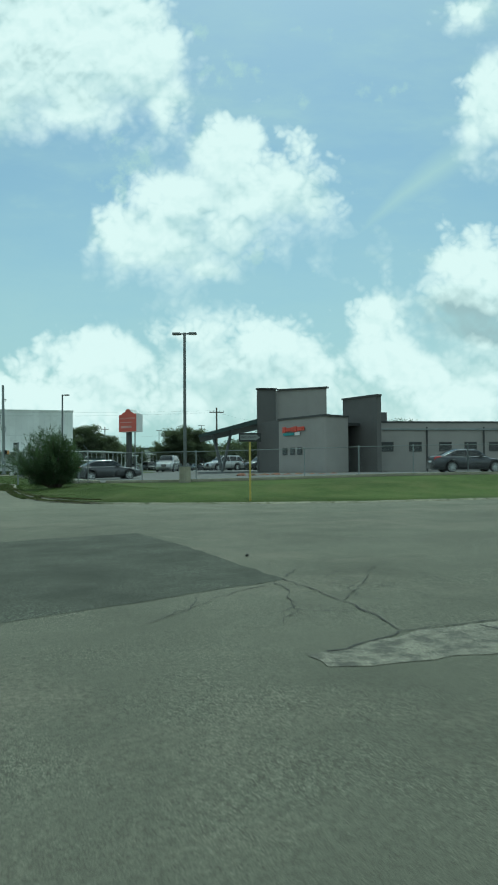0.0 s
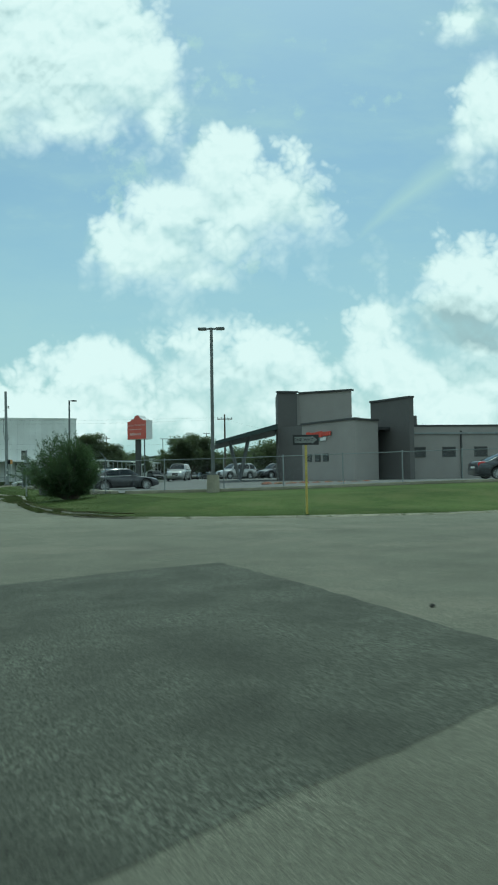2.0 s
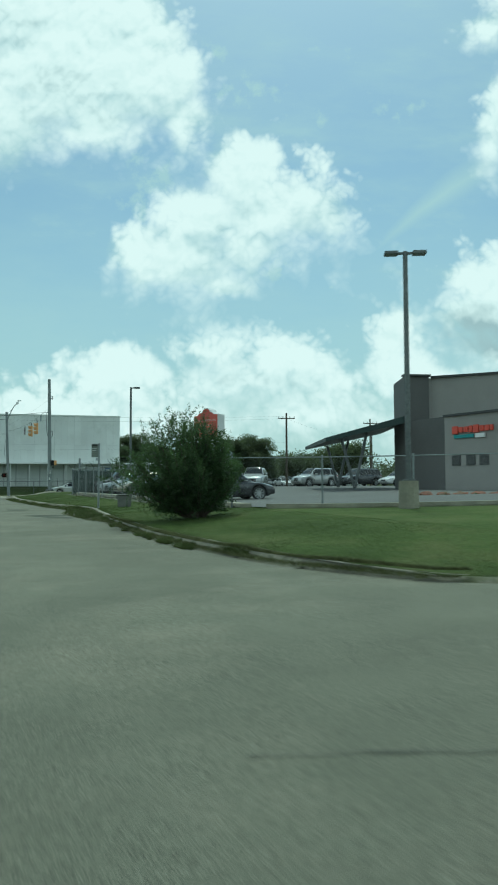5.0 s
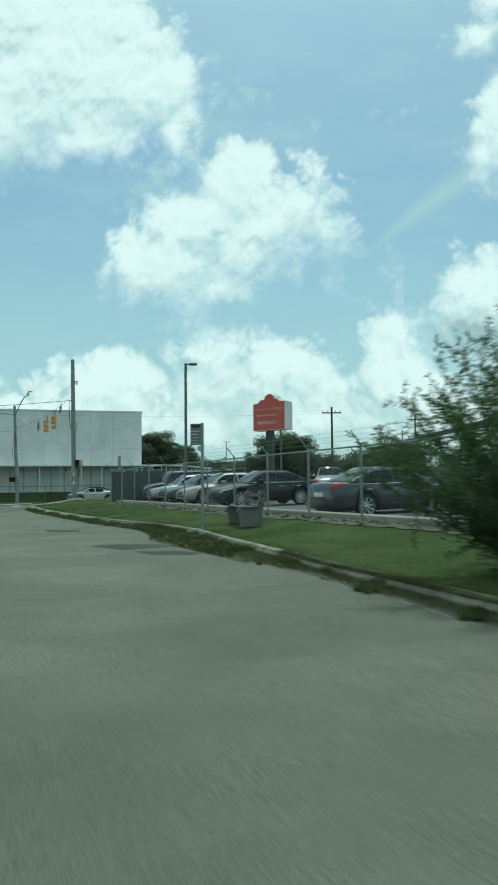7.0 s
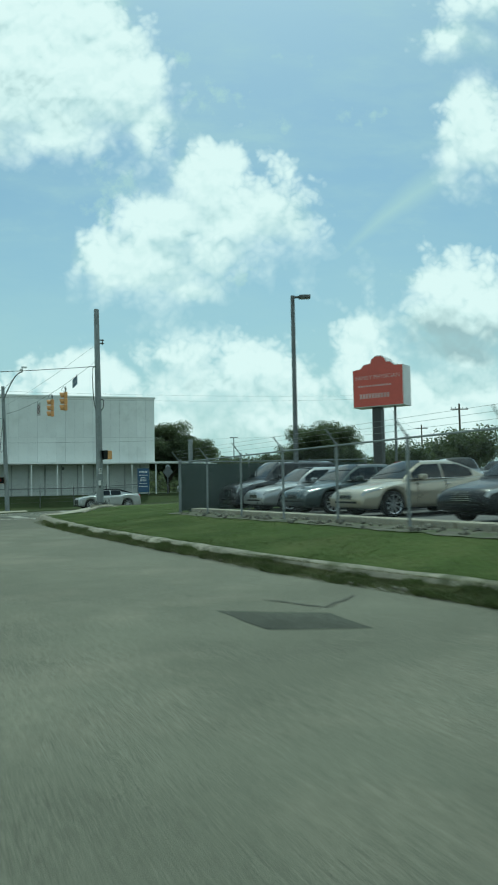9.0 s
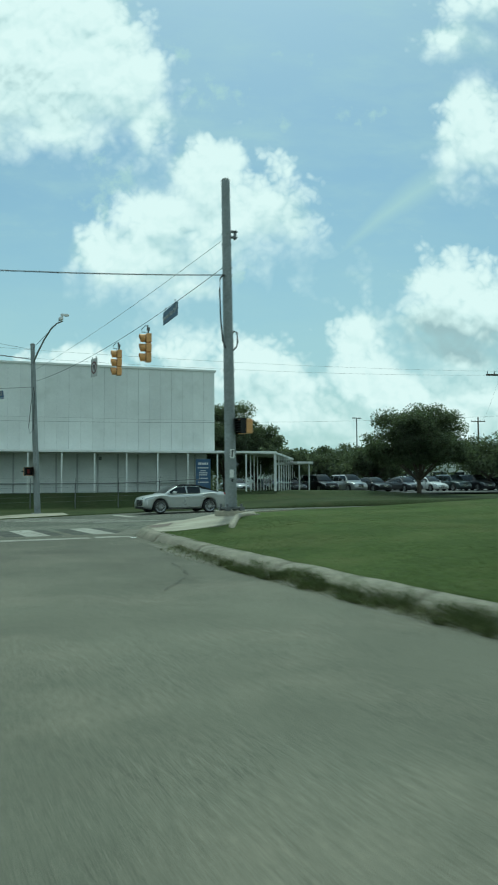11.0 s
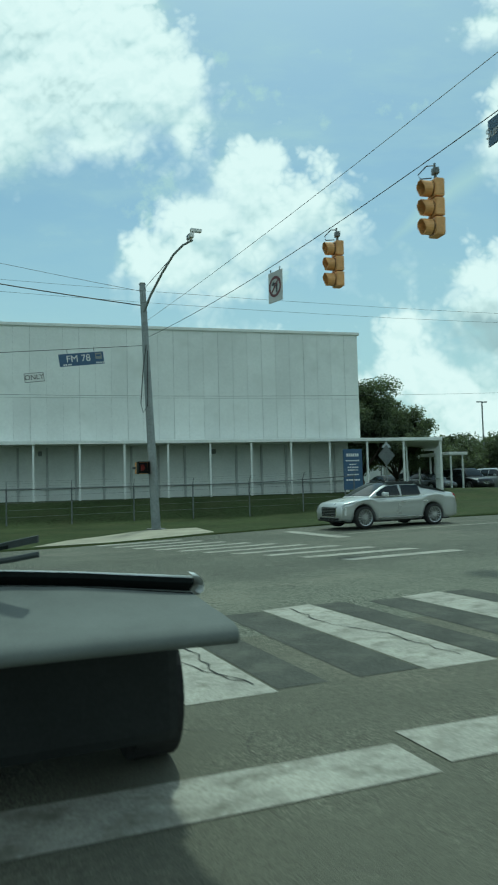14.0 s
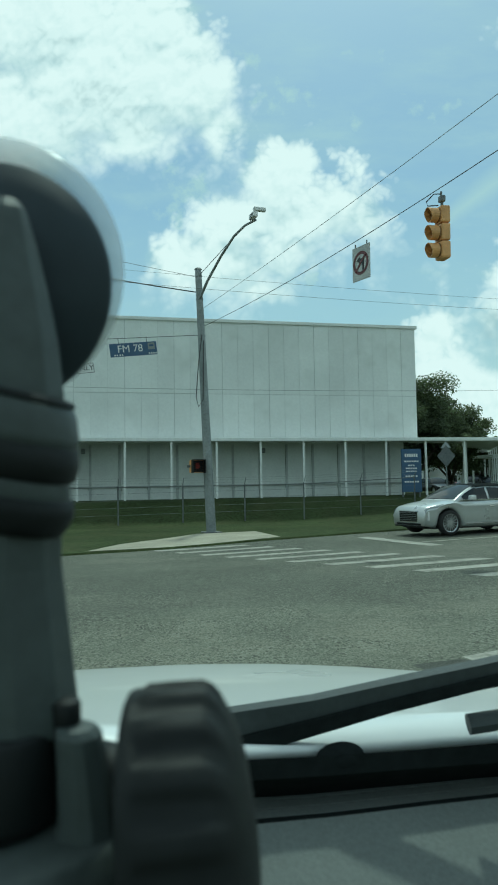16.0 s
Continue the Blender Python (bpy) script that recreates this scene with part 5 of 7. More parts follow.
# red monument sign
rs = thing("pylon_sign", "red physician sign in a white case on a dark steel pole", "sign", at=pose(19.65, 71.2, LOT_Z(19.6, 71), 0, 0, -60))
ZS = LOT_Z(19.6, 71)
part("pole", box(B(), -.52, -.08, .22, .62, -.1, 4.4, .02), MAT["trim_dark"], rs, "thick dark square pole")
part("thin_pole", rod(B(), (.55, .4, -.1), (.55, .4, 4.6), .06, .06, 8), MAT["steel_dark"], rs)
out = [(-1.55, 4.18), (1.15, 4.18), (1.15, 6.02), (.72, 6.05), (.5, 6.22), (.28, 6.25), (.2, 6.42), (.0, 6.55), (-.28, 6.55), (-.5, 6.42), (-.58, 6.22), (-.95, 6.18), (-1.12, 6.0), (-1.55, 5.95)]
out = [((x + 1.55) * .93 - 1.35, z) for x, z in out]
part("case", slab(B(), out, .87, pose(0, .0, 0)), MAT["white"], rs, "white sign case")
inner = [(x * .97 - .008, 5.2 + (z - 5.2) * .965) for x, z in out]
part("panel", slab(B(), inner, .02, pose(0, -.022, 0)), MAT["red_sign"], rs, "red face panel")
words("lettering", "FAMILY PHYSICIAN", .26, MAT["faded_print"], rs, pose(-.10, -.027, 5.55, 90, 0, 0), "white lettering")
for n, xa, xd, za, zb in ((12, -1.08, .14, 5.12, 5.2), (10, -1.0, .15, 4.58, 4.8)):
    bm = B()
    for k in range(n):
        box(bm, xa + k * xd, xa + k * xd + xd * .75, -.028, -.024, za, zb)
    part("small_print", bm, MAT["faded_print"], rs, "row of faded white print")

# blue notice and stop sign by the warehouse
bl = thing("notice_board", "tall blue notice board with white print before the warehouse", "sign", at=pose(19.7, 106.9, north_z(19.7, 106.9), 0, 0, -8))
zb = north_z(19.7, 106.9)
part("panel", box(B(), -.53, .53, -.04, .04, .88 - zb, 3.04 - zb, .01), MAT["blue_sign"], bl)
for x in (-.45, .45):
    part("post", box(B(), x - .04, x + .04, .04, .1, -.2, 2.9 - zb), MAT["steel_dark"], bl)
for z, wd, hh in ((2.72, .36, .16), (2.42, .40, .07), (2.22, .2, .07), (2.07, .32, .07), (1.92, .3, .07), (1.68, .34, .07), (1.4, .4, .08)):
    n, bm = max(2, int(wd * 2 / .12)), B()
    for k in range(n):
        box(bm, -wd + k * 2 * wd / n, -wd + (k + .75) * 2 * wd / n, -.046, -.041, z - zb - hh / 2, z - zb + hh / 2)
    part("print", bm, MAT["white"], bl, "line of white print")
ss = thing("warning_sign", "bare metal back of a diamond road sign beside the walkway", "sign", at=pose(22.3, 107.6, north_z(22.3, 107.6), 0, 0, 160))
zc = 2.72 - north_z(22.3, 107.6)
part("plate", slab(B(), [(.48 * math.cos(k * math.pi / 2), zc + .58 * math.sin(k * math.pi / 2)) for k in range(4)], .012), MAT["steel_dark"], ss, "bare metal back")
part("post", box(B(), -.03, .03, -.06, 0, -.2, zc + .55, .005), MAT["steel"], ss)
part("finial_plate", slab(B(), [(-.28, zc + .42), (.28, zc + .42), (0, zc + .78)], .01), MAT["sign_back"], ss)

# bus stop
bs = thing("bus_stop_sign", "small bus stop sign panel on a square steel post", "sign", at=pose(5.78, 46.3, east_z(5.78, 46.3) + .05, 0, 0, -28))
part("post", box(B(), -.035, .035, -.035, .035, -.1, 2.60, .005), MAT["steel"], bs)
part("panel", box(B(), -.30, -.04, -.025, .025, 2.04, 2.58, .008), surface("faded_panel", (.16, .18, .15), .5, bump=0), bs, "faded green-grey panel")
part("header", box(B(), -.28, -.06, -.031, -.026, 2.48, 2.55), MAT["sign_black"], bs)
bm = B()
for k in range(5):
    box(bm, -.28, -.07 - .03 * (k % 2), -.031, -.026, 2.08 + k * .075, 2.085 + k * .075 + .012 * (k > 2))
part("print", bm, MAT["white"], bs)
part("small_plate", box(B(), -.13, -.04, -.015, .015, 1.90, 2.02, .005), MAT["sign_back"], bs)

bench = thing("bus_bench", "bench of dark planks between cast concrete ends on the verge", "bench", at=pose(6.82, 46.0, east_z(6.82, 46.0), 0, 0, -103) @ Matrix.Diagonal((1.25, 1, 1, 1)))
for x in (-.68, .68):
    bm = slab(B(), [(-.30, 0), (.20, 0), (.24, .38), (.33, .74), (.30, .84), (.20, .86), (.15, .80), (.17, .72), (.11, .50), (.02, .45), (-.28, .46), (-.36, .43), (-.38, .36), (-.32, .30)], .12)
    bmesh.ops.transform(bm, matrix=pose(x + .06, 0, 0, 0, 0, 90) , verts=bm.verts[:])
    part("leg", bm, MAT["bench_leg"], bench, "cast concrete leg")
for k in range(3):
    part("seat_slat", box(B(), -.78, .78, -.30 + k * .15, -.17 + k * .15, .44, .475, .01), MAT["plank"], bench)
for k in range(2):
    part("back_slat", box(B(), -.78, .78, -.018, .018, -.045, .045, .01, pose(0, .17 + k * .06, .58 + k * .16, -18)), MAT["plank"], bench)

# ---- chain-link fence ----


def fence_run(fence, a, b, zf, h, spacing, arms, screen=False, wires=True, mat="steel"):
    a, b = Vector(a), Vector(b)
    n = max(1, round((b - a).length / spacing))
    d = (b - a).normalized()
    side = Vector((d.y, -d.x))
    P = [a.lerp(b, i / n) for i in range(n + 1)]
    for p in P:
        z = zf(p.x, p.y)
        post = part("post", rod(B(), (p.x, p.y, z - .2), (p.x, p.y, z + h), .032, .032, 8), MAT[mat], fence)
        part("post_cap", rod(B(), (p.x, p.y, z + h), (p.x, p.y, z + h + .05), .04, .015, 8), MAT["steel"], post)
        if arms:
            part("barb_arm", rod(B(), (p.x, p.y, z + h), (p.x - side.x * .26 * arms, p.y - side.y * .26 * arms, z + h + .32), .018, .014, 6), MAT["steel"], post)
    for p, q in zip(P, P[1:]):
        za, zb = zf(p.x, p.y), zf(q.x, q.y)
        part("top_rail", rod(B(), (p.x, p.y, za + h - .03), (q.x, q.y, zb + h - .03), .022, .022, 6), MAT[mat], fence)
    bm = B()
    L = (b - a).length
    k, pitch, tall = 0, .11, h - .08
    while wires and k * pitch < L + tall:
        for sgn in (1, -1):
            s0 = k * pitch
            s1 = s0 - tall
            lo, hi = max(0, s1), min(L, s0)
            if hi - lo > .02:
                zz0, zz1 = (hi - s1, lo - s1)
                if sgn == -1:
                    zz0, zz1 = tall - zz0, tall - zz1
                p, q = a + d * hi, a + d * lo
                rod(bm, (p.x, p.y, zf(p.x, p.y) + .04 + zz0), (q.x, q.y, zf(q.x, q.y) + .04 + zz1), .0013, .0013, 3, False)
        k += 1
    if wires:
        ob = part("chain_link", bm, MAT["wire"], fence, "chain-link wire mesh")
        tagged(ob, kind="stuff")
    if arms:
        bm = B()
        for f in (.35, .7, 1.0):
            for p, q in zip(P, P[1:]):
                pa = p - side * .26 * arms * f
                qa = q - side * .26 * arms * f
                rod(bm, (pa.x, pa.y, zf(p.x, p.y) + h + .32 * f), (qa.x, qa.y, zf(q.x, q.y) + h + .32 * f), .003, .003, 4, False)
        part("barbed_wire", bm, MAT["wire"], fence, "strands of barbed wire")
    if screen:
        bm = B()
        for p, q in zip(P, P[1:]):
            o = side * .03
            prism(bm, [(p.x, p.y), (q.x, q.y), (q.x + o.x, q.y + o.y), (p.x + o.x, p.y + o.y)], zf(p.x, p.y) + .05, zf(p.x, p.y) + h - .1)
        part("screen_cloth", bm, MAT["mesh_screen"], fence, "dark screen cloth")


fence = thing("chain_link_fence", "galvanised chain-link fence with barbed wire arms round the parking lot", "fence")
fence_run(fence, (8.35, 38.2), (8.35, 67.4), east_z, 1.72, 2.42, 1)
fence_run(fence, (8.35, 38.2), (26.5, 29.4), east_z, 1.62, 2.9, 0)
fence_run(fence, (26.5, 29.4), (44, 24.5), east_z, 1.62, 2.9, 0)
fence_run(fence, (8.4, 67.4), (16.4, 67.9), east_z, 1.75, 2.4, 0, True, False)
nf = thing("chain_link_fence", "low wire fence along the warehouse's grass bank", "fence")
fence_run(nf, (-6, 107.4), (18.6, 105.0), lambda x, y: north_z(x, y), 1.62, 2.72, -1, False, False, "steel_dark")
bm = B()
for z in (.3, .6, .9, 1.2):
    rod(bm, (-6, 107.4, north_z(-6, 107.4) + z), (18.6, 105.0, north_z(18.6, 105) + z), .004, .004, 4, False)
part("strand", bm, MAT["steel_dark"], nf, "wire strands")
bm = box(B(), -.06, .06, -.06, .06, -.2, 2.5, .01)
solid("marker_post", bm, MAT["steel"], "plain square steel post at the fence corner", "post", at=pose(8.9, 67.75, east_z(8.9, 67.7)))

# utility poles
def utility_pole(x, y, z0, top, turn, label):
    s = thing("utility_pole", label, "pole", at=pose(x, y, z0, 0, 0, turn), group="utility poles")
    h = top - z0
    part("shaft", rod(B(), (0, 0, -.3), (0, 0, h), .16, .11, 10), MAT["bark"], s, "weathered wooden pole")
    part("crossarm", box(B(), -1.1, 1.1, -.06, .06, h - .75, h - .62, .01), MAT["bark"], s)
    for xx in (-1.0, -.45, .45, 1.0):
        part("insulator", rod(B(), (xx, 0, h - .62), (xx, 0, h - .42), .05, .035, 8), MAT["steel"], s)
    return s


utility_pole(41.2, 99.8, .6, 10.1, -20, "weathered wooden utility pole with a crossarm")
utility_pole(86, 148, .5, 12.0, -30, "distant wooden utility pole with a crossarm")
utility_pole(62, 112, .5, 11.0, -20, "wooden utility pole with a crossarm behind the clinic")
utility_pole(34, 150, .5, 10.0, 10, "distant wooden utility pole with a crossarm")
utility_pole(46, 190, .5, 12.0, 10, "distant wooden utility pole with a crossarm")
for a, b, sg in (((41.2, 99.8, 9.4), (86, 148, 11.3), 1.0), ((41.2, 99.8, 9.4), (-40, 99, 9.8), 1.5), ((41.2, 99.8, 9.7), (-40, 99.6, 9.9), 1.2), ((41.2, 99.8, 6.3), (-40, 103, 6.1), 1.4)):
    wire_thing("power_line", sagging(a, b, sg, 24), .0055, "thin dark power line")

# ---- vehicles ----


def loft(bm, rings, close=True):
    vr = [[bm.verts.new(p) for p in r] for r in rings]
    for A, C in zip(vr, vr[1:]):
        for i in range(len(A) - 1):
            bm.faces.new((A[i], A[i + 1], C[i + 1], C[i]))
    if close:
        bm.faces.new(vr[0]), bm.faces.new(vr[-1][::-1])
    bmesh.ops.recalc_face_normals(bm, faces=bm.faces[:])
    return bm


# for each body: length, width, tables of (x along from the nose, height) for hood-and-belt, roof; wheel places
BODY = {
    "sedan": dict(L=4.65, W=1.8, H=1.43, belt=[(0, .55), (.12, .68), (.5, .76), (1.35, .90), (3.6, .99), (4.48, 1.0), (4.61, .92), (4.65, .6)], cab=(1.22, 4.1), roof=(2.05, 3.05), wheels=(.88, 3.58), R=.325),
    "saloon": dict(L=4.55, W=1.80, H=1.43, belt=[(0, .60), (.03, .73), (.15, .81), (.5, .88), (1.0, .95), (2.0, .965), (2.9, .995), (3.6, 1.05), (4.15, 1.07), (4.45, 1.04), (4.51, .92), (4.55, .6)], cab=(.98, 4.12), roof=(1.9, 2.88), wheels=(.80, 3.52), R=.345),
    "suv": dict(L=4.6, W=1.85, H=1.70, belt=[(0, .6), (.1, .84), (.5, .93), (1.2, 1.05), (3.6, 1.08), (4.45, 1.08), (4.55, .95), (4.6, .65)], cab=(1.1, 4.5), roof=(1.85, 4.0), wheels=(.88, 3.55), R=.36),
}


def car(kind, mat, label, at, group=""):
    """A parked car with its nose at x = 0, pointing along -x, on z = 0."""
    s = BODY[kind]
    L, W, Ht, hw, R = s["L"], s["W"], s["H"], s["W"] / 2, s["R"]
    c = thing("car", label, "car", at=at, group=group)
    bm = B()

    def body_ring(x):
        e = min(x, L - x)
        taper = 1 - (.13 if kind == "saloon" else .18) * (1 - smooth01(e / .8)) ** 1.4
        top = tab(s["belt"], x)
        zb = .22 + .05 * (1 - smooth01(e / .35))
        w = hw * taper
        # wheel arches
        for wx in s["wheels"]:
            d = abs(x - wx)
            if d < R + .06:
                zb = max(zb, R + math.sqrt(max(0, (R + .06) ** 2 - d * d)))
        mid = max(zb + .02, lerp(zb, top, .55))
        if kind == "saloon":
            # slab sides that turn under below a sharp shoulder line
            half = [(.86, zb), (.955, lerp(zb, mid, .25)), (.965, mid), (.985, lerp(mid, top, .45)), (1.0, lerp(mid, top, .62)), (.955, top - .035), (.86, top - .002), (.42, top + .028)]
            return [(x, 0, zb)] + [(x, -w * q, z) for q, z in half] + [(x, 0, top + .035)] + [(x, w * q, z) for q, z in half[::-1]] + [(x, 0, zb)]
        return [(x, 0, zb), (x, -w * .9, zb), (x, -w * .985, lerp(zb, mid, .3)), (x, -w, mid), (x, -w * .985, lerp(mid, top, .62)), (x, -w * .92, top - .03), (x, -w * .8, top + .012), (x, -w * .4, top + .03), (x, 0, top + .035), (x, w * .4, top + .03), (x, w * .8, top + .012), (x, w * .92, top - .03), (x, w * .985, lerp(mid, top, .62)), (x, w, mid), (x, w * .985, lerp(zb, mid, .3)), (x, w * .9, zb), (x, 0, zb)]
    loft(bm, [body_ring(x) for x in steps(0, L, .075)])
    part("body", bm, mat, c, smooth=True)
    part("underbody", box(B(), .3, L - .3, -hw * .8, hw * .8, .18, .6), MAT["black"], c)
    # cabin: dark glass under a painted roof with pillars
    c0, c1 = s["cab"]
    r0, r1 = s["roof"]

    def cab_ring(x, inset, lift=0.0):
        if x < r0:
            t = (x - c0) / (r0 - c0)
        elif x > r1:
            t = (c1 - x) / (c1 - r1)
        else:
            t = 1
        base = tab(s["belt"], x) - .02
        z = base + (Ht - base) * (1 - (1 - max(0, t)) ** 1.35) if t < 1 else Ht
        if r0 <= x <= r1:
            z = Ht - .03 * ((2 * (x - r0) / (r1 - r0) - 1) ** 2)
        k = max(0, (z - base) / (Ht - base))
        wb, wt = hw * .90 - inset, hw * lerp(.88, .68, k) - inset
        z = z - inset * .5 + lift
        return [(x, -wb, base - .03), (x, -lerp(wb, wt, .5), lerp(base, z, .55)), (x, -wt, z - .05 * k), (x, -wt * .7, z), (x, 0, z + .012), (x, wt * .7, z), (x, wt, z - .05 * k), (x, lerp(wb, wt, .5), lerp(base, z, .55)), (x, wb, base - .03)]

    def cab_at(x):
        q = cab_ring(x, 0)
        return q[0][2] + .03, q[2][2], q[8][1], q[6][1]          # base, top, half widths

    def pane(xa, xb, sg, name="side_window"):
        """A side pane between two stations, lying on the cabin's side."""
        lo, md, hi = [], [], []
        for x in steps(xa, xb, .06):
            base, top, wb, wt_ = cab_at(x)
            z0, z1 = base + .025, max(base + .03, top - .045)
            f0, f1 = (z0 - base) / max(.02, top - base), (z1 - base) / max(.02, top - base)
            lo.append((x, sg * (lerp(wb, wt_, f0) + .020), z0)), hi.append((x, sg * (lerp(wb, wt_, min(1, f1)) + .016), z1))
            md.append((x, sg * (lerp(wb, wt_, .5 * (f0 + min(1, f1))) + .026), (z0 + z1) / 2))
        return part(name, loft(B(), [lo, md, hi], False), MAT["glass_dark"], c, "dark tinted glass", True)

    part("cabin", loft(B(), [cab_ring(x, .004) for x in steps(c0 + .01, c1 - .01, .08)]), mat, c, smooth=True)
    for xa, xb, nm in ((c0 + .10, r0 - .04, "windscreen"), (r1 + .06, c1 - .10, "rear_window")):
        bm = B()
        loft(bm, [[(x, q[2][1] * .93, lerp(q[2][2], q[3][2], .35) + .008), (x, q[3][1], q[3][2] + .012), (x, 0, q[4][2] + .012), (x, q[5][1], q[5][2] + .012), (x, q[6][1] * .93, lerp(q[6][2], q[5][2], .35) + .008)] for x, q in ((x, cab_ring(x, 0)) for x in steps(xa, xb, .08))], False)
        part(nm, bm, MAT["glass_dark"], c, "dark tinted glass", True)
    mid = 2.26 if kind == "saloon" else lerp(c0, c1, .47 if kind != "suv" else .44)
    for sg in (-1, 1):
        pane(c0 + .34, mid - .04, sg)
        pane(mid + .04, c1 - (.52 if kind == "sedan" else 1.10 if kind == "saloon" else 1.0), sg)
        if kind == "suv":
            pane(c1 - .92, c1 - .25, sg)
    if kind == "saloon":
        bm = B()
        rows_ = []
        for x in steps(r0 - .12, c1 - .06, .08):
            q, f = cab_ring(x, 0), lerp(.95, .1, smooth01((x - 2.96) / .16))
            rows_.append([(x, lerp(q[1][1], q[2][1], f) - .012, lerp(q[1][2], q[2][2], f)), (x, q[2][1] - .008, q[2][2] + .010), (x, q[3][1], q[3][2] + .014), (x, 0, q[4][2] + .014), (x, q[5][1], q[5][2] + .014), (x, q[6][1] + .008, q[6][2] + .010), (x, lerp(q[7][1], q[6][1], f) + .012, lerp(q[7][2], q[6][2], f))])
        loft(bm, rows_, False)
        part("roof", bm, MAT["cowl_black"], c, "matt black roof", True)
    for wx in s["wheels"]:
        for sg in (-1, 1):
            wh = new("wheel")
            wh.parent = c
            wh.matrix_local = pose(wx, sg * (hw - .11), R, 0, 0, 0 if sg < 0 else 180)
            bm = B()
            prof = [(R * .76, -.10), (R * .93, -.105), (R, -.08), (R, .08), (R * .93, .105), (R * .76, .10)]
            n = 24
            ring = [[bm.verts.new((math.cos(2 * math.pi * k / n) * r, yy, math.sin(2 * math.pi * k / n) * r)) for r, yy in prof] for k in range(n)]
            for k in range(n):
                A, C = ring[k], ring[(k + 1) % n]
                for j in range(5):
                    bm.faces.new((A[j], C[j], C[j + 1], A[j + 1]))
            part("tyre", bm, MAT["tyre"], wh, smooth=True)
            bm = rod(B(), (0, -.03, 0), (0, .05, 0), R * .77, R * .77, 24)
            part("wheel_well", bm, MAT["black"], wh)
            bm = B()
            n = 24
            for k in range(n):
                a0, a1 = 2 * math.pi * k / n, 2 * math.pi * (k + 1) / n
                vs = [bm.verts.new((math.cos(a) * r, yy, math.sin(a) * r)) for a in (a0, a1) for r, yy in ((R * .70, -.085), (R * .78, -.098))]
                bm.faces.new((vs[0], vs[1], vs[3], vs[2]))
            ns_ = 16 if kind == "saloon" else 9
            for k in range(ns_):
                wd_ = .011 if kind == "saloon" else .022
                box(bm, -wd_, wd_, -.085, -.05, .02, R * .74, .005, pose(0, 0, 0, 0, 360 / ns_ * k, 0))
            rod(bm, (0, -.09, 0), (0, -.04, 0), R * .16, R * .18, 12)
            part("rim", bm, MAT["rim"], wh)
    def lamp_patch(name, xa, xb, fa, fb, mat_, sg):
        """A lamp that wraps the body's corner; fa and fb are its depths at both ends."""
        rows_ = []
        for k, x in enumerate(steps(xa, xb, .05)):
            f = k / max(1, len(steps(xa, xb, .05)) - 1)
            r = body_ring(x)
            a, b, e = (Vector(r[7]), Vector(r[6]), Vector(r[4])) if kind == "saloon" else (Vector(r[6]), Vector(r[5]), Vector(r[4]))
            dep = lerp(fa, fb, f)
            o = Vector((-.008 if x < L / 2 else .008, -.010, .004))
            ps = [b.lerp(a, .5) + o, b + o, b.lerp(e, dep * .5) + o, b.lerp(e, dep) + o]
            rows_.append([(p.x, p.y * -sg, p.z) for p in ps])
        return part(name, loft(B(), rows_, False), mat_, c, smooth=True)

    for sg in (-1, 1):
        lamp_patch("headlight", .03, .62, 1.0, .35, MAT["lamp_glass"], sg)
        lamp_patch("tail_light", L - (.18 if kind == "saloon" else .42), L - .03, .4, 1.1, MAT["tail"], sg)
        xm = c0 + .45
        bm = box(B(), xm, xm + .18, min(sg * hw * .98, sg * (hw + .16)), max(sg * hw * .98, sg * (hw + .16)), tab(s["belt"], xm) + .02, tab(s["belt"], xm) + .16, .04)
        part("mirror", bm, mat, c)
        for xh in (2.2, 3.05) if kind == "saloon" else (lerp(c0, c1, .46), lerp(c0, c1, .75)):
            bm = box(B(), xh, xh + .2, min(sg * hw * .97, sg * (hw + .015)), max(sg * hw * .97, sg * (hw + .015)), .80 * Ht / 1.46, .83 * Ht / 1.46, .01)
            part("door_handle", bm, MAT["chrome"], c)
        bm = B()
        for xd in () if kind == "saloon" else (c0 + .42, lerp(c0, c1, .47)):
            bm = B()
            box(bm, xd, xd + .006, min(sg * hw * .93, sg * hw * 1.003), max(sg * hw * .93, sg * hw * 1.003), .34, tab(s["belt"], xd) - .06)
            part("door_seam", bm, MAT["black"], c)
        bm = box(B(), c0 + .2, c1 - .2, min(sg * hw * .88, sg * hw * .925), max(sg * hw * .88, sg * hw * .925), tab(s["belt"], 2.4) - .01, tab(s["belt"], 2.4) + .02, .006)
        part("window_trim", bm, MAT["chrome"], c)
    if kind == "saloon":
        part("grille_surround", box(B(), -.012, .1, -hw * .50, hw * .50, .36, .70, .03), MAT["chrome"], c, "bright grille surround")
        part("grille", box(B(), -.022, .08, -hw * .47, hw * .47, .385, .675, .02), MAT["black"], c)
        for k in range(5):
            part("grille_bar", box(B(), -.026, -.016, -hw * .45, hw * .45, .43 + k * .05, .438 + k * .05), MAT["rim"], c)
        part("bumper_intake", box(B(), -.015, .2, -hw * .66, hw * .66, .28, .345, .02), MAT["black"], c)
        part("splitter", box(B(), -.02, .3, -hw * .74, hw * .74, .235, .275, .01), MAT["black"], c)
        for sg in (-1, 1):
            part("sill_strip", box(B(), 1.35, 3.05, min(sg * hw * .985, sg * hw * 1.004), max(sg * hw * .985, sg * hw * 1.004), .31, .33, .005), MAT["chrome"], c)
            part("headlight_bar", box(B(), .10, .15, min(sg * hw * .80, sg * hw * .905), max(sg * hw * .80, sg * hw * .905), .42, .66, .015), MAT["white"], c, "upright bright light bar")
        part("number_plate", box(B(), L - .01, L + .01, -.26, .26, .62, .74, .004), MAT["white"], c)
        return c
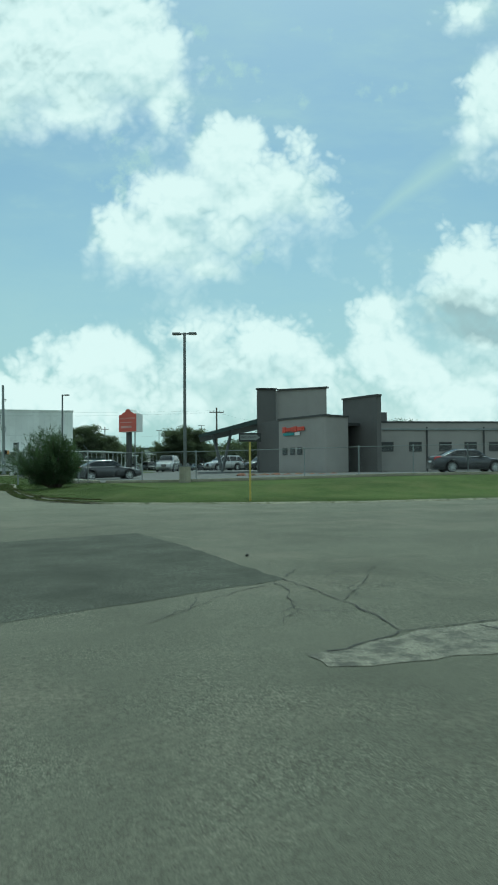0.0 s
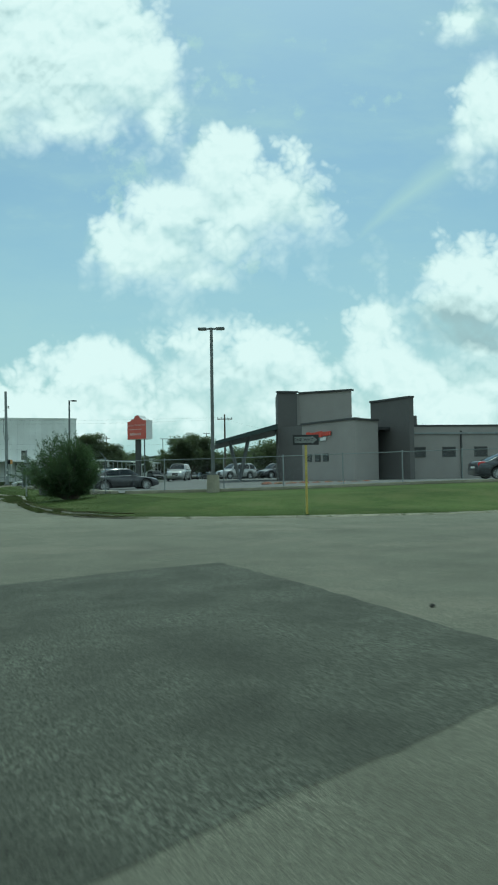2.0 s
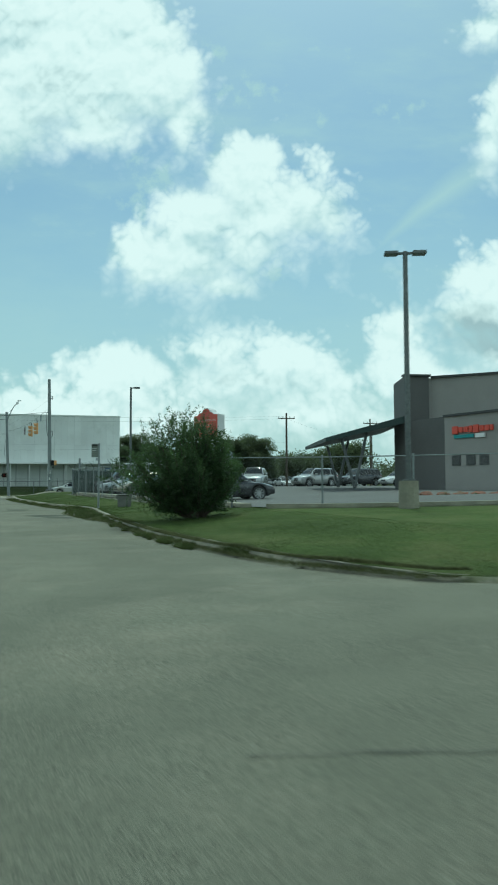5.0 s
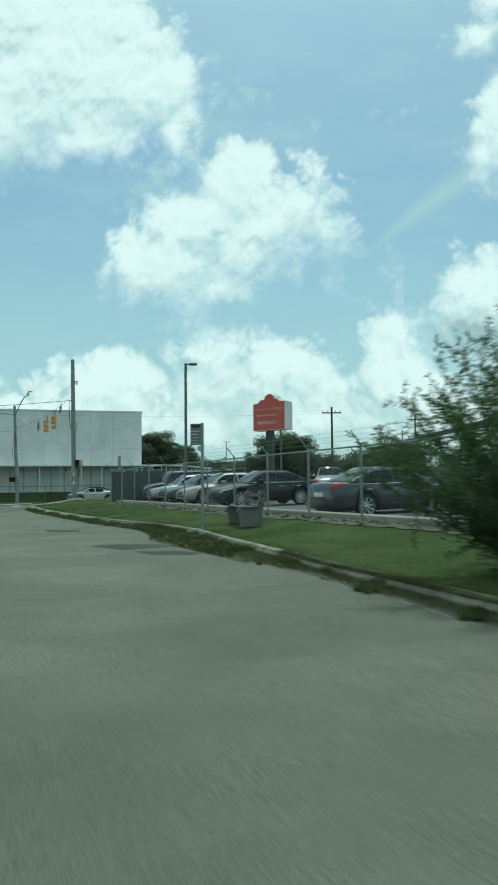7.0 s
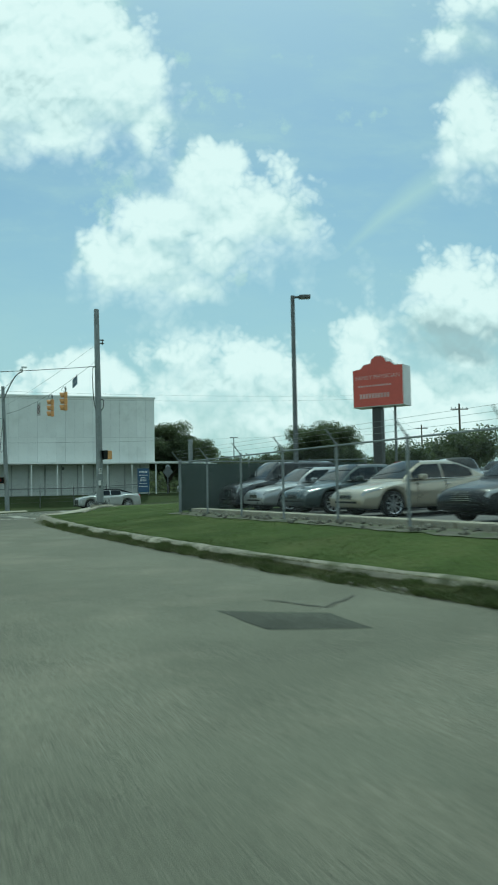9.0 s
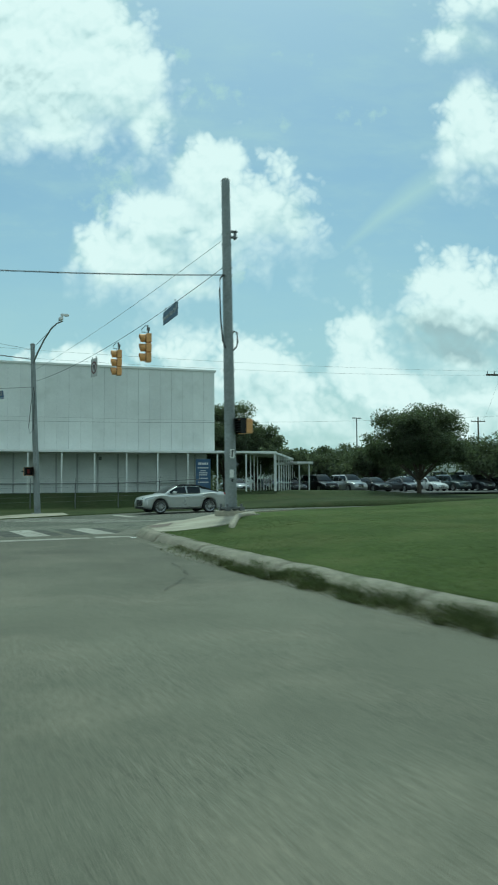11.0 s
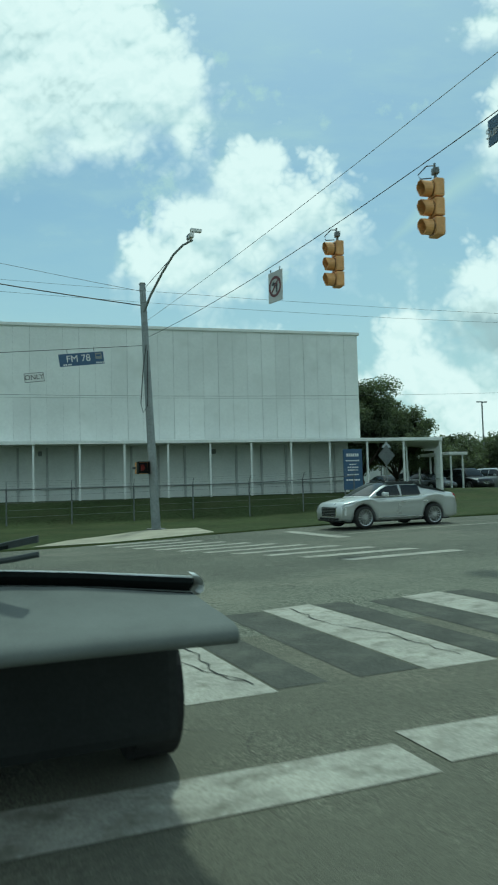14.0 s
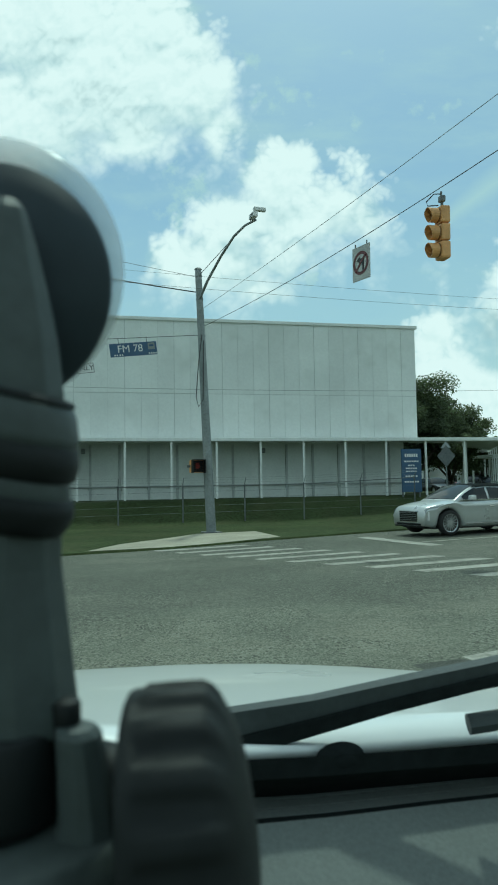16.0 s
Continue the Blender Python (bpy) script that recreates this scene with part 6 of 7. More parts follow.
    bm = box(B(), -.008, .12, -hw * .30, hw * .30, .46, tab(s["belt"], .1) - .08, .03)
    part("grille", bm, MAT["black"], c)
    bm = B()
    for k in range(5):
        box(bm, -.016, .0, -hw * .29, hw * .29, .48 + k * .042, .492 + k * .042)
    part("grille_bar", bm, MAT["chrome"], c)
    bm = box(B(), -.008, .2, -hw * .55, hw * .55, .36, .42, .02)
    part("bumper_intake", bm, MAT["black"], c)
    part("number_plate", box(B(), L - .01, L + .01, -.26, .26, .62, .74, .004), MAT["white"], c)
    return c


PAINT = {
    "white_pearl": paint("pearl_white_paint", (.56, .575, .565), .45),
    "silver": paint("silver_paint", (.42, .43, .43), .6),
    "beige": paint("beige_paint", (.46, .42, .33), .5),
    "black": paint("black_paint", (.009, .010, .011), 0, .15, .3),
    "charcoal": paint("charcoal_paint", (.05, .052, .058), .5),
    "green": paint("dark_green_paint", (.05, .07, .07), .4),
    "white": paint("white_car_paint", (.68, .69, .68), .0),
    "red": paint("dark_red_paint", (.20, .03, .03), .3),
}

saloon_at = pose(10.62, 93.25, (road_z(11.25, 92.4) + road_z(14, 92.5)) / 2 + .012, 0, 0, 2) @ Matrix.Scale(.95, 4)
car("saloon", PAINT["white_pearl"], "pearl white four-door saloon with multi-spoke wheels waiting at the crossing", saloon_at)
LOTC = [("sedan", "black", "black compact sedan parked nose to the fence", 9.15, 55.0, 0), ("sedan", "beige", "pale beige sedan parked nose to the fence", 9.2, 59.0, 0), ("sedan", "green", "dark grey-green sedan parked nose to the fence", 9.25, 61.7, 0), ("sedan", "silver", "silver sedan parked nose to the fence", 9.3, 64.2, 0), ("suv", "charcoal", "dark grey crossover parked nose to the fence", 9.4, 66.3, 0), ("sedan", "charcoal", "charcoal sedan parked with its tail to the fence", 13.5, 46.4, 180)]
for kind, col, lab, x, y, turn in LOTC:
    zc_ = (LOT_Z(x + .9, y) + LOT_Z(x + 3.5, y)) / 2 if turn == 0 else (LOT_Z(x - .9, y) + LOT_Z(x - 3.5, y)) / 2
    car(kind, PAINT[col], lab, pose(x + (.25 if turn == 0 else 0), y, zc_ - .01, 0, math.degrees(-math.atan2(LOT_Z(x + 3.5, y) - LOT_Z(x + .9, y), 2.6)) * (1 if turn == 0 else -1), turn) @ Matrix.Scale(.935, 4), "cars parked along the fence")
FAR = [("suv", "silver", "silver sport utility car in the parking lot", 30.2, 76.0, 10), ("suv", "charcoal", "dark sport utility car in the parking lot", 35.5, 76.5, 10), ("sedan", "white", "white sedan in the parking lot", 38.8, 74.5, 10), ("suv", "silver", "silver crossover in the parking lot", 22.6, 68.8, 60), ("sedan", "charcoal", "dark sedan parked behind the fence", 33.0, 33.5, 160)]
for kind, col, lab, x, y, turn in FAR:
    car(kind, PAINT[col], lab, pose(x, y, LOT_Z(x, y) + .01, 0, 0, turn), "cars in the parking lot")
first = {}
rnd = random.Random(5)
for i in range(18):
    kind = ("sedan", "suv", "suv", "sedan", "sedan")[i % 5]
    col = ("charcoal", "black", "silver", "black", "charcoal", "white", "green")[i % 7]
    x, y = 33 + (i % 9) * 3.3 + rnd.uniform(-.3, .3), 116 + (i // 9) * 11
    at = pose(x, y, .42, 0, 0, 88 + rnd.uniform(-3, 3))
    if (kind, col) in first:
        copy_thing(first[kind, col], at)
    else:
        first[kind, col] = car(kind, PAINT[col], {"charcoal": "dark grey", "white": "white", "silver": "silver", "black": "black", "green": "dark green"}[col] + " car in the far parking lot", at, "cars in the far parking lot")
bm = box(B(), 29.6, 75, 110.5, 134, .30, .41, .02)
solid("parking_lot", bm, MAT["lot"], "grey asphalt parking lot beyond the cross road", "parking lot", kind="structure")
truck = thing("box_truck", "white box truck far off in the parking lot", "truck", at=pose(41, 131, .42, 0, 0, 80))
part("cargo_box", box(B(), 0, 5, -1.1, 1.1, .9, 3.2, .04), MAT["white"], truck)
part("cab", box(B(), -1.6, -.05, -1.0, 1.0, .5, 2.3, .15), MAT["white"], truck)
part("windscreen", box(B(), -1.62, -1.2, -.85, .85, 1.4, 2.1, .05), MAT["glass_dark"], truck)
for x in (-.9, 3.8):
    for y in (-1.0, 1.0):
        part("wheel", rod(B(), (x, y - .12, .42), (x, y + .12, .42), .42, .42, 16), MAT["tyre"], truck)

# ---- trees, bush, woods, grass ----


def leaf_cloud(centres, count, size, seed, squash=.7, up=0.0):
    """Many small leaf quads spread through clumps; (x, y, z, radius) each."""
    rng = np.random.default_rng(seed)
    cs = np.array(centres)
    wts = cs[:, 3] ** 2
    pick = rng.choice(len(cs), count, p=wts / wts.sum())
    d = rng.normal(size=(count, 3))
    d /= np.linalg.norm(d, axis=1)[:, None]
    rad = rng.uniform(.15, 1.5, count) ** .75
    p = cs[pick, :3] + d * (rad * cs[pick, 3])[:, None] * np.array([1, 1, squash])
    n = rng.normal(size=(count, 3)) + d * .8 + np.array([0, 0, up])
    n /= np.linalg.norm(n, axis=1)[:, None]
    a = np.cross(n, rng.normal(size=(count, 3)))
    a /= np.linalg.norm(a, axis=1)[:, None]
    b = np.cross(n, a)
    s = size * rng.uniform(.6, 1.4, count)[:, None]
    v = np.stack([p - a * s, p - b * s * .45, p + a * s, p + b * s * .45], 1).reshape(-1, 3)
    f = np.arange(count * 4).reshape(-1, 4)
    me = bpy.data.meshes.new("crown")
    me.from_pydata(v.tolist(), [], f.tolist())
    return me


def tree(x, y, z, height, radius, seed, label, leaves=7000, size=.16, trunk=.22, low=.22):
    rnd = random.Random(seed)
    t = thing("tree", label, "tree", at=pose(x, y, z))
    bm = B()
    fork = height * low
    tube(bm, [(0, 0, -.2), (.05, .02, fork * .5), (.0, .05, fork)], trunk, 8, .8)
    clumps = []
    limbs = 9
    for i in range(limbs):
        a = 2 * math.pi * i / limbs + rnd.uniform(-.3, .3)
        el = rnd.uniform(.25, 1.25)
        ln = rnd.uniform(.75, 1.0)
        tip = Vector((math.cos(a) * math.cos(el) * radius * ln, math.sin(a) * math.cos(el) * radius * ln, fork + (height - fork) * (.25 + .62 * math.sin(el)) * ln))
        mid = tip * .5 + Vector((0, 0, fork * .5))
        tube(bm, [(0, 0, fork * .95), mid, tip], trunk * .45, 6, .3)
        for k in range(17):
            q = mid.lerp(tip, rnd.uniform(.1, 1.22)) + Vector((rnd.uniform(-1, 1), rnd.uniform(-1, 1), rnd.uniform(-.6, .9))) * radius * .30
            clumps.append((*q, radius * rnd.uniform(.08, .24)))
    for i in range(26):
        clumps.append((rnd.uniform(-.6, .6) * radius, rnd.uniform(-.6, .6) * radius, lerp(fork + .3, height, rnd.uniform(.25, .92)), radius * rnd.uniform(.2, .34)))
    part("trunk", bm, MAT["bark"], t, smooth=True)
    me = leaf_cloud(clumps, leaves, size, seed)
    me.materials.append(MAT["leaf"])
    ob = new("crown", me)
    ob.parent = t
    tagged(ob, "dense dark green crown")
    return t


tree(38.0, 105.6, north_z(38, 105.6), 7.1, 3.4, 11, "broad dark green oak beside the cross road", 90000, .085, .24, .15)
tree(24.6, 114.0, .6, 7.3, 2.8, 12, "dark green tree behind the warehouse corner", 70000, .085, .2, .15)
tree(28.0, 115.0, .6, 5.9, 2.7, 13, "smaller dark green tree behind the warehouse corner", 50000, .085, .18, .15)
tree(36.5, 138, .5, 5.2, 3.8, 14, "dark green tree at the far parking lot", 14000, .16)
tree(50, 128, .5, 4.9, 3.6, 15, "small round dark green tree in the far parking lot", 14000, .15)
tree(58, 118, .5, 5.7, 4.2, 16, "dark green tree in the far parking lot", 14000, .15)
tree(70, 92, .9, 7.0, 4.5, 17, "dark green tree behind the clinic", 12000, .16)
tree(47, 95, .7, 5.5, 3.6, 18, "dark green tree behind the parking lot", 14000, .14)
tree(60, 86, .9, 6.0, 4.0, 19, "dark green tree behind the clinic", 10000, .16)
tree(34.2, 120, .5, 4.1, 2.2, 20, "low dark green tree by the far parking lot", 10000, .13)

tree(43.5, 130, .5, 4.7, 3.8, 22, "dark green tree before the far store", 14000, .16)
tree(53, 139, .5, 5.3, 4.6, 23, "dark green tree before the far store", 14000, .17)
tree(64, 142, .5, 6.2, 5.4, 24, "dark green tree before the far store", 14000, .17)

# feathery bush on the verge
bush = thing("bush", "large feathery dark green bush on the grass verge", "bush", at=pose(6.1, 35.3, east_z(6.1, 35.3)))
rnd = random.Random(21)
bm = B()
at_, along_ = [], []
for i in range(120):
    a = rnd.uniform(0, 2 * math.pi)
    lean = rnd.uniform(.0, 1.0) ** .6
    reach = 1.80 * lean * rnd.uniform(.8, 1.12) * (1 + .40 * math.cos(a - 2.28))
    ln = 2.72 * math.sqrt(max(.04, 1 - (.90 * lean) ** 2)) * rnd.uniform(.82, 1.06)
    inner = .28 * lean
    pts = [Vector((math.cos(a) * (inner + (reach - inner) * f), math.sin(a) * (inner + (reach - inner) * f), .03 + ln * f ** (1 + .25 * lean))) for f in (0, .33, .66, 1.0)]
    tube(bm, pts, .016, 5, .25)
    for k in range(34):
        # side shoots point up and outwards and carry small leaves
        f = rnd.uniform(.10, .98)
        j = min(2, int(f * 3))
        p = pts[j].lerp(pts[j + 1], f * 3 - j)
        d = ((pts[j + 1] - pts[j]).normalized() * rnd.uniform(.5, 1.1) + Vector((rnd.gauss(0, .55), rnd.gauss(0, .55), rnd.gauss(.05, .4)))).normalized()
        for q in range(max(10, int(40 * (1.15 - .55 * f)))):
            at_.append(p + d * (rnd.random() * (.62 - .30 * f)))
            along_.append(d)
tagged(part("brushwood", bm, MAT["bark"], bush), kind="stuff")
rng = np.random.default_rng(4)
at_, along_ = np.array(at_), np.array(along_)
n = len(at_)
d = along_ * .7 + rng.normal(0, .55, (n, 3))
d /= np.linalg.norm(d, axis=1)[:, None]
b = np.cross(d, rng.normal(size=(n, 3)))
b /= np.linalg.norm(b, axis=1)[:, None]
s = .030 * rng.uniform(.6, 1.4, n)[:, None]
at_ += rng.normal(0, .012, (n, 3))
at_[:, 2] = np.maximum(at_[:, 2], .04)
me = bpy.data.meshes.new("foliage")
me.from_pydata(np.stack([at_, at_ + d * s - b * s * .30, at_ + d * s * 2, at_ + d * s + b * s * .30], 1).reshape(-1, 3).tolist(), [], np.arange(n * 4).reshape(-1, 4).tolist())
me.materials.append(MAT["leaf_bush"])
ob = new("foliage", me)
ob.parent = bush

# far woods, one belt of clumps
rnd = random.Random(31)
clumps = []
for i in range(260):
    a = radians(rnd.uniform(-8, 62))
    d = rnd.uniform(165, 300)
    hgt = rnd.uniform(3.5, 8.5) * (d / 200) * (.75 + .5 * noise.noise((a * 9, 0, 3)))
    for k in range(3):
        clumps.append((math.sin(a) * d + rnd.uniform(-3, 3), math.cos(a) * d + rnd.uniform(-3, 3), hgt * (.25 + .27 * k), rnd.uniform(2.4, 4.2)))
me = leaf_cloud(clumps, 90000, .42, 8, .8)
me.materials.append(MAT["woods"])
tagged(new("woods", me), "distant belt of dark green trees", "trees", kind="stuff")


def grass_field(name, spots_, count, hgt, seed, label, mat="blade", wide=1.0):
    """Upright blades; spots_(rng, n) gives plan points and heights of the ground."""
    rng = np.random.default_rng(seed)
    x, y, z = spots_(rng, count)
    n = len(x)
    a = rng.uniform(0, 2 * np.pi, n)
    h = hgt * rng.uniform(.5, 1.3, n) * np.array([1 + .6 * noise.noise((q * .7, p * .7, 9)) for p, q in zip(x, y)])
    w = (.0018 + .0028 * rng.random(n)) * wide
    lx, ly = rng.normal(0, .9, n) * h, rng.normal(0, .9, n) * h
    v = np.empty((n, 3, 3))
    v[:, 0] = np.stack([x - np.cos(a) * w, y - np.sin(a) * w, z], 1)
    v[:, 1] = np.stack([x + np.cos(a) * w, y + np.sin(a) * w, z], 1)
    v[:, 2] = np.stack([x + lx, y + ly, z + h], 1)
    me = bpy.data.meshes.new(name)
    me.from_pydata(v.reshape(-1, 3).tolist(), [], np.arange(n * 3).reshape(-1, 3).tolist())
    me.materials.append(MAT[mat])
    return tagged(new(name, me), label, "grass", kind="stuff")


def verge_spots(rng, n):
    y = rng.uniform(20.2, 80, n)
    k = np.array([kerb_x(q) for q in y])
    x = k + .17 + rng.random(n) ** 1.7 * np.where(y < 67, 4.4, 12)
    ok = ~((y > 75.5 + .42 * np.maximum(0, x - 6.9)) & (x < 16)) & ~((y < 30) & (x > 24))
    x, y = x[ok], y[ok]
    z = np.array([east_z(p, q) for p, q in zip(x, y)])
    return x, y, z - .005


def edge_spots(rng, n):
    y = rng.uniform(24, 73, n)
    k = np.array([kerb_x(q) for q in y])
    far_ = np.clip((y - 54) / 8, 0, 1)
    reach = np.array([tab(DIRT, q) for q in y])
    x = k - .015 + .13 * (y < 40) - .03 * far_ - np.mod(rng.exponential(.38, n), 1.05) * reach
    keep = (np.array([noise.noise((q * .9, 0, 2)) for q in y]) > -.75) & (rng.random(n) > .85 * np.clip((y - 58) / 13, 0, 1))
    return x[keep], y[keep], np.array([road_z(p, q) for p, q in zip(x[keep], y[keep])]) + np.where(x[keep] > k[keep] - .02, .14, np.clip(.07 * (1 - (k[keep] - x[keep]) / .5), 0, .07))


grass_field("grass", verge_spots, 420000, .018, 41, "mown green grass on the verge and lawn")
def clump_spots(rng, n):
    y = rng.uniform(27, 70, n)
    k, reach = np.array([kerb_x(q) for q in y]), np.array([tab(DIRT, q) for q in y])
    x = k - .02 - rng.random(n) * reach * .95
    keep = np.array([noise.noise((p * 3.2, q * 1.6, 6)) + .5 * noise.noise((p * 9, q * 7, 1)) for p, q in zip(x, y)]) > np.where(y < 41, .34, .02)
    x, y, k, reach = x[keep], y[keep], k[keep], reach[keep]
    return x, y, np.array([road_z(p, q) for p, q in zip(x, y)]) + .10 * np.clip(1 - (k - x) / reach, 0, 1) ** 2


grass_field("weeds", edge_spots, 200000, .045, 42, "rough weeds growing over the kerb", "weed", 1.3)
grass_field("weeds", clump_spots, 110000, .085, 43, "ragged clumps of weeds in the gutter dirt", "gutter_weed", 2.0)
rnd = random.Random(78)
bm = B()
for k in range(110):
    y = rnd.uniform(36, 56)
    x = kerb_x(y) - rnd.uniform(.0, 1.0) * tab(DIRT, y)
    r = rnd.uniform(.010, .034)
    res = bmesh.ops.create_icosphere(bm, subdivisions=1, radius=r, matrix=pose(x, y, road_z(x, y) + .03 + r * .3, rnd.uniform(0, 90), rnd.uniform(0, 90), 0))
    for v in res["verts"]:
        v.co += Vector((rnd.uniform(-.4, .4), rnd.uniform(-.4, .4), rnd.uniform(-.3, .2))) * r
solid("rubble", bm, MAT["kerb_clean"], "chips of broken concrete lying in the gutter", "stones", kind="stuff")

# ---- the white car that has stopped past the crossing, with its dashboard and a phone mount ----
SEAT = pose(-.40, 76.20, 1.232, 93.63, 1.0, -20.45)


def cab(x, y, d):
    """A place in front of the seat: x to the right, y down, in thousandths of the distance d ahead."""
    return SEAT @ Vector((x / 1000 * d, -y / 1000 * d, -d))


def skin(bm, rows, thick=0.0):
    g = [[bm.verts.new(p) for p in r] for r in rows]
    for A, C in zip(g, g[1:]):
        for i in range(len(A) - 1):
            bm.faces.new((A[i], A[i + 1], C[i + 1], C[i]))
    if thick:
        ext = bmesh.ops.extrude_face_region(bm, geom=bm.faces[:])
        for v in ext["geom"]:
            if isinstance(v, bmesh.types.BMVert):
                v.co.z -= thick
    bmesh.ops.recalc_face_normals(bm, faces=bm.faces[:])
    return bm


own = thing("car", "front of a white car with hood, wipers and grey dashboard", "car")
HOOD = paint("white_hood_paint", (.72, .74, .73), 0)
DASH = surface("grey_dashboard", (.150, .163, .155), .85, spec=.12, grain=(200, .10), stain=(6, .12), bump=.12, bump_scale=400)
# wiper black lifted to grey, standing in for haze of the unbuilt windscreen
WIPER = surface("satin_wiper_metal", (.040, .048, .048), .55, spec=.4, grain=(120, .15), stain=(12, .15), bump=.1, bump_scale=300)
XW = [-1.02 + 1.92 * k / 16 for k in range(17)]
BACK = SEAT.inverted()
EDGE = [(-720, 352), (-500, 335), (-235, 318), (-100, 311), (0, 309), (120, 312), (200, 317), (290, 323), (350, 330), (430, 345), (520, 372), (620, 410)]
REAR = [(-720, 430), (-235, 428), (0, 431), (350, 405), (620, 395)]


def seen(X, Y, table):
    """The place at plan X, Y whose height follows a table of sight lines from the seat."""
    z = .9
    for _ in range(12):
        v = BACK @ Vector((X, Y, z))
        d = max(.1, -v.z)
        want = tab(table, 1000 * v.x / d)
        z -= (want - 1000 * -v.y / d) / 1000 * d
    return Vector((X, Y, z))


def bow(X, k):
    return -k * ((X + .06) / .96) ** 2


rows = []
for f in (0, .05, .12, .25, .4, .55, .7, .85, 1):
    row = []
    for X in XW:
        front = seen(X, 78. + bow(X, .16), EDGE)
        rear = seen(X, 76.91 + bow(X, .06), REAR)
        p = front.lerp(rear, f)
        p.z += .018 * math.sin(min(1, f * 1.6) * math.pi / 2) * (1 - f)
        row.append(p)
    rows.append(row)
hood = rows
part("hood", skin(B(), rows, .012), HOOD, own, "glossy white hood", True)
chin = [[Vector((p.x * k, p.y + dy, p.z + dz if zz is None else zz)) for p in rows[0]] for k, dy, dz, zz in ((1, .006, -.003, None), (.995, .05, -.03, None), (.99, .09, -.12, None), (.98, .11, 0, .50), (.97, .10, 0, .34), (.96, .04, 0, .20))]
part("front_bumper", skin(B(), chin), HOOD, own, smooth=True)
for i, sg in ((0, -1), (-1, 1)):
    line = [r[i] for r in rows] + [Vector((rows[-1][i].x, y, rows[-1][i].z + .01)) for y in (76.92,)]
    fl = []
    for p in line:
        d = abs(p.y - 77.35)
        low = .22 if d > .37 else .33 + math.sqrt(max(0, .37 ** 2 - d * d))
        if p.y < 77.25:
            low = max(low, p.z - .08)
        fl.append([p + Vector((sg * o, 0, 0)) if zz is None else Vector((p.x + sg * o, p.y, lerp(low, p.z, zz))) for o, zz in ((.004, None), (.03, .93), (.045, .75), (.05, .4), (.045, .15), (.03, 0))])
    part("fender", skin(B(), fl), HOOD, own, smooth=True)
    wh = new("wheel")
    wh.parent = own
    x = rows[4][i].x - sg * .09
    part("tyre", rod(B(), (x - .1, 77.35, .32), (x + .1, 77.35, .32), .32, .32, 28), MAT["tyre"], wh)
    part("rim", rod(B(), (x - .105, 77.35, .32), (x + .105, 77.35, .32), .2, .2, 20), MAT["rim"], wh)
part("inner_shell", box(B(), -.98, .86, 76.92, 77.8, .18, .64, .05), MAT["black"], own)


def band(name, y_far, t_far, y_near, t_near, mat, thick=.012, label=""):
    bm = skin(B(), [[seen(X, y_far + bow(X, .05), t_far) for X in XW], [seen(X, y_near + bow(X, .04), t_near) for X in XW]], thick)
    return part(name, bm, mat, own, label)


def sight(a, b, c):
    return [(-720, a + 6), (0, a), (350, b), (620, c)]


band("hood_seal", 77.107, sight(431, 405.5, 395), 77.102, sight(435.5, 408.5, 398), MAT["cowl_black"], .004)
band("hood_lip", 77.10, sight(436, 409, 398.5), 77.085, sight(444.5, 416, 404), HOOD, .004)
band("cowl", 76.88, sight(446, 421, 409), 76.96, sight(484, 452, 436), MAT["cowl_black"], .02, "black plastic cowl")
band("window_ledge", 76.955, sight(485, 453, 437), 76.93, sight(504, 469, 450), DASH)
band("window_ledge", 76.928, sight(505, 470, 451), 76.91, sight(517, 479, 459), DASH)
band("window_ledge", 76.908, sight(518, 480, 460), 76.89, sight(530, 489, 467), DASH)
band("ledge_seam", 76.888, sight(531, 489, 467), 76.88, sight(537, 494, 471), MAT["cowl_black"], .012)
far_row = [seen(X, 76.878 + bow(X, .04), sight(538, 495, 472)) for X in XW]
zd = min(p.z for p in far_row)
rows = [far_row] + [[Vector((p.x, p.y - dy, lerp(p.z, zd - .02, t) - dz)) for p in far_row] for dy, t, dz in ((.08, .35, .0), (.2, .8, .004), (.34, 1, .010), (.46, 1, .022), (.50, 1, .04), (.51, 1, .065), (.49, 1, .09), (.36, 1, .11))]
part("dashboard", skin(B(), rows), DASH, own, "grained grey dashboard top", True)
# wipers
bm = B()
for (xa, ta, ba), (xb, tb, bb) in zip(((-35, 380, 447), (90, 361, 409), (200, 337, 376), (320, 312, 345), (420, 290, 325)), ((90, 361, 409), (200, 337, 376), (320, 312, 345), (420, 290, 325), (560, 262, 296))):
    q = [cab(xa, ta, .765), cab(xb, tb, .765), cab(xb, bb, .765), cab(xa, ba, .765)]
    lo = [bm.verts.new(p) for p in q]
    hi = [bm.verts.new(p + SEAT.to_3x3() @ Vector((0, 0, -.02))) for p in q]
    for i in range(4):
        bm.faces.new((lo[i], lo[(i + 1) % 4], hi[(i + 1) % 4], hi[i]))
    bm.faces.new(lo), bm.faces.new(hi[::-1])
bmesh.ops.remove_doubles(bm, verts=bm.verts[:], dist=.0004)
bmesh.ops.recalc_face_normals(bm, faces=bm.faces[:])
wiper = part("wiper", bm, WIPER, own, "black wiper arm lying on the glass")
bm = B()
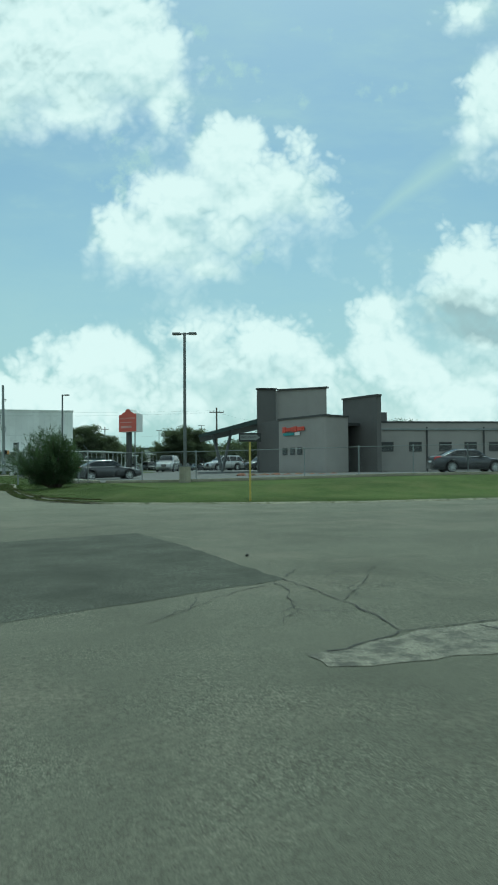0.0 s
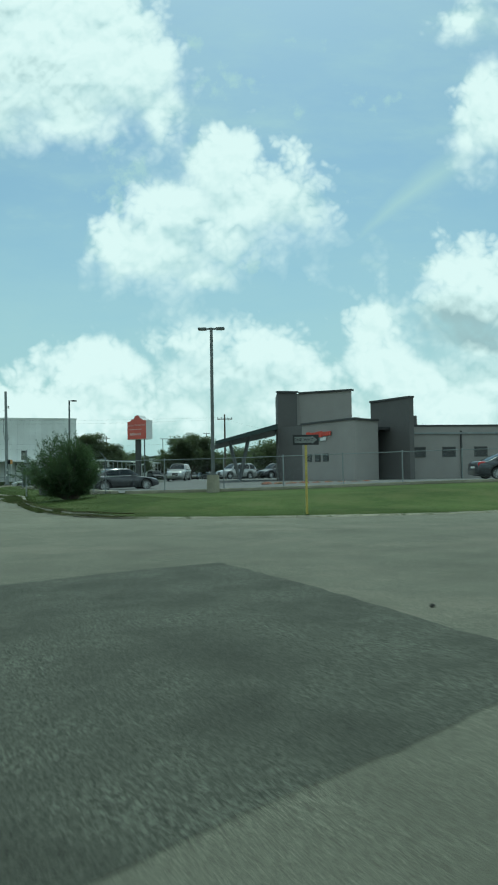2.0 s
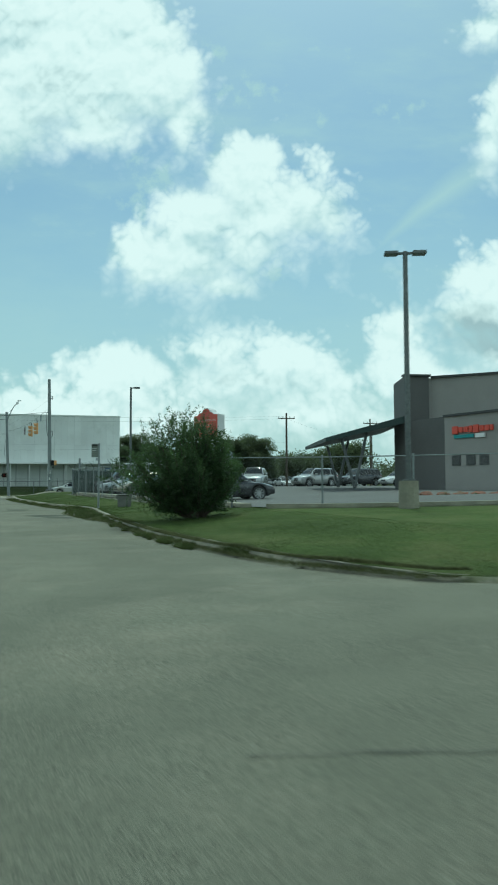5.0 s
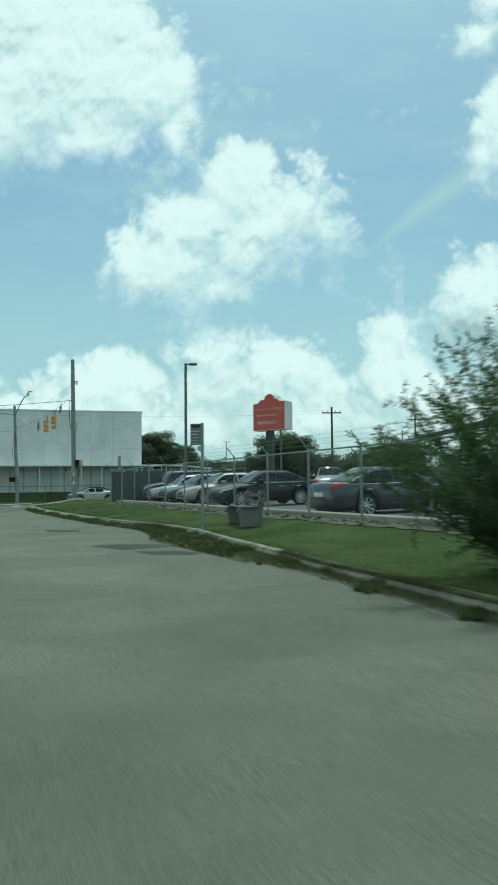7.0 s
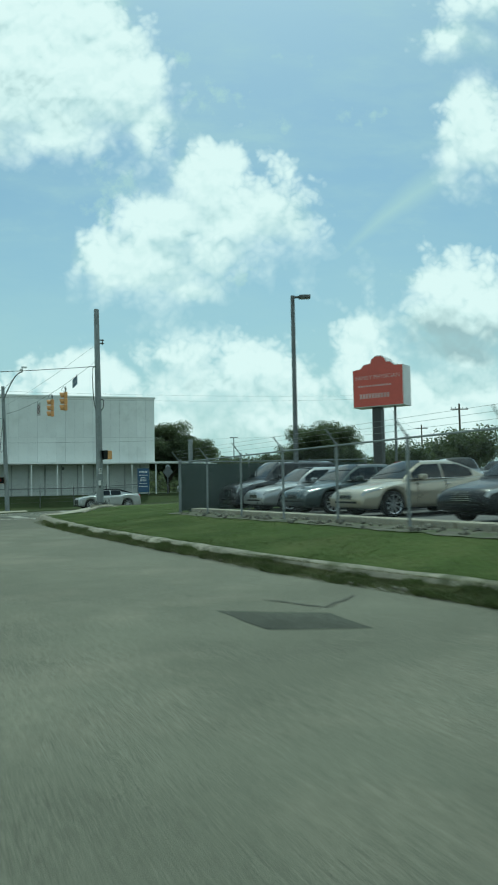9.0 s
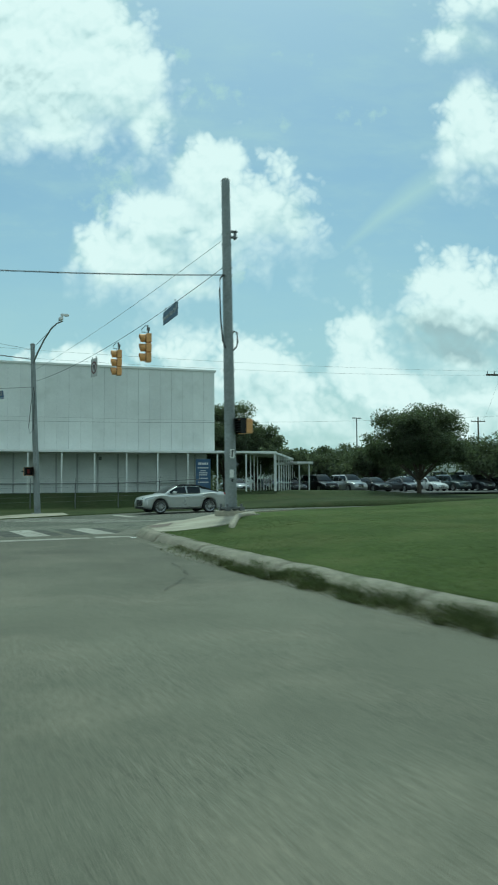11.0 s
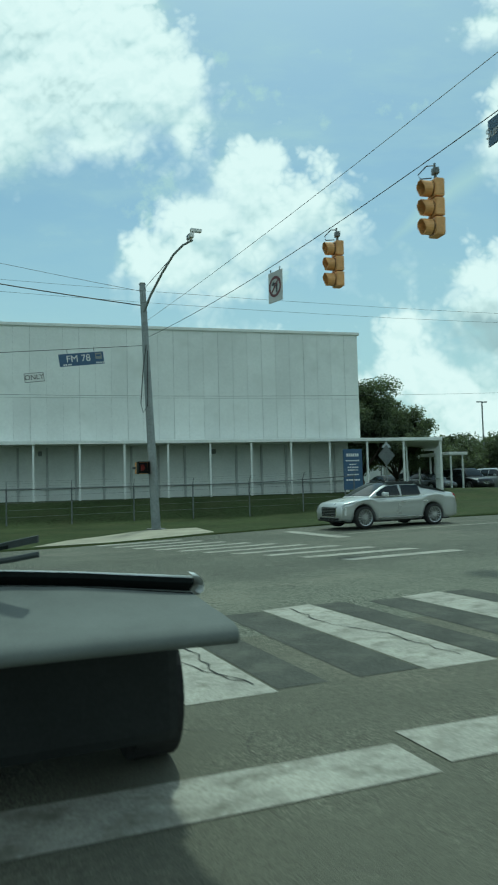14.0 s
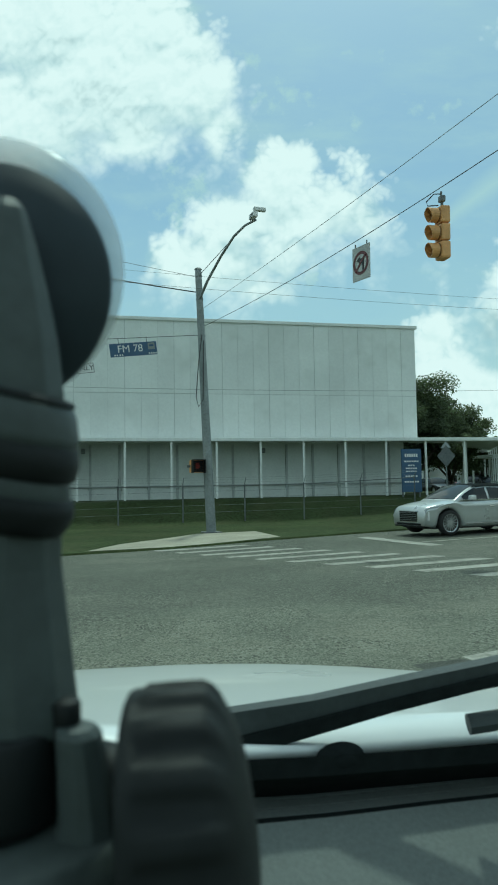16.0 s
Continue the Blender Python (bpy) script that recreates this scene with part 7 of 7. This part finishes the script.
for (xa, ta, ba), (xb, tb, bb) in zip(((-35, 418, 449), (90, 388, 411), (200, 360, 378), (320, 331, 347)), ((90, 388, 411), (200, 360, 378), (320, 331, 347), (420, 309, 327))):
    q = [cab(xa, ta, .76), cab(xb, tb, .76), cab(xb, bb, .76), cab(xa, ba, .76)]
    lo = [bm.verts.new(p) for p in q]
    hi = [bm.verts.new(p + SEAT.to_3x3() @ Vector((0, 0, -.008))) for p in q]
    for i in range(4):
        bm.faces.new((lo[i], lo[(i + 1) % 4], hi[(i + 1) % 4], hi[i]))
    bm.faces.new(lo), bm.faces.new(hi[::-1])
bmesh.ops.remove_doubles(bm, verts=bm.verts[:], dist=.0004)
bmesh.ops.recalc_face_normals(bm, faces=bm.faces[:])
part("wiper_blade", bm, MAT["cowl_black"], wiper, "rubber wiper blade")
bm = tube(B(), [cab(306, 394, .77), cab(345, 388, .77), cab(430, 376, .77), cab(560, 352, .77)], .0115, 8)
part("wiper", bm, WIPER, own, "black wiper arm end")
bm = B()
bmesh.ops.create_uvsphere(bm, u_segments=18, v_segments=10, radius=1, matrix=Matrix.Translation(cab(127, 440, .755)) @ Matrix.Diagonal((.028, .016, .015, 1)))
part("washer_nozzle", bm, MAT["cowl_black"], own, smooth=True)

mount = thing("phone_mount", "black suction-cup phone mount with a ribbed knob on the dashboard", "phone mount")
AX = SEAT.to_3x3()
GREY = surface("dark_grey_plastic", (.060, .072, .070), .5, spec=.35, grain=(120, .12), stain=(14, .2), bump=.12, bump_scale=300)
KNOB = surface("black_knob_rubber", (.009, .011, .011), .62, spec=.25, grain=(120, .15), stain=(12, .15), bump=.1, bump_scale=300)
BAND = surface("black_rubber_band", (.006, .008, .008), .6, spec=.3, grain=(120, .15), stain=(12, .15), bump=.1, bump_scale=300)
CUP = surface("cup_rubber", (.026, .036, .043), .6, spec=.25, grain=(60, .1), stain=(8, .1), bump=0)
RIM = surface("clear_rim", (.62, .66, .67), .2, grain=(40, .05), stain=(10, .1), bump=0)
RIM.node_tree.nodes["Principled BSDF"].inputs["Alpha"].default_value = .40


def spot(x, y, d=.24):
    """A place in front of the seat: x and y in 1/1116 of the distance d, counted from the upper left corner of the windscreen."""
    return cab((x - 441) * .7899, (y - 784) * .7899, d)


def lathe(rings):
    """Closed skin over rings of equal count."""
    bm = B()
    vr = [[bm.verts.new(p) for p in r] for r in rings]
    n = len(vr[0])
    for A, C in zip(vr, vr[1:]):
        for k in range(n):
            bm.faces.new((A[k], A[(k + 1) % n], C[(k + 1) % n], C[k]))
    bm.faces.new(vr[0]), bm.faces.new(vr[-1][::-1])
    bmesh.ops.recalc_face_normals(bm, faces=bm.faces[:])
    return bm


def disc(cx, cy, rings, n=64):
    """A dish facing the seat: rings of (radius, distance) round a centre."""
    return lathe([[spot(cx + math.cos(2 * math.pi * k / n) * r, cy + math.sin(2 * math.pi * k / n) * r, d) for k in range(n)] for r, d in rings])


part("cup_rim", disc(-22, 483, [(239, .2745), (241, .272), (238, .2695), (226, .2675), (205, .2675), (200, .274)]), RIM, mount, "clear plastic rim", True)
part("cup", disc(-25, 508, [(222, .2668), (222, .265), (214, .262), (170, .256), (110, .251), (60, .249)]), CUP, mount, "dark rubber suction cup", True)

# the arm's section: a flat dark side and a bevelled pale side
SECTION = [(-1, -.2), (-.8, -.75), (-.1, -1), (.35, -.95), (.85, -.55), (1, 0), (.85, .6), (.2, 1), (-.8, .8)]


def bar(name, stations, mat, label="", d=.238, lean=0.0, section=None, smooth=False):
    """A bar that stands up: stations of (height, left edge, right edge)."""
    rings = []
    for y, x0, x1 in stations:
        c, r = (x0 + x1) / 2, (x1 - x0) / 2
        rings.append([spot(c + sx * r, y + lean * (sx * r), d) + AX @ Vector((0, 0, -sz * r * .79 * d / 1000)) for sx, sz in (section or SECTION)])
    return part(name, lathe(rings), mat, mount, label, smooth)


ROUND = [(math.cos(2 * math.pi * k / 28), math.sin(2 * math.pi * k / 28)) for k in range(28)]
arm = bar("arm", [(352, 0, 20), (358, -20, 33), (375, -35, 45), (440, -60, 64), (520, -75, 84), (610, -85, 102), (700, -90, 112), (900, -95, 108), (1000, -95, 107), (1140, -95, 124), (1262, -90, 138), (1284, -88, 138)], GREY, "dark tapered arm")
bev = arm.modifiers.new("worn_edges", "BEVEL")
bev.width, bev.segments, bev.limit_method, bev.angle_limit = .0016, 3, "ANGLE", radians(20)
bar("collar", [(690, -92, 108), (694, -98, 122), (716, -104, 132), (755, -106, 136), (782, -104, 134)], GREY, d=.236, lean=.22, section=ROUND, smooth=True)
bar("collar", [(686, -96, 112), (690, -102, 126), (698, -103, 130), (702, -100, 124)], BAND, "thin black ring", d=.236, lean=.22, section=ROUND, smooth=True)
bar("collar", [(770, -104, 128), (776, -108, 136), (806, -108, 137), (832, -104, 130), (838, -98, 120)], BAND, "black rubber ring", d=.236, lean=.20, section=ROUND, smooth=True)
bar("collar", [(830, -98, 116), (836, -100, 120), (866, -100, 121), (874, -98, 116)], GREY, d=.236, lean=.20, section=ROUND, smooth=True)
bar("collar", [(864, -100, 116), (870, -104, 127), (892, -104, 128), (912, -100, 120), (930, -98, 108)], BAND, "black rubber ring", d=.236, lean=.20, section=ROUND, smooth=True)
bar("joint", [(1240, 95, 138), (1246, 90, 142), (1280, 92, 142), (1296, 95, 138)], BAND, d=.228, section=ROUND, smooth=True)
foot = bar("foot", [(1284, 102, 150), (1287, 100, 166), (1300, 98, 180), (1330, 100, 186), (1440, 104, 206), (1470, 100, 212)], GREY, "grey lower body", d=.226)
bev = foot.modifiers.new("worn_edges", "BEVEL")
bev.width, bev.segments, bev.limit_method, bev.angle_limit = .0016, 3, "ANGLE", radians(20)
bar("clamp", [(1280, -110, 98), (1290, -115, 106), (1420, -120, 112), (1440, -120, 108)], BAND, "black clamp block", d=.232, section=ROUND, smooth=True)
bar("base", [(1440, -150, 230), (1452, -160, 246), (1520, -170, 262), (1700, -190, 300), (2300, -230, 330)], GREY, "dark grey base on the dashboard", d=.236, section=ROUND, smooth=True)
# ribbed knob on a cross axle
axle = Vector((math.cos(radians(6)), math.sin(radians(6)), 0))
high = Vector((-axle.y, axle.x, 0))
unit = .79 * .205 / 1000
c0 = BACK @ spot(300, 1508, .205)
rings, n = [], 216
for xo, r in ((-50, 150), (-52, 262), (-50, 274), (-46, 281), (-38, 284), (-24, 284), (-16, 283), (30, 283), (84, 281), (100, 273), (114, 256), (127, 232), (139, 200), (150, 150), (157, 60)):
    ring = []
    for k in range(n):
        a = 2 * math.pi * k / n
        rr = r * (1 + .026 * math.tanh(2.2 * math.sin(a * 18)) * (1 if -20 < xo < 120 else 0))
        ring.append(SEAT @ (c0 + axle * xo * unit + (high * math.sin(a) + Vector((0, 0, 1)) * math.cos(a) * .8) * rr * unit))
    rings.append(ring)
part("knob", lathe(rings), KNOB, mount, "ribbed black tightening knob", True)
part("axle", tube(B(), [spot(150, 1375, .238), spot(250, 1395, .238)], .012, 16), BAND, mount, smooth=True)
# both stand on their own feet
for ob, at in ((own, Vector((-.40, 76.8, 0))), (mount, spot(60, 2300, .236))):
    for child in ob.children:
        child.matrix_parent_inverse = Matrix.Translation(-at)
    ob.location = at
